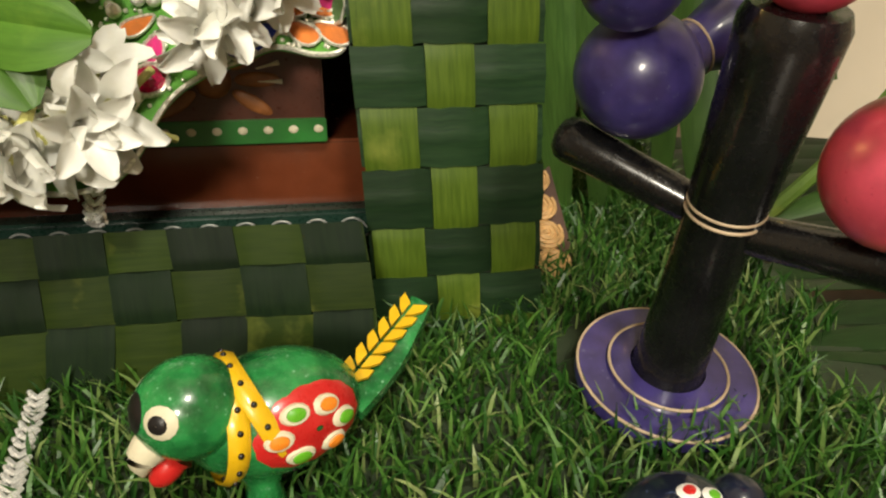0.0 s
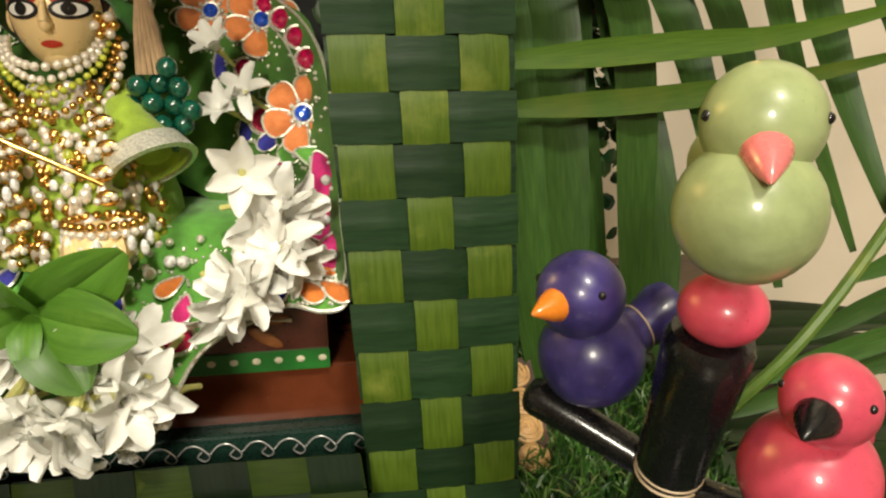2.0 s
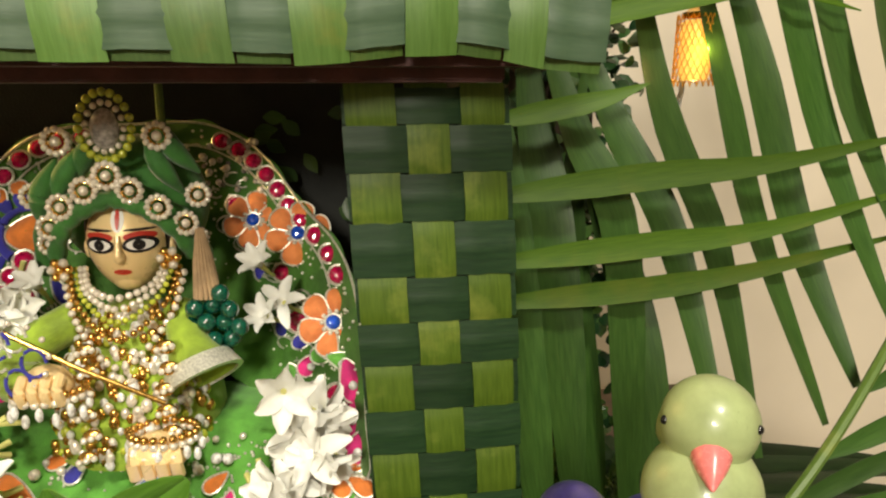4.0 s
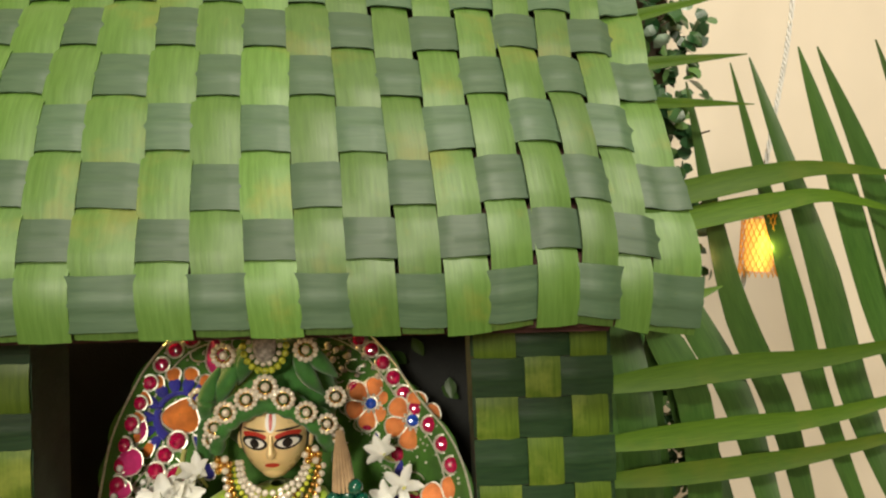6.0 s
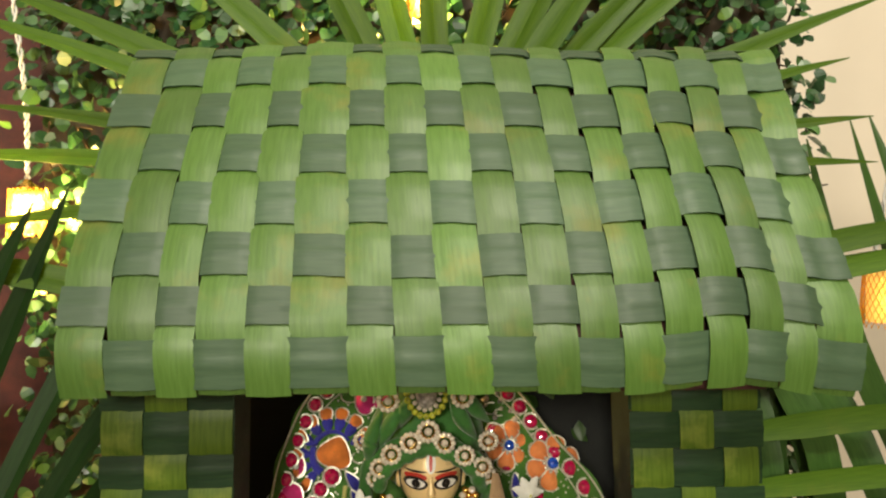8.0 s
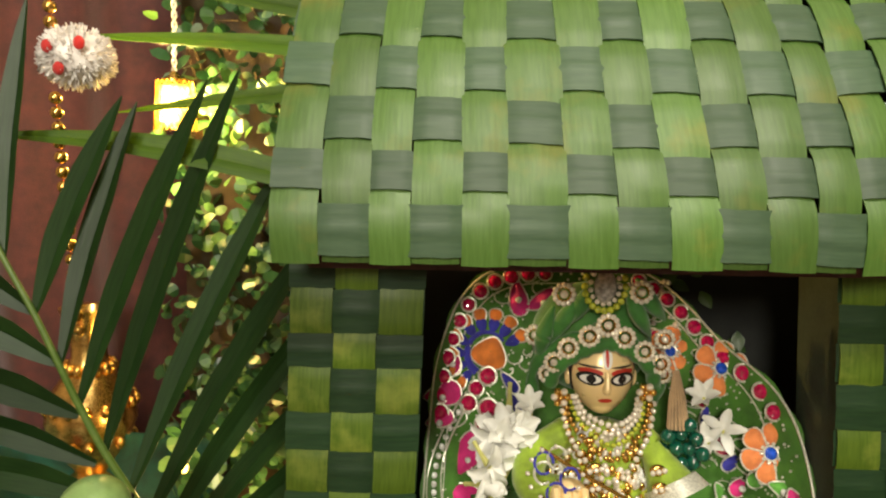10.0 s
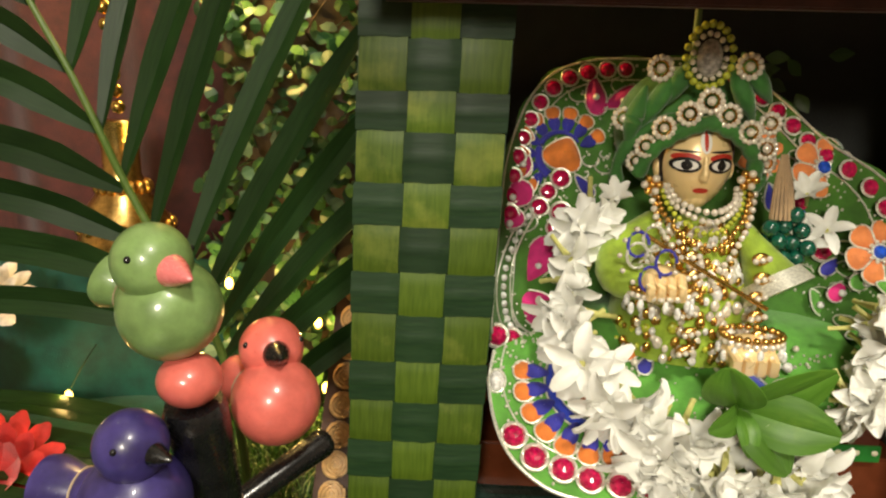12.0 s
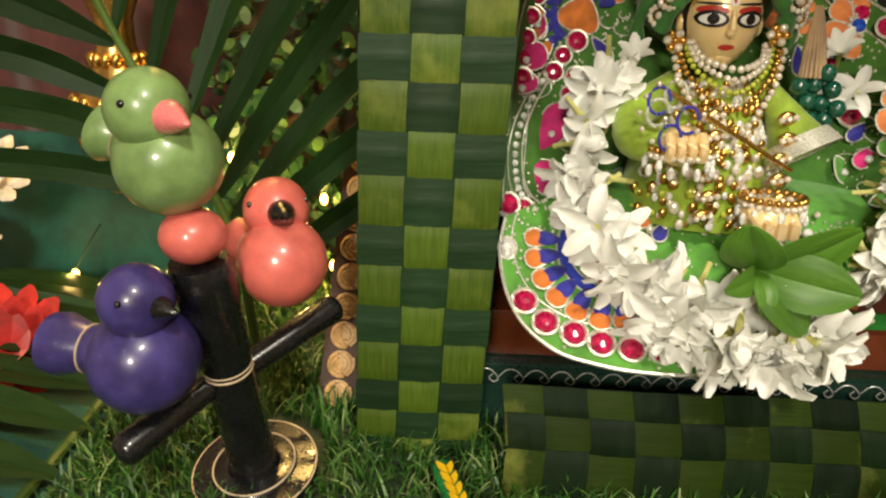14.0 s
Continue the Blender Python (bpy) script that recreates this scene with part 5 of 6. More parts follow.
def turban():
    cap = thing("turban", (-0.110, 0.330, 0.225), "dark green cloth turban with stone brooches and a pearl drop", "turban")
    g = Geo()
    # a dome over the crown and a rolled rim over the brow
    g.ball((-0.1105, 0.345, 0.248), 0.0385, 0.98, 0.70, 0.92, 36, 20)
    part("crown", g, TURBAN, cap)
    rim = [(-0.148, 0.326, 0.216), (-0.149, 0.320, 0.232), (-0.139, 0.315, 0.2475), (-0.122, 0.3115, 0.2560), (-0.109, 0.311, 0.2610), (-0.096, 0.3115, 0.2545), (-0.080, 0.314, 0.2440), (-0.073, 0.320, 0.228), (-0.074, 0.328, 0.212)]
    g = Geo()
    path = spline(rim, 6)
    g.tube(path, [0.0036 + 0.0008 * math.sin(k * 0.9) for k in range(len(path))], 10)
    part("rolled_rim", g, TURBAN, cap)
    band = spline([(-0.1400, 0.314, 0.226), (-0.1350, 0.308, 0.2385), (-0.1270, 0.3035, 0.2465), (-0.1180, 0.3015, 0.2515), (-0.1085, 0.3005, 0.2545), (-0.0990, 0.3015, 0.2515), (-0.0900, 0.3035, 0.2460), (-0.0815, 0.308, 0.2370), (-0.0770, 0.315, 0.225)], 6)
    g = Geo()
    g.tube(band, [0.0042 + 0.0005 * math.sin(k * 1.3) for k in range(len(band))], 10)
    part("brow_band", g, TURBAN, cap)
    for k, (x0, z0, x1, z1) in enumerate(((-0.140, 0.250, -0.120, 0.282), (-0.128, 0.262, -0.112, 0.288), (-0.095, 0.285, -0.080, 0.255), (-0.090, 0.290, -0.072, 0.265), (-0.146, 0.240, -0.138, 0.272))):
        g = Geo()
        g.tube(spline([(x0, 0.318, z0), ((x0 + x1) / 2 - 0.002, 0.313, (z0 + z1) / 2), (x1, 0.319, z1)], 6), [0.001 + 0.0042 * math.sin(math.pi * j / 12) for j in range(13)], 10)
        part("fold", g, TURBAN, cap)
    for x, y, z, r in ((-0.1415, 0.311, 0.2330, 0.0060), (-0.1386, 0.305, 0.2415, 0.0064), (-0.1313, 0.300, 0.2514, 0.0066), (-0.1198, 0.298, 0.2589, 0.0068), (-0.1095, 0.298, 0.2655, 0.0072), (-0.0999, 0.298, 0.2585, 0.0068), (-0.0880, 0.299, 0.2505, 0.0066),
                       (-0.0772, 0.304, 0.2420, 0.0064), (-0.0735, 0.311, 0.2340, 0.0058), (-0.1490, 0.316, 0.2549, 0.0066), (-0.0727, 0.314, 0.2544, 0.0066), (-0.1335, 0.309, 0.2810, 0.0074), (-0.0886, 0.309, 0.2830, 0.0074)):
        rosette(cap, (x, y, z), r)
    for k, r in ((20, 0.0150), (15, 0.0108)):
        for j in range(k):
            a = 2 * math.pi * j / k
            pearl(cap, (-0.1105 + math.cos(a) * r * 0.78, 0.3060, 0.2865 + math.sin(a) * r * (1.12 if math.sin(a) > 0 else 0.95)), 0.0021 if k == 20 else 0.0016, BEAD_LIME if k == 20 else CRYSTAL, "bead")
    g = Geo()
    g.ball((-0.1105, 0.3055, 0.2865), 0.0085, 0.78, 0.5, 1.12)
    part("pearl_drop", g, SMOKE, cap, "grey pearl drop")
    g = Geo()
    for k in range(16):
        a = 2 * math.pi * k / 16
        g.tube([(-0.0700 + 0.001 * math.cos(a), 0.298, 0.240), (-0.0690 + 0.004 * math.cos(a), 0.297 + 0.003 * math.sin(a), 0.225), (-0.0680 + 0.0058 * math.cos(a), 0.296 + 0.004 * math.sin(a), 0.207)], 0.0009, 5)
    part("tassel", g, TASSEL, cap, "fawn thread tassel")


BEAD_LIME = gem_material("lime_bead", (0.42, 0.46, 0.04), 0.25)
turban()


def bead_string(parent, pts, r, mat, name="bead", gap=2.0):
    path = spline(pts, 24)
    last = None
    for p in path:
        if last is None or (p - last).length > r * gap:
            pearl(parent, p, r, mat, name)
            last = p


def jewellery():
    rng = random.Random(63)
    neck = thing("necklace", (-0.107, 0.290, 0.185), "layered necklaces of crystals, gold and lime beads", "necklace")
    for w, drop, r, m in ((0.018, 0.004, 0.0018, CRYSTAL), (0.020, 0.009, 0.0017, CRYSTAL), (0.022, 0.015, 0.0015, BEAD_LIME), (0.025, 0.023, 0.0016, GOLD), (0.028, 0.036, 0.0018, CRYSTAL), (0.026, 0.044, 0.0020, GOLD)):
        bead_string(neck, [(-0.107 - w, 0.306, 0.221), (-0.107 - w * 0.75, 0.296, 0.216 - drop * 0.5), (-0.107, 0.288 - drop * 0.12, 0.2145 - drop), (-0.107 + w * 0.75, 0.296, 0.216 - drop * 0.5), (-0.107 + w, 0.306, 0.221)], r, m)
    for k in range(420):
        z = 0.202 - rng.uniform(0, 0.068)
        r = float(np.interp(z - 0.132, [0, 0.020, 0.040, 0.058, 0.068], [0.042, 0.040, 0.034, 0.026, 0.015]))
        a = rng.uniform(-1.25, 1.15)
        g = Geo()
        g.ball((-0.107 + math.sin(a) * r, 0.318 - math.cos(a) * (r + 0.001), z), rng.uniform(0.0013, 0.0028), 1, 0.7, 1.3, 10, 6)
        part("pendant", g, rng.choice([GOLD, CRYSTAL, GOLD, CRYSTAL, PEARL, BEAD_LIME]), neck)
    for x0 in (-0.084, -0.118):
        hang = thing("hanging_ornament", (x0, 0.272, 0.150), "gold and crystal ornament hanging over the dress", "ornament", "gold dress ornaments")
        for k in range(6):
            p = Vector((x0 + 0.0015 * math.sin(k * 2), 0.276 - 0.0015 * k, 0.190 - 0.0095 * k))
            g = Geo()
            g.ball(p, 0.0038, 1.2, 0.5, 0.9, 12, 8)
            link = part("gold_link", g, GOLD, hang)
            for s in (-1, 0, 1):
                pearl(link, p + Vector((s * 0.0032, -0.0022, 0.0008 * s)), 0.0016, CRYSTAL, "stone")
    for n, c, r in (("wrist_bangle", (-0.133, 0.272, 0.1720), 0.0145), ("ankle_bangle", (-0.086, 0.270, 0.1500), 0.0145)):
        b = thing(n, c, "gold bangle with pearls and small drops", "bangle")
        for row in range(2):
            for k in range(22):
                a = 2 * math.pi * k / 22
                pearl(b, Vector(c) + Vector((math.cos(a) * r, math.sin(a) * r * 0.8, 0.003 * row)), 0.0019, GOLD if row else CRYSTAL, "bead")
        for k in range(9):
            a = radians(180 + 180 * k / 8)
            g = Geo()
            g.ball(Vector(c) + Vector((math.cos(a) * r * 1.1, math.sin(a) * r * 0.9, -0.004 - 0.003 * (k % 2))), 0.0019, 0.9, 0.9, 1.7, 10, 8)
            part("drop_pearl", g, PEARL, b)
    for x, z in ((-0.1345, 0.2220), (-0.0855, 0.2260)):
        er = thing("earring", (x, 0.303, z), "gold earring with a crystal cluster", "earring", "earrings")
        for k in range(7):
            a = 2 * math.pi * k / 6
            pearl(er, (x + (0.0038 * math.cos(a) if k < 6 else 0), 0.3010, z + (0.0038 * math.sin(a) if k < 6 else 0)), 0.0021, CRYSTAL if k % 2 else GOLD, "stone")
    grapes = thing("bead_cluster", (-0.0660, 0.300, 0.190), "cluster of dark green round beads", "beads")
    for k, (dx, dz) in enumerate(((-0.008, 0.010), (0, 0.011), (0.008, 0.009), (-0.011, 0.002), (-0.003, 0.003), (0.005, 0.002), (0.012, 0.0), (-0.008, -0.006), (0.0, -0.006), (0.008, -0.006), (-0.004, -0.012), (0.004, -0.013), (0.004, 0.017))):
        pearl(grapes, (-0.0660 + dx, 0.294 + 0.003 * (k % 2), 0.1925 + dz), 0.0045, EMERALD, "bead")
    flute = thing("flute", (-0.1170, 0.262, 0.188), "thin gold flute with an enamelled peacock end", "flute")
    g = Geo()
    g.tube([(-0.1500, 0.2640, 0.2060), (-0.1180, 0.2620, 0.1875), (-0.0830, 0.2640, 0.1680)], 0.0011, 10)
    part("rod", g, GOLD, flute)
    for k in range(5):
        g = Geo()
        c = Vector((-0.1480 + 0.007 * (k % 3), 0.2620, 0.1985 - 0.0085 * (k // 2) + 0.003 * (k % 2)))
        g.tube([c + Vector((math.cos(a) * 0.0050, 0, math.sin(a) * 0.0062)) for a in (2 * math.pi * j / 14 for j in range(13))], 0.0008, 6)
        part("loop", g, THREAD if k % 2 else NAVY, flute, "enamelled scroll")
    for k in range(12):
        a = 2 * math.pi * k / 12
        pearl(flute, (-0.1420 + math.cos(a) * 0.0145, 0.2610, 0.1930 + math.sin(a) * 0.0150), 0.0013, CRYSTAL, "stone")
    sleeve = thing("sleeve", (-0.070, 0.285, 0.165), "flared lime cloth sleeve with a silver edge", "sleeve")
    a, d = Vector((-0.0830, 0.2980, 0.1960)), Vector((0.42, -0.42, -0.80)).normalized()
    g = Geo()
    g.lathe(a, d, [(0, 0.0060), (0.010, 0.0090), (0.020, 0.0125), (0.030, 0.0165), (0.031, 0.0160), (0.022, 0.0115)], 28)
    part("cloth", g, LIME, sleeve)
    g = Geo()
    g.lathe(a, d, [(0.0225, 0.0140), (0.0226, 0.0158), (0.0316, 0.0192), (0.0320, 0.0165)], 28)
    part("silver_edge", g, THREAD, sleeve, "silver ribbon edge")


jewellery()

# ---- garland of white blossoms ----
def petal_material():
    m, n, l, b = material("white_petal", 0.5)
    co = n.new("ShaderNodeTexCoord")
    s = noise_node(n, l, 180, 3, co.outputs["Object"])
    c = ramp(n, l, s.outputs[0], [(0.3, (0.92, 0.91, 0.84)), (0.6, (0.97, 0.97, 0.93))])
    l.new(c.outputs[0], b.inputs["Base Color"])
    bump(n, l, b, s.outputs[0], 0.15, 0.0005)
    tr = n.new("ShaderNodeBsdfTranslucent")
    l.new(c.outputs[0], tr.inputs[0])
    ms = n.new("ShaderNodeMixShader")
    ms.inputs[0].default_value = 0.2
    l.new(b.outputs[0], ms.inputs[1])
    l.new(tr.outputs[0], ms.inputs[2])
    l.new(ms.outputs[0], n["Material Output"].inputs[0])
    return m


PETAL = petal_material()
FLOWER_TUBE = paint_material("pale_flower_tube", (0.62, 0.60, 0.20), 0.5, 0.25, scale=150)
LEAF_FRESH = leaf_material("fresh_leaf", (0.055, 0.150, 0.012), (0.095, 0.225, 0.024), 0.4, veins=10, blotch=60, yellow=(0.16, 0.30, 0.03))


def blossom_geo(rng, kind):
    """A tuberose-like blossom at the origin opening along +z; kind 0 open, 1 half open, 2 bud."""
    petals, tube = Geo(), Geo()
    n = 6 if kind else rng.choice([5, 6])
    n = 2 if kind == 2 else n
    length = (0.0160, 0.0165, 0.012)[kind]
    for k in range(n):
        a = 2 * math.pi * k / n + rng.uniform(-0.15, 0.15)
        out = (1.12, 0.62, 0.1)[kind] * rng.uniform(0.8, 1.2)
        d, s = Vector((math.cos(a), math.sin(a), 0)), Vector((-math.sin(a), math.cos(a), 0))
        rows, low = [], []
        for j in range(7):
            t = j / 6
            w = 0.0035 * (0.25 + 0.75 * min(1, t / 0.55) ** 0.8) * math.sqrt(max(0, 1 - max(0, (t - 0.5) / 0.52) ** 2)) + 0.0003
            theta = out * (0.35 + 0.85 * t)
            p = d * (math.sin(theta) * length * t + 0.0008) + Vector((0, 0, math.cos(theta) * length * t))
            nn = (d * -math.cos(theta) + Vector((0, 0, math.sin(theta)))).normalized()
            row = []
            for i in range(5):
                u = i / 2 - 1
                row.append(p + s * (u * w) + nn * (0.0016 * u * u))
            rows.append(row)
            low.append([q - nn * 0.0004 for q in row])
        petals.grid(rows)
        petals.grid(low)
    if kind == 2:
        petals.ball((0, 0, 0.005), 0.0036, 1, 1, 2.0, 12, 10)
    bend = Vector((rng.uniform(-0.004, 0.004), rng.uniform(-0.004, 0.004), 0))
    tube.tube(spline([bend + Vector((0, 0, -0.015)), bend * 0.4 + Vector((0, 0, -0.008)), (0, 0, 0.0015)], 4), [0.0012, 0.0011, 0.0011, 0.0011, 0.0012, 0.0014, 0.0016, 0.0018, 0.0022], 7)
    return petals, tube


def garland():
    rng = random.Random(71)
    whole = thing("flower_garland", (-0.106, 0.24, 0.095), "garland of fresh white blossoms laid over the skirt", "garland")
    kinds = []
    for k in range(9):
        p, t = blossom_geo(rng, (0, 0, 1, 1, 0, 1, 2, 0, 1)[k])
        kinds.append((p.mesh("blossom", PETAL), t.mesh("stem", FLOWER_TUBE)))
    base = BASES[whole.name]

    def put(place, aim, size):
        pm, tm = rng.choice(kinds)
        place, aim = Vector(place), Vector(aim).normalized()
        q = aim.to_track_quat("Z", "Y").to_matrix().to_4x4() @ Matrix.Rotation(rng.uniform(0, 6.28), 4, "Z")
        ob = new("blossom", pm)
        ob.parent = whole
        ob.matrix_basis = Matrix.Translation(place - base) @ q @ Matrix.Scale(size, 4)
        st = new("stem", tm)
        st.parent = ob

    # strands: line, how many blossoms, their spread and size
    left = [(-0.1700, 0.318, 0.207), (-0.1720, 0.306, 0.1900), (-0.1737, 0.290, 0.1700), (-0.1740, 0.278, 0.1500), (-0.1620, 0.266, 0.1340), (-0.1520, 0.255, 0.1190), (-0.1400, 0.243, 0.1060)]
    low = [(-0.1400, 0.243, 0.1060), (-0.1320, 0.233, 0.0980), (-0.1120, 0.228, 0.0980), (-0.0950, 0.226, 0.0960), (-0.0800, 0.230, 0.0990), (-0.0680, 0.236, 0.0980)]
    right = [(-0.0440, 0.254, 0.1200), (-0.0380, 0.256, 0.1240), (-0.0300, 0.260, 0.1320), (-0.0220, 0.266, 0.1440), (-0.0220, 0.270, 0.1540), (-0.0330, 0.272, 0.1600)]
    inner = [(-0.1500, 0.2520, 0.1200), (-0.1300, 0.2440, 0.1140), (-0.1120, 0.2380, 0.1080), (-0.0750, 0.2420, 0.1080)]
    for line, count, spread, push in ((left, 29, 0.009, 0.3), (low, 30, 0.009, 0.45), (right, 18, 0.008, 0.2), (inner, 7, 0.008, 0.2)):
        path = spline(line, 10)
        for k in range(count):
            p = on_path(path, k / (count - 1))
            d = Vector((rng.uniform(-1.1, 1.1), -0.95 + rng.uniform(-0.3, 0.3), rng.uniform(-0.9, 0.9)))
            d += (p - Vector((-0.106, 0.28, 0.15))).normalized() * push
            put(p + Vector((rng.uniform(-spread, spread), rng.uniform(-0.008, 0.005), rng.uniform(-spread, spread) * 0.8)), d, rng.uniform(1.0, 1.35))
    # single blossoms: a star on the sleeve, a few tucked in beside the face
    put((-0.0320, 0.262, 0.1715), (0.1, -1, 0.15), 1.25)
    put((-0.0720, 0.238, 0.1110), (0.3, -0.6, 0.7), 1.15)
    for p in ((-0.160, 0.312, 0.204), (-0.150, 0.316, 0.210), (-0.158, 0.308, 0.195), (-0.0450, 0.322, 0.216), (-0.0340, 0.318, 0.197), (-0.0420, 0.318, 0.190)):
        put(p, (rng.uniform(-0.6, 0.6), -0.7, rng.uniform(-0.2, 0.8)), rng.uniform(0.8, 0.95))


garland()


def leaf_sprig():
    rng = random.Random(72)
    sprig = thing("leaf_sprig", (-0.1030, 0.228, 0.125), "sprig of fresh green leaves on the garland", "leaves")
    root = Vector((-0.1030, 0.2320, 0.1300))
    for dx, dz, n, w, dy in ((-0.010, 0.020, 0.032, 0.027, -0.012), (0.028, 0.018, 0.044, 0.026, -0.008), (0.034, -0.004, 0.042, 0.026, -0.014), (0.016, -0.020, 0.034, 0.025, -0.012), (0.002, -0.018, 0.022, 0.011, -0.016), (-0.016, -0.004, 0.024, 0.013, -0.014), (0.030, 0.008, 0.036, 0.016, 0.002)):
        d = Vector((dx, dy, dz)).normalized()
        s = d.cross(Vector((rng.uniform(-0.7, 0.7), -1, rng.uniform(-0.3, 0.9)))).normalized()
        up = s.cross(d).normalized()
        if up.y > 0:
            s, up = -s, -up
        path = [root + d * n * (k / 9) + up * (0.004 * math.sin(math.pi * k / 9)) for k in range(10)]
        widths = [max(0.0012, w * math.sin(math.pi * min(1, 0.05 + 0.93 * k / 9)) ** 0.62) for k in range(10)]
        g = Geo()
        g.ribbon(path, [s] * 10, [up] * 10, widths, 0.0005, 0.0, 0.07, 6)
        part("leaf", g, LEAF_FRESH, sprig)
    g = Geo()
    g.tube([root + Vector((0, 0.002, 0.004)), root + Vector((-0.004, 0.006, -0.012))], 0.0012, 8)
    part("stalk", g, RACHIS, sprig)


leaf_sprig()


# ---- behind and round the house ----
# near-black colour stands in for the deep shade inside the house
INTERIOR_DARK = cloth_material("interior_dark", (0.008, 0.010, 0.008), 700)


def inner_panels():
    # panels added so that the interior stays dark
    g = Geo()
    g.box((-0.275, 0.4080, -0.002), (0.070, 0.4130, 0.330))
    thing("back_panel", (-0.1, 0.4105, -0.002), "black panel added to close and darken the back of the house", "panel", geo=g, mats=INTERIOR_DARK, smooth=False)
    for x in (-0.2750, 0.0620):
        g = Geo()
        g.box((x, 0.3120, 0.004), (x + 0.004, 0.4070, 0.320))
        thing("side_panel", (x, 0.353, 0.004), "black panel added to close and darken a side of the house", "panel", "side panels", geo=g, mats=INTERIOR_DARK, smooth=False)
    # a few leaves that show faintly against the dark back
    rng = random.Random(81)
    ivy = thing("ivy_sprig", (-0.03, 0.392, 0.22), "small dark ivy leaves against the black back", "leaves")
    for k in range(16):
        c = Vector((-0.055 + rng.uniform(-0.02, 0.07), 0.400 + rng.uniform(-0.008, 0.0), 0.25 + rng.uniform(-0.05, 0.045)))
        a = rng.uniform(0, 6.28)
        d, s = Vector((math.cos(a), -0.2, math.sin(a))).normalized(), Vector((-math.sin(a), -0.3, math.cos(a))).normalized()
        g = Geo()
        g.ribbon([c + d * (0.014 * j / 5) for j in range(6)], [s] * 6, [Vector((0, -1, 0))] * 6, [0.001, 0.006, 0.009, 0.008, 0.005, 0.001], 0.0004, 0, 0.08)
        part("leaf", g, FROND, ivy)


inner_panels()


def hedge():
    """A panel of artificial box: backing, twigs and thousands of small round leaves."""
    base = thing("hedge_panel", (-0.13, 0.45, -0.02), "artificial boxwood hedge panel with small round leaves", "hedge", kind="stuff")
    g = Geo()
    g.box((-0.420, 0.478, -0.02), (0.185, 0.492, 0.66))
    part("backing", g, HEDGE_BACK, base, "brown netting", False)
    rng = np.random.default_rng(9)
    n = 9000
    x = rng.uniform(-0.425, 0.215, n)
    z = rng.uniform(0.0, 0.665, n)
    y = 0.482 - 0.060 * rng.uniform(0, 1, n) ** 0.7
    x = np.minimum(x, 0.200 - 0.02 * rng.uniform(0, 1, n))
    hide = (np.abs(x + 0.10) < 0.15) & (z < 0.40) & (rng.uniform(0, 1, n) < 0.9)
    fringe = (x > 0.185) & (np.sin(z * 45) + 0.5 * np.sin(z * 130) < 0.0)
    keep = ~hide & ~fringe
    x, y, z = x[keep], y[keep], z[keep]
    n = len(x)
    r = rng.uniform(0.0042, 0.0080, n)
    nrm = np.stack([rng.normal(0, 0.6, n), -np.abs(rng.normal(0.9, 0.4, n)), rng.normal(0.35, 0.6, n)], 1)
    nrm /= np.linalg.norm(nrm, axis=1)[:, None]
    t = np.cross(nrm, rng.normal(0, 1, (n, 3)))
    t /= np.linalg.norm(t, axis=1)[:, None]
    b = np.cross(nrm, t)
    c = np.stack([x, y, z], 1)
    v = np.zeros((n, 8, 3))
    shape = ((-1.0, 0.0), (-0.45, 0.62), (0.25, 0.72), (0.85, 0.35), (1.0, 0.0), (0.85, -0.35), (0.25, -0.72), (-0.45, -0.62))
    for k, (u, w) in enumerate(shape):
        v[:, k] = c + t * (r * u)[:, None] + b * (r * w)[:, None] + nrm * (r * 0.35 * (abs(w) ** 1.5))[:, None]
    o = np.arange(n)[:, None] * 8
    faces = np.concatenate([o + np.array([[0, 1, 7]]), o + np.array([[3, 4, 5]])]).tolist() + np.concatenate([o + np.array([[1, 2, 6, 7]]), o + np.array([[2, 3, 5, 6]])]).tolist()
    me = bpy.data.meshes.new("leaves")
    me.from_pydata((v.reshape(-1, 3) - np.array(BASES[base.name])).tolist(), [], faces)
    m, nn, l, bs = material("box_leaf", 0.33)
    geo = nn.new("ShaderNodeNewGeometry")
    col = ramp(nn, l, geo.outputs["Random Per Island"], [(0.0, (0.010, 0.045, 0.014)), (0.5, (0.030, 0.095, 0.030)), (0.8, (0.075, 0.17, 0.035)), (0.94, (0.10, 0.19, 0.09)), (1.0, (0.22, 0.30, 0.22))])
    l.new(col.outputs[0], bs.inputs["Base Color"])
    me.materials.append(m)
    ob = new("leaves", me)
    ob.parent = base
    tagged(ob, "small glossy plastic leaves", kind="stuff")
    g = Geo()
    rr = random.Random(10)
    for k in range(120):
        a = Vector((rr.uniform(-0.41, 0.19), 0.476, rr.uniform(0.0, 0.62)))
        g.tube([a, a + Vector((rr.uniform(-0.02, 0.02), -0.02, 0.02)), a + Vector((rr.uniform(-0.03, 0.03), -0.045, rr.uniform(0.01, 0.05)))], [0.0012, 0.0010, 0.0006], 5)
    part("twigs", g, HEDGE_BACK, base, "thin brown twigs")


HEDGE_BACK = paint_material("brown_net", (0.055, 0.035, 0.015), 0.7, 0.5)
hedge()

# ---- fairy lamps: gold mesh lanterns on white cord ----
GLOW = glow_material("warm_bulb", (1.0, 0.55, 0.12), 9.0)
GLOW_SOFT = glow_material("amber_glow_core", (1.0, 0.62, 0.13), 0.75)
WIRE = paint_material("green_wire", (0.02, 0.05, 0.02), 0.5, 0.2)
CORD = paint_material("white_cord", (0.75, 0.74, 0.70), 0.5, 0.1)


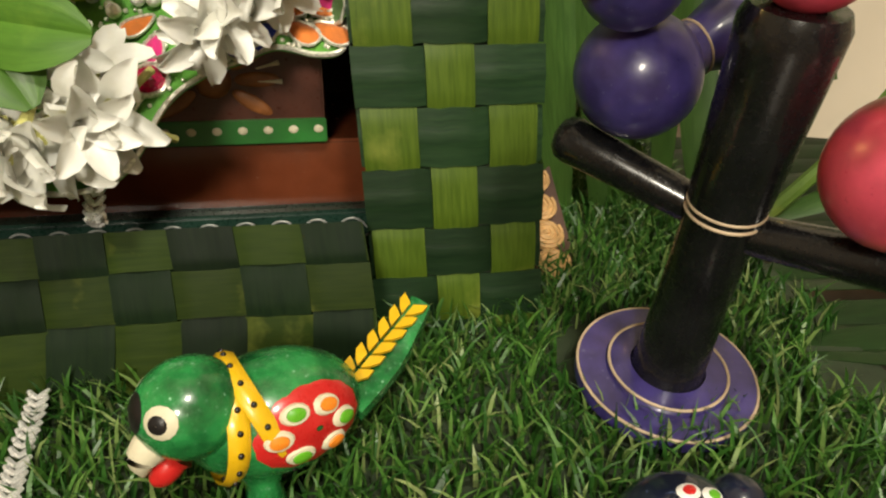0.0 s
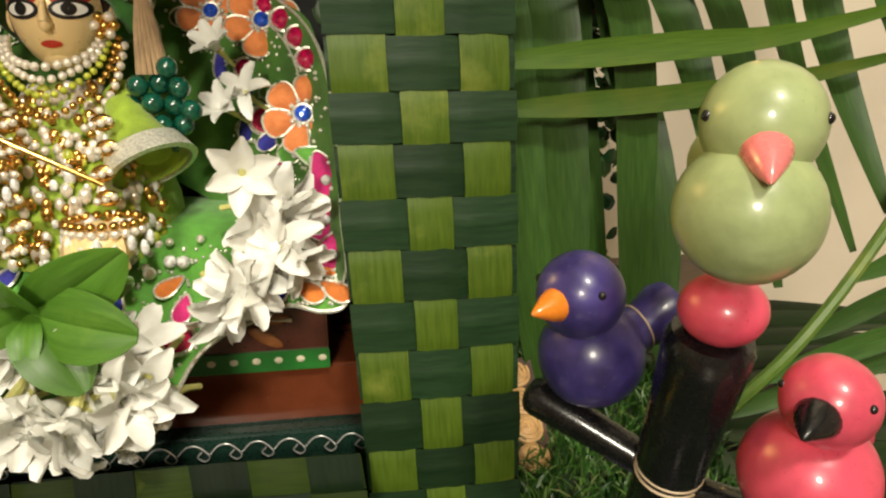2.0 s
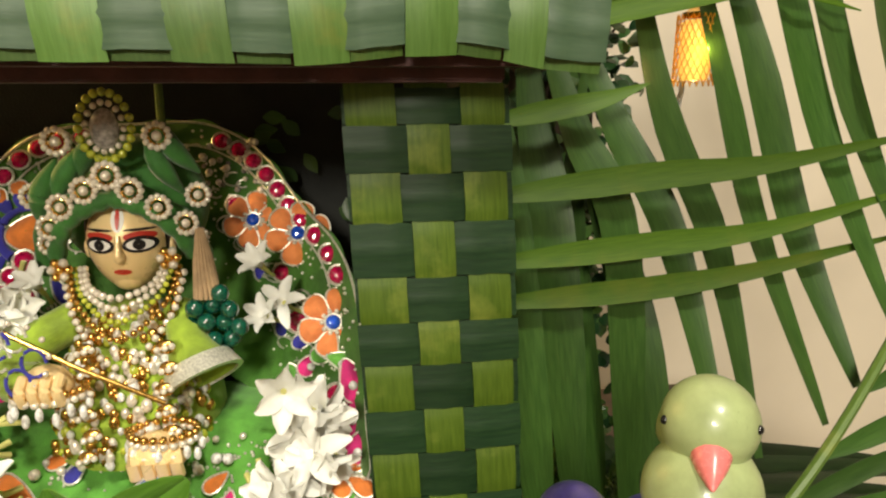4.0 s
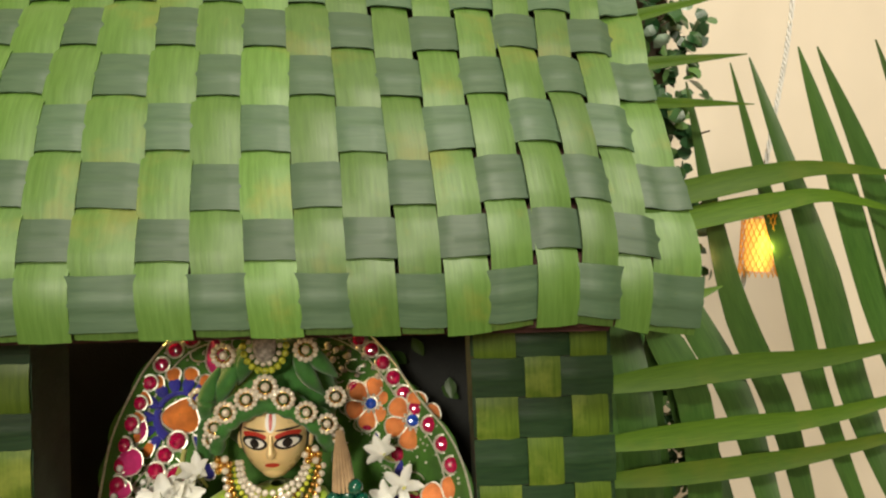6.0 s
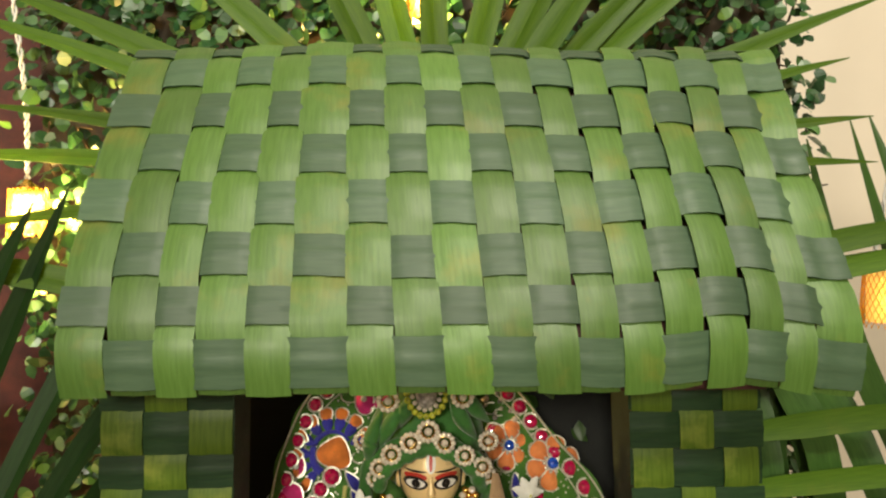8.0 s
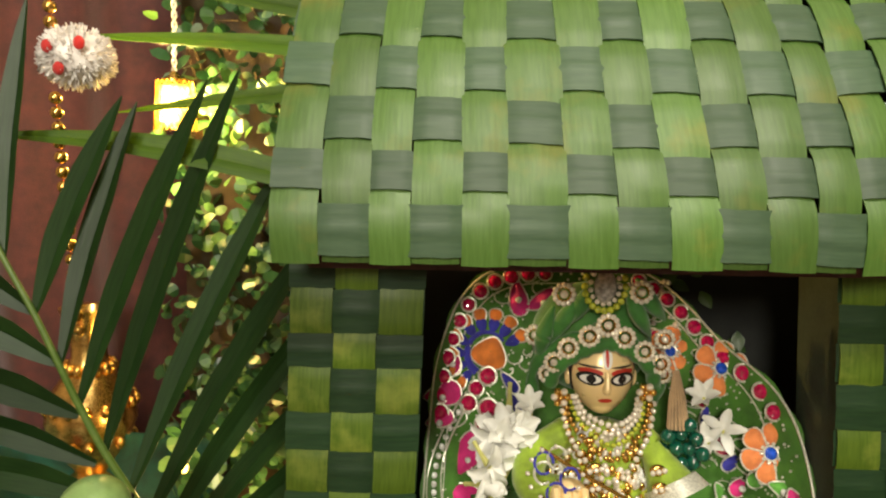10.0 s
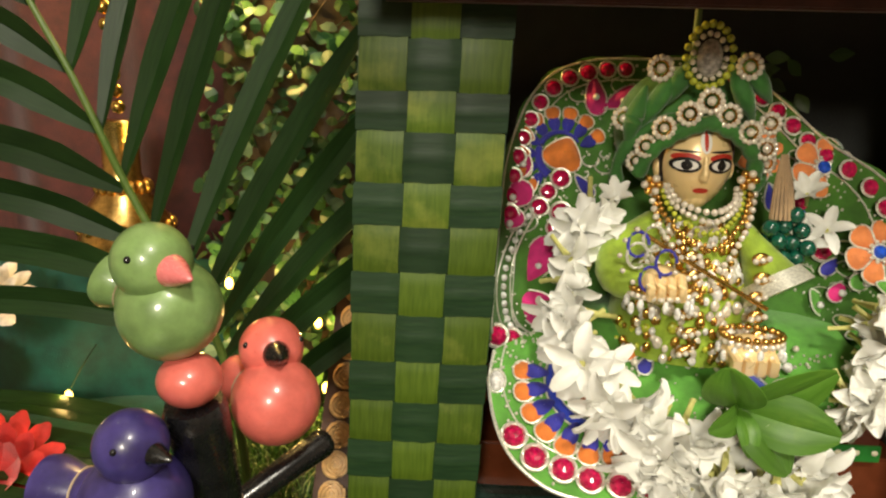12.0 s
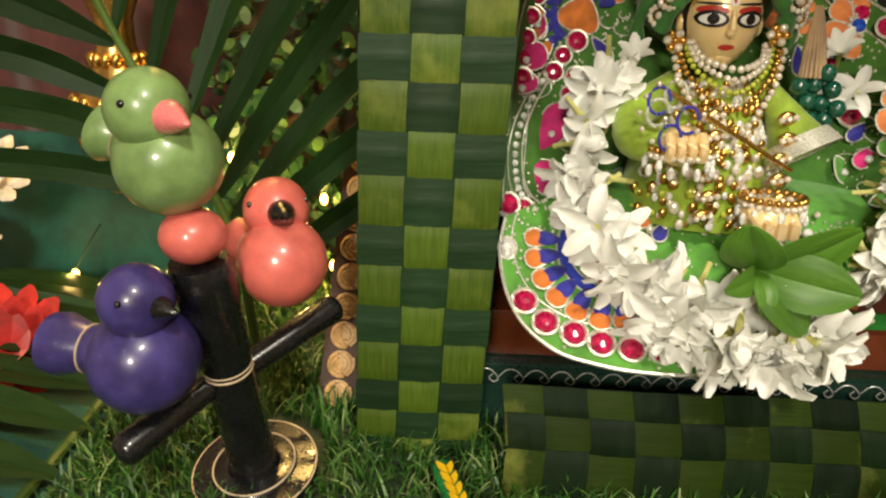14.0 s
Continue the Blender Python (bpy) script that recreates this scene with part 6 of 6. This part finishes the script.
def mesh_material():
    m, n, l, b = material("gold_mesh", 0.3, 0.6)
    b.inputs["Base Color"].default_value = (0.85, 0.55, 0.10, 1)
    tr = n.new("ShaderNodeBsdfTranslucent")
    tr.inputs[0].default_value = (1.0, 0.68, 0.18, 1)
    ms = n.new("ShaderNodeMixShader")
    ms.inputs[0].default_value = 0.6
    l.new(b.outputs[0], ms.inputs[1])
    l.new(tr.outputs[0], ms.inputs[2])
    l.new(ms.outputs[0], n["Material Output"].inputs[0])
    return m


GOLD_MESH = mesh_material()


def fairy_lamp(place, watts, cord_to=None, h=0.030, r=0.0105):
    p = Vector(place)
    lamp = thing("fairy_lamp", tuple(p - Vector((0, 0, h / 2))), "small lit lantern of gold mesh with a warm bulb", "lamp", "fairy lamps")
    g = Geo()
    # crossing wires of the mesh round the bulb
    for s in (-1, 1):
        for k in range(20):
            a0 = 2 * math.pi * k / 20
            g.tube([p + Vector((math.cos(a0 + s * t * 1.6) * r * (0.86 + 0.14 * t), math.sin(a0 + s * t * 1.6) * r * (0.86 + 0.14 * t), h * (0.5 - t))) for t in (j / 8 for j in range(9))], 0.00035, 4, False)
    part("mesh_shade", g, GOLD_MESH, lamp, "gold wire mesh shade")
    g = Geo()
    g.lathe(p + Vector((0, 0, h / 2)), (0, 0, 1), [(-0.001, 0.0092), (0.001, 0.0092), (0.004, 0.004), (0.007, 0.002), (0.007, 0)], 18)
    part("cap", g, GOLD, lamp)
    g = Geo()
    g.ball(p - Vector((0, 0, h * 0.30)), r * 0.34, 1, 1, 1.3, 14, 10)
    part("bulb", g, GLOW, lamp, "glowing warm bulb")
    # added core that emits by itself, for the glow of the whole mesh
    g = Geo()
    g.lathe(p - Vector((0, 0, h * 0.42)), (0, 0, 1), [(0, 0), (0, r * 0.62), (h * 0.1, r * 0.72), (h * 0.8, r * 0.70), (h * 0.84, r * 0.55), (h * 0.84, 0)], 16)
    part("glow_core", g, GLOW_SOFT, lamp, "added amber core that glows for the lit mesh")
    bulb("fairy_light", tuple(p + Vector((0.0, -0.018, 0.0))), watts)
    if cord_to:
        g = Geo()
        path = spline([p + Vector((0, 0, h / 2 + 0.006)), p.lerp(Vector(cord_to), 0.5) + Vector((0.004, 0, 0)), cord_to], 24)
        for s in (0, math.pi):
            g.tube([q + Vector((math.cos(k * 1.1 + s) * 0.0013, math.sin(k * 1.1 + s) * 0.0013, 0)) for k, q in enumerate(path)], 0.0010, 5)
        part("cord", g, CORD, lamp, "twisted white cord")
    return lamp



def tiny_light(place, watts):
    """One small bulb of the light string, on its short wire."""
    p = Vector(place)
    ob = thing("string_light", tuple(p), "tiny warm bulb of a light string among the leaves", "light", "tiny string lights")
    g = Geo()
    g.ball(p, 0.0028, 1, 1, 1.5, 12, 8)
    part("bulb", g, GLOW, ob, "glowing warm bulb")
    g = Geo()
    g.tube(spline([p + Vector((0, 0.001, 0.003)), p + Vector((0.004, 0.02, 0.02)), p + Vector((0.0, 0.06, 0.03))], 6), 0.0007, 5)
    part("wire", g, WIRE, ob)
    bulb("string_light_glow", tuple(p + Vector((0, -0.008, 0.004))), watts)


fairy_lamp((0.2235, 0.3990, 0.3310), 0.05, None, 0.044, 0.0135)
fairy_lamp((-0.1105, 0.4300, 0.5538), 2.6, None, 0.036, 0.0150)
fairy_lamp((-0.4050, 0.4250, 0.3950), 3.2, (-0.412, 0.425, 0.56), 0.036, 0.0150)
for place, watts in (((-0.3861, 0.4300, 0.4001), 0.5), ((-0.3789, 0.4400, 0.3853), 0.4), ((-0.4038, 0.4400, 0.3361), 0.3), ((-0.3950, 0.4000, 0.1300), 0.30), ((-0.3350, 0.4100, 0.1000), 0.25), ((-0.3300, 0.4100, 0.0500), 0.15), ((-0.5300, 0.4200, 0.0300), 0.05), ((0.1200, 0.4200, 0.0900), 0.05)):
    tiny_light(place, watts)


def cord_drop(pts):
    ob = thing("lamp_cord", pts[-1], "twisted clear and white lamp cord hanging against the wall", "cord")
    g = Geo()
    path = spline(pts, 40)
    for s in (0, 2.1, 4.2):
        g.tube([q + Vector((math.cos(k * 0.9 + s) * 0.0013, math.sin(k * 0.9 + s) * 0.0013, 0)) for k, q in enumerate(path)], 0.0009, 5)
    part("strand", g, CORD, ob)


cord_drop([(0.285, 0.455, 0.640), (0.272, 0.450, 0.500), (0.258, 0.446, 0.420), (0.225, 0.435, 0.260)])

# ---- hanging string with a felted ball ----
WOOL = cloth_material("white_wool", (0.80, 0.76, 0.72), 500, 0.95)
RED_CLOTH = cloth_material("red_cloth", (0.55, 0.015, 0.01), 500)


def pom_string():
    rng = random.Random(91)
    s = thing("ball_string", (-0.424, 0.31, 0.250), "hanging string of gold beads with a white woollen ball", "hanging string")
    for k in range(30):
        z = 0.500 - 0.0085 * k
        if 0.394 < z < 0.430:
            continue
        pearl(s, (-0.4220 - 0.008 * math.sin((z - 0.28) * 9), 0.31, z), 0.0038, GOLD, "gold_bead")
    g = Geo()
    c = Vector((-0.4150, 0.31, 0.4120))
    g.ball(c, 0.0165, 1.15, 1, 0.95, 20, 14)
    for k in range(900):
        d = Vector((rng.gauss(0, 1), rng.gauss(0, 1), rng.gauss(0, 1))).normalized()
        p = c + Vector((d.x * 1.15, d.y, d.z * 0.95)) * 0.0160
        g.tube([p, p + d * 0.0035 + Vector((rng.uniform(-1, 1), rng.uniform(-1, 1), rng.uniform(-1, 1))) * 0.0012], [0.0006, 0.0004], 3, False)
    part("wool_ball", g, WOOL, s, "white woollen ball")
    for a, z in ((-0.008, 0.004), (0.010, 0.006), (-0.002, -0.008)):
        g = Geo()
        g.ball(c + Vector((a, -0.0165, z)), 0.0032, 1, 0.7, 1.2)
        part("red_dot", g, RED_CLOTH, s)


pom_string()

# ---- cloths and paper flowers on the dim side ----
def drape(name, label, x0, x1, y, z0, z1, mat, folds, depth, category="cloth"):
    g = Geo()
    rows = []
    for j in range(9):
        t = j / 8
        rows.append([Vector((x0 + (x1 - x0) * u, y + depth * math.sin(u * folds + 0.6 * math.sin(t * 3)) * (0.4 + 0.6 * t), z1 + (z0 - z1) * t)) for u in (k / 70 for k in range(71))])
    g.grid(rows)
    g.grid([[p + Vector((0, 0.004, 0)) for p in r] for r in rows])
    return thing(name, ((x0 + x1) / 2, y, z0), label, category, geo=g, mats=mat)


drape("maroon_curtain", "hanging maroon cloth with soft folds behind the fronds", -1.10, -0.43, 0.56, -0.03, 0.75, CURTAIN, 40, 0.016)
drape("teal_cloth", "teal satin cloth draped behind the palm frond", -0.86, -0.395, 0.46, -0.05, 0.130, TEAL, 17, 0.010)
g = Geo()
g.box((-0.98, 0.02, -0.0215), (-0.436, 0.52, -0.016), 0.002)
thing("teal_mat", (-0.70, 0.30, -0.0215), "teal satin cloth lying on the table", "cloth", geo=g, mats=TEAL, tip=False)


def paper_flower(place, r, mat, label, facing):
    f = thing("paper_flower", place, label, "paper flower")
    c, d = Vector(place), Vector(facing).normalized()
    s = d.orthogonal().normalized()
    q = d.cross(s)
    for ring, (n, rr, lift) in enumerate(((14, 1.0, 0.15), (11, 0.72, 0.40), (8, 0.45, 0.7))):
        for k in range(n):
            a = 2 * math.pi * (k + 0.5 * ring) / n
            o = s * math.cos(a) + q * math.sin(a)
            side = d.cross(o)
            path = [c + o * (r * rr * t) + d * (r * lift * t * t) for t in (0.1, 0.35, 0.6, 0.85, 1.0)]
            g = Geo()
            g.ribbon(path, [side] * 5, [d] * 5, [r * 0.10, r * 0.26, r * 0.34, r * 0.30, r * 0.08], 0.0006, 0.15)
            part("petal", g, mat, f)


paper_flower((-0.572, 0.395, 0.112), 0.036, WOOL, "white paper flower lying on teal cloth", (0.2, -0.6, 0.8))
paper_flower((-0.598, 0.400, 0.058), 0.026, WOOL, "white paper flower lying on teal cloth", (0.2, -0.6, 0.8))
paper_flower((-0.5285, 0.3300, 0.0158), 0.042, RED_CLOTH, "red paper flower beside the toy tree", (0.3, -0.7, 0.6))


def brass_vase():
    v = thing("brass_vase", (-0.500, 0.47, 0.120), "embossed gold vase behind the palm frond", "vase")
    g = Geo()
    g.lathe((-0.500, 0.47, 0.085), (0, 0, 1), [(0, 0), (0, 0.018), (0.006, 0.022), (0.012, 0.014), (0.030, 0.026), (0.055, 0.036), (0.075, 0.034), (0.095, 0.020), (0.110, 0.014), (0.130, 0.014), (0.145, 0.020), (0.150, 0.022), (0.149, 0.017), (0.120, 0.010)], 36)
    part("body", g, GOLD_BUMP, v)
    for z in (0.125, 0.155, 0.185):
        for k in range(16):
            a = 2 * math.pi * k / 16
            r = {0.125: 0.0315, 0.155: 0.0345, 0.185: 0.0185}[z]
            g = Geo()
            g.ball((-0.500 + math.cos(a) * r, 0.47 + math.sin(a) * r, z), 0.0042, 1, 1, 1.4, 10, 6)
            part("boss", g, GOLD, v)


GOLD_BUMP = paint_material("embossed_gold", (0.80, 0.50, 0.16), 0.25, 0.35, metal=1.0, scale=220)
brass_vase()
g = Geo()
g.box((-0.62, 0.475, -0.02), (-0.43, 0.57, 0.085), 0.004)
thing("vase_stand", (-0.52, 0.52, -0.02), "maroon covered block under the vase", "stand", geo=g, mats=CURTAIN)

# ---- wooden edging with straw coils ----
STRAW = paint_material("straw_coil", (0.62, 0.38, 0.16), 0.45, 0.3, scale=300)
BARK = paint_material("dark_bark", (0.075, 0.035, 0.022), 0.6, 0.4)


def coil_board(x, dx, count, label, back=0.0062, rise=0.0162):
    board = thing("coil_board", (x, 0.289, 0.0), label, "wooden edging", "coil edgings beside the posts")
    up = Vector((dx, back, rise))
    g = Geo()
    a, d = Vector((x, 0.2905, 0.004)), up.normalized()
    side = Vector((1, 0, 0))
    out = side.cross(d) if side.cross(d).y < 0 else d.cross(side)
    path = [a + d * (k * up.length * (count + 0.4) / 6) for k in range(7)]
    g.ribbon(path, [side] * 7, [out] * 7, [0.023] * 7, 0.008)
    part("board", g, BARK, board, "dark bark board", False)
    for k in range(count):
        c = a + up * (k + 0.75) + out * 0.0022
        g = Geo()
        pts = []
        for j in range(52):
            b = j * 0.38
            r = 0.0010 + 0.0072 * j / 51
            pts.append(c + side * (math.cos(b) * r) + d * (math.sin(b) * r))
        g.tube(pts, 0.0011, 5)
        g.lathe(c - out * 0.002, out, [(0, 0.0080), (0.0016, 0.0080), (0.0020, 0.0070), (0.0020, 0.0001)], 18)
        part("coil", g, STRAW, board, "spiral straw coil")


coil_board(0.0975, -0.0006, 4, "bark edging strip with straw coils beside the post", 0.0120, 0.0100)
coil_board(-0.3065, 0.0012, 9, "bark edging strip with golden straw coils beside the post")
coil_board(-0.2165, 0.0006, 1, "short bark edging piece with one straw coil")
coil_board(0.0100, 0.0002, 1, "short bark edging piece with one straw coil")

# ---- painted toy birds on the turf ----
TOY_GREEN = paint_material("mottled_green", (0.015, 0.20, 0.045), 0.25, 0.9, worn=(0.30, 0.58, 0.38), scale=70, coat=0.5)
TOY_YELLOW = paint_material("yellow_paint", (0.80, 0.48, 0.01), 0.3, 0.15, coat=0.4)
TOY_RED = paint_material("scarlet_paint", (0.58, 0.02, 0.018), 0.28, 0.15, coat=0.4)
TOY_ORANGE = paint_material("orange_paint", (0.85, 0.25, 0.02), 0.3, 0.15)
TOY_LEAF = paint_material("leaf_green_paint", (0.12, 0.42, 0.02), 0.3, 0.15)
TOY_NAVY = paint_material("navy_toy_paint", (0.008, 0.012, 0.030), 0.2, 0.4, worn=(0.06, 0.09, 0.2), coat=0.6)


def on_ball(c, r, turn, scale, d):
    d = Vector(d).normalized()
    return c + turn @ Vector((d.x * r * scale[0], d.y * r * scale[1], d.z * r * scale[2]))


def decal(parent, c, r, turn, scale, d, size, mat, name, out=1.0, long=1.0, spin=0.0):
    """A small raised spot of paint that follows a rounded body."""
    d = Vector(d).normalized()
    s = d.orthogonal().normalized()
    q = d.cross(s)
    s, q = s * math.cos(spin) + q * math.sin(spin), q * math.cos(spin) - s * math.sin(spin)
    g = Geo()
    rows = []
    for k, lift in ((1.0, 0.0), (0.8, 0.02), (0.4, 0.024), (0.05, 0.025)):
        rows.append([on_ball(c, r * (1.0 + lift * out + 0.004 * out), turn, scale, d + (s * math.cos(a) * long + q * math.sin(a)) * size * k) for a in (2 * math.pi * j / 14 for j in range(14))])
    g.grid(rows, True)
    return part(name, g, mat, parent)


def toy_parrot(at, yaw, label):
    turn = Matrix.Rotation(radians(yaw), 3, "Z")
    at = Vector(at)
    p = thing("toy_parrot", tuple(at), label, "toy bird", "painted toy birds")

    def w(x, y, z):
        return at + turn @ Vector((x, y, z))

    body, bs = w(0.006, 0, 0.020), (1.28, 0.92, 0.86)
    head, hs = w(-0.0165, -0.002, 0.0300), (1.0, 0.95, 0.92)
    g = Geo()
    g.ball(body, 0.0205, *bs, 32, 20, turn)
    bd = part("body", g, TOY_GREEN, p)
    g = Geo()
    g.ball(head, 0.0150, *hs, 28, 18, turn)
    hd = part("head", g, TOY_GREEN, p)
    # hooked beak in cream and red
    g = Geo()
    g.tube(spline([w(-0.025, -0.003, 0.0250), w(-0.0300, -0.0035, 0.0200), w(-0.0310, -0.004, 0.0145)], 5), [0.0060, 0.0054, 0.0054, 0.0052, 0.0049, 0.0045, 0.0040, 0.0033, 0.0025, 0.0016, 0.0006], 12)
    part("upper_beak", g, CREAM, hd, "cream hooked beak")
    g = Geo()
    g.tube(spline([w(-0.0220, -0.003, 0.0170), w(-0.0265, -0.0035, 0.0130), w(-0.0295, -0.004, 0.0115)], 5), [0.0050, 0.0042, 0.0042, 0.0042, 0.0040, 0.0038, 0.0034, 0.003, 0.0025, 0.002, 0.001], 12)
    part("lower_beak", g, TOY_RED, hd, "red lower beak")
    decal(hd, head, 0.0150, turn, hs, (-0.95, -0.05, 0.25), 0.42, FACE_BLACK, "brow_patch")
    for s in (-1, 1):
        decal(hd, head, 0.0150, turn, hs, (-0.62, s * 0.72, 0.30), 0.34, CREAM, "eye_ring")
        decal(hd, head, 0.0150, turn, hs, (-0.66, s * 0.72, 0.28), 0.20, FACE_BLACK if s < 0 else TOY_ORANGE, "eye", 2.0)
    # yellow collar and wing band with dots
    for cx, tilt, r0 in ((-0.0085, 0.12, 0.0186), (0.0015, -0.35, 0.0200)):
        g = Geo()
        rows = []
        for k, wd in ((0, -0.0030), (1, -0.0012), (2, 0.0012), (3, 0.0030)):
            rr = r0 + (0.0006 if k in (1, 2) else -0.0006)
            rows.append([w(cx + wd + tilt * math.sin(a) * rr, math.cos(a) * rr * 0.94, 0.0215 + math.sin(a) * rr * 0.90) for a in (2 * math.pi * j / 36 for j in range(36))])
        g.grid(rows, True)
        band = part("yellow_band", g, TOY_YELLOW, bd, "yellow band with black dots")
        for j in range(18):
            a = 2 * math.pi * j / 18
            g = Geo()
            g.ball(w(cx + tilt * math.sin(a) * r0, math.cos(a) * (r0 + 0.0006) * 0.94, 0.0215 + math.sin(a) * (r0 + 0.0006) * 0.90), 0.0009, 1, 1, 1, 8, 6)
            part("dot", g, FACE_BLACK, p)
    for s in (-1, 1):
        decal(bd, body, 0.0205, turn, bs, (0.24, s * 0.9, 0.14), 0.80, TOY_RED, "wing", 1.3, 1.10)
        for k in range(6):
            a = 2 * math.pi * k / 6
            d = Vector((0.24 + 0.40 * math.cos(a), s * 0.95, 0.14 + 0.40 * math.sin(a)))
            decal(bd, body, 0.0205, turn, bs, d, 0.175, CREAM, "petal", 2.6)
            decal(bd, body, 0.0205, turn, bs, d, 0.115, TOY_ORANGE if k % 2 else TOY_LEAF, "petal_heart", 4.0)
    # tail: flat tapered blade with yellow bars
    path = [w(0.026, 0.0, 0.017), w(0.036, 0.004, 0.019), w(0.046, 0.008, 0.022), w(0.056, 0.013, 0.028), w(0.064, 0.017, 0.033)]
    g = Geo()
    fwd = (path[-1] - path[0]).normalized()
    up = (turn @ Vector((-0.5, -0.55, 0.67))).normalized()
    side = fwd.cross(up).normalized()
    up = side.cross(fwd).normalized()
    g.ribbon(spline(path, 4), [side] * 17, [up] * 17, [0.017 - 0.0006 * k for k in range(17)], 0.005, 0.12)
    tail = part("tail", g, TOY_GREEN, p)
    for k in range(6):
        c = path[0].lerp(path[-1], 0.18 + 0.135 * k) + up * 0.0022
        for s in (-1, 1):
            g = Geo()
            g.ribbon([c + side * (s * 0.0006 - 0.001), c + side * (s * 0.0026 - 0.001) + fwd * 0.0015, c + side * (s * 0.0046 - 0.001) + fwd * 0.0035], [fwd] * 3, [up] * 3, [0.0050, 0.0048, 0.0030], 0.0012)
            part("tail_bar", g, TOY_YELLOW, tail, "yellow painted bar")
    g = Geo()
    g.tube([w(0.000, -0.004, 0.006), w(0.000, -0.004, 0.000), w(0.000, -0.004, -0.008)], [0.007, 0.005, 0.006], 12)
    part("foot", g, TOY_GREEN, p)
    p.matrix_basis = p.matrix_basis @ Matrix.Scale(0.96, 4)
    return p


toy_parrot((-0.0265, 0.1710, 0.0100), 22, "painted green wooden parrot with red wing on turf")
toy_parrot((-0.2215, 0.1630, -0.0060), 92, "painted green wooden parrot with yellow-barred tail on turf")


def navy_bird():
    c = Vector((0.0860, 0.1450, 0.0005))
    b = thing("toy_bird", (c.x, c.y, -0.012), "dark navy wooden bird painted with white-edged petals", "toy bird", "painted toy birds")
    turn, sc = Matrix.Rotation(radians(15), 3, "Z"), (1.25, 0.95, 0.85)
    g = Geo()
    g.ball(c, 0.0150, *sc, 28, 18, turn)
    bd = part("body", g, TOY_NAVY, b)
    for k in range(5):
        a = 2 * math.pi * k / 5 + 0.3
        d = Vector((0.05 + 0.36 * math.cos(a), -0.45 + 0.28 * math.sin(a), 0.82))
        decal(bd, c, 0.0150, turn, sc, d, 0.20, FACE_WHITE, "petal", 2.0)
        decal(bd, c, 0.0150, turn, sc, d, 0.12, TOY_RED if k % 2 else TOY_LEAF, "petal_heart", 3.2)
    g = Geo()
    g.ball(c + Vector((0.020, 0.002, 0.002)), 0.0085)
    part("head", g, TOY_NAVY, b)


navy_bird()


def chain(pts, label):
    ch = thing("silver_chain", pts[-1], label, "chain", "silver chains")
    path = spline(pts, 14)
    acc, last = 0.0, None
    for k, p in enumerate(path):
        if last is not None and (p - last).length < 0.0034:
            continue
        d = (path[min(k + 1, len(path) - 1)] - path[max(k - 1, 0)]).normalized()
        s = d.cross(Vector((0.2, -0.8, 0.5))).normalized()
        for e in (-1, 1):
            g = Geo()
            g.tube([p + s * e * 0.0030 - d * 0.0022, p + s * e * 0.0014 + d * 0.0008, p - s * e * 0.0004 + d * 0.0024], [0.0008, 0.0012, 0.0008], 6)
            part("link", g, SILVER_CHAIN, ch)
        last = p


SILVER_CHAIN = paint_material("bright_silver", (0.88, 0.88, 0.86), 0.25, 0.2, metal=0.35, coat=0.5)
chain([(-0.1025, 0.2215, 0.0105), (-0.1010, 0.2130, 0.0095), (-0.099, 0.197, 0.008), (-0.0950, 0.1740, 0.007), (-0.092, 0.150, 0.004)], "braided silver chain lying on the turf")
chain([(-0.0740, 0.2360, 0.0850), (-0.0780, 0.2380, 0.0760), (-0.0810, 0.2420, 0.0660), (-0.083, 0.249, 0.0600)], "braided silver chain hanging from the garland")

# ---- blades lying on the table beyond the turf ----
def lying_blades():
    rng = random.Random(95)
    stalk = [(0.330, 0.100, -0.030), (0.300, 0.240, -0.014), (0.280, 0.360, 0.0)]
    leaves = []
    for k in range(11):
        y = 0.12 + 0.030 * k
        leaves.append((Vector((0.16 + 0.1 * (y - 0.12), y + 0.05, ground_z(y) - 0.003 + 0.004 * (k % 3))), Vector((0.47, y + rng.uniform(-0.02, 0.02), ground_z(y) + 0.012 * rng.uniform(-0.3, 1))), rng.uniform(0.026, 0.034), 0.004, (0, 0, 0.006)))
    rr = random.Random(96)
    ob = thing("palm_frond", stalk[0], "dark palm blades lying on the table beside the turf", "palm frond", "palm fronds round the house")
    g = Geo()
    g.tube(spline(stalk, 6), 0.003, 8)
    part("stalk", g, RACHIS, ob)
    for root, end, w, sag, bow in leaves:
        g = Geo()
        frond_blade(g, root, end, w, sag, rr, (rr.uniform(-0.2, 0.2), -0.2, 1), bow)
        part("leaflet", g, FROND_SHADED, ob)
    stalk = [(-0.470, 0.120, -0.022), (-0.455, 0.240, -0.006), (-0.450, 0.360, 0.008)]
    ob = thing("palm_frond", stalk[0], "dark palm blades lying on teal cloth beside the turf", "palm frond", "palm fronds round the house")
    g = Geo()
    g.tube(spline(stalk, 6), 0.003, 8)
    part("stalk", g, RACHIS, ob)
    for k in range(9):
        y = 0.13 + 0.032 * k
        g = Geo()
        frond_blade(g, (-0.440, y, ground_z(y) + 0.002 + 0.003 * (k % 3)), (-0.700, y + 0.05 + rr.uniform(-0.02, 0.02), ground_z(y) + 0.006), rr.uniform(0.020, 0.026), 0.004, rr, (rr.uniform(-0.2, 0.2), -0.2, 1), (0, 0, 0.008))
        part("leaflet", g, FROND_SHADED, ob)


lying_blades()
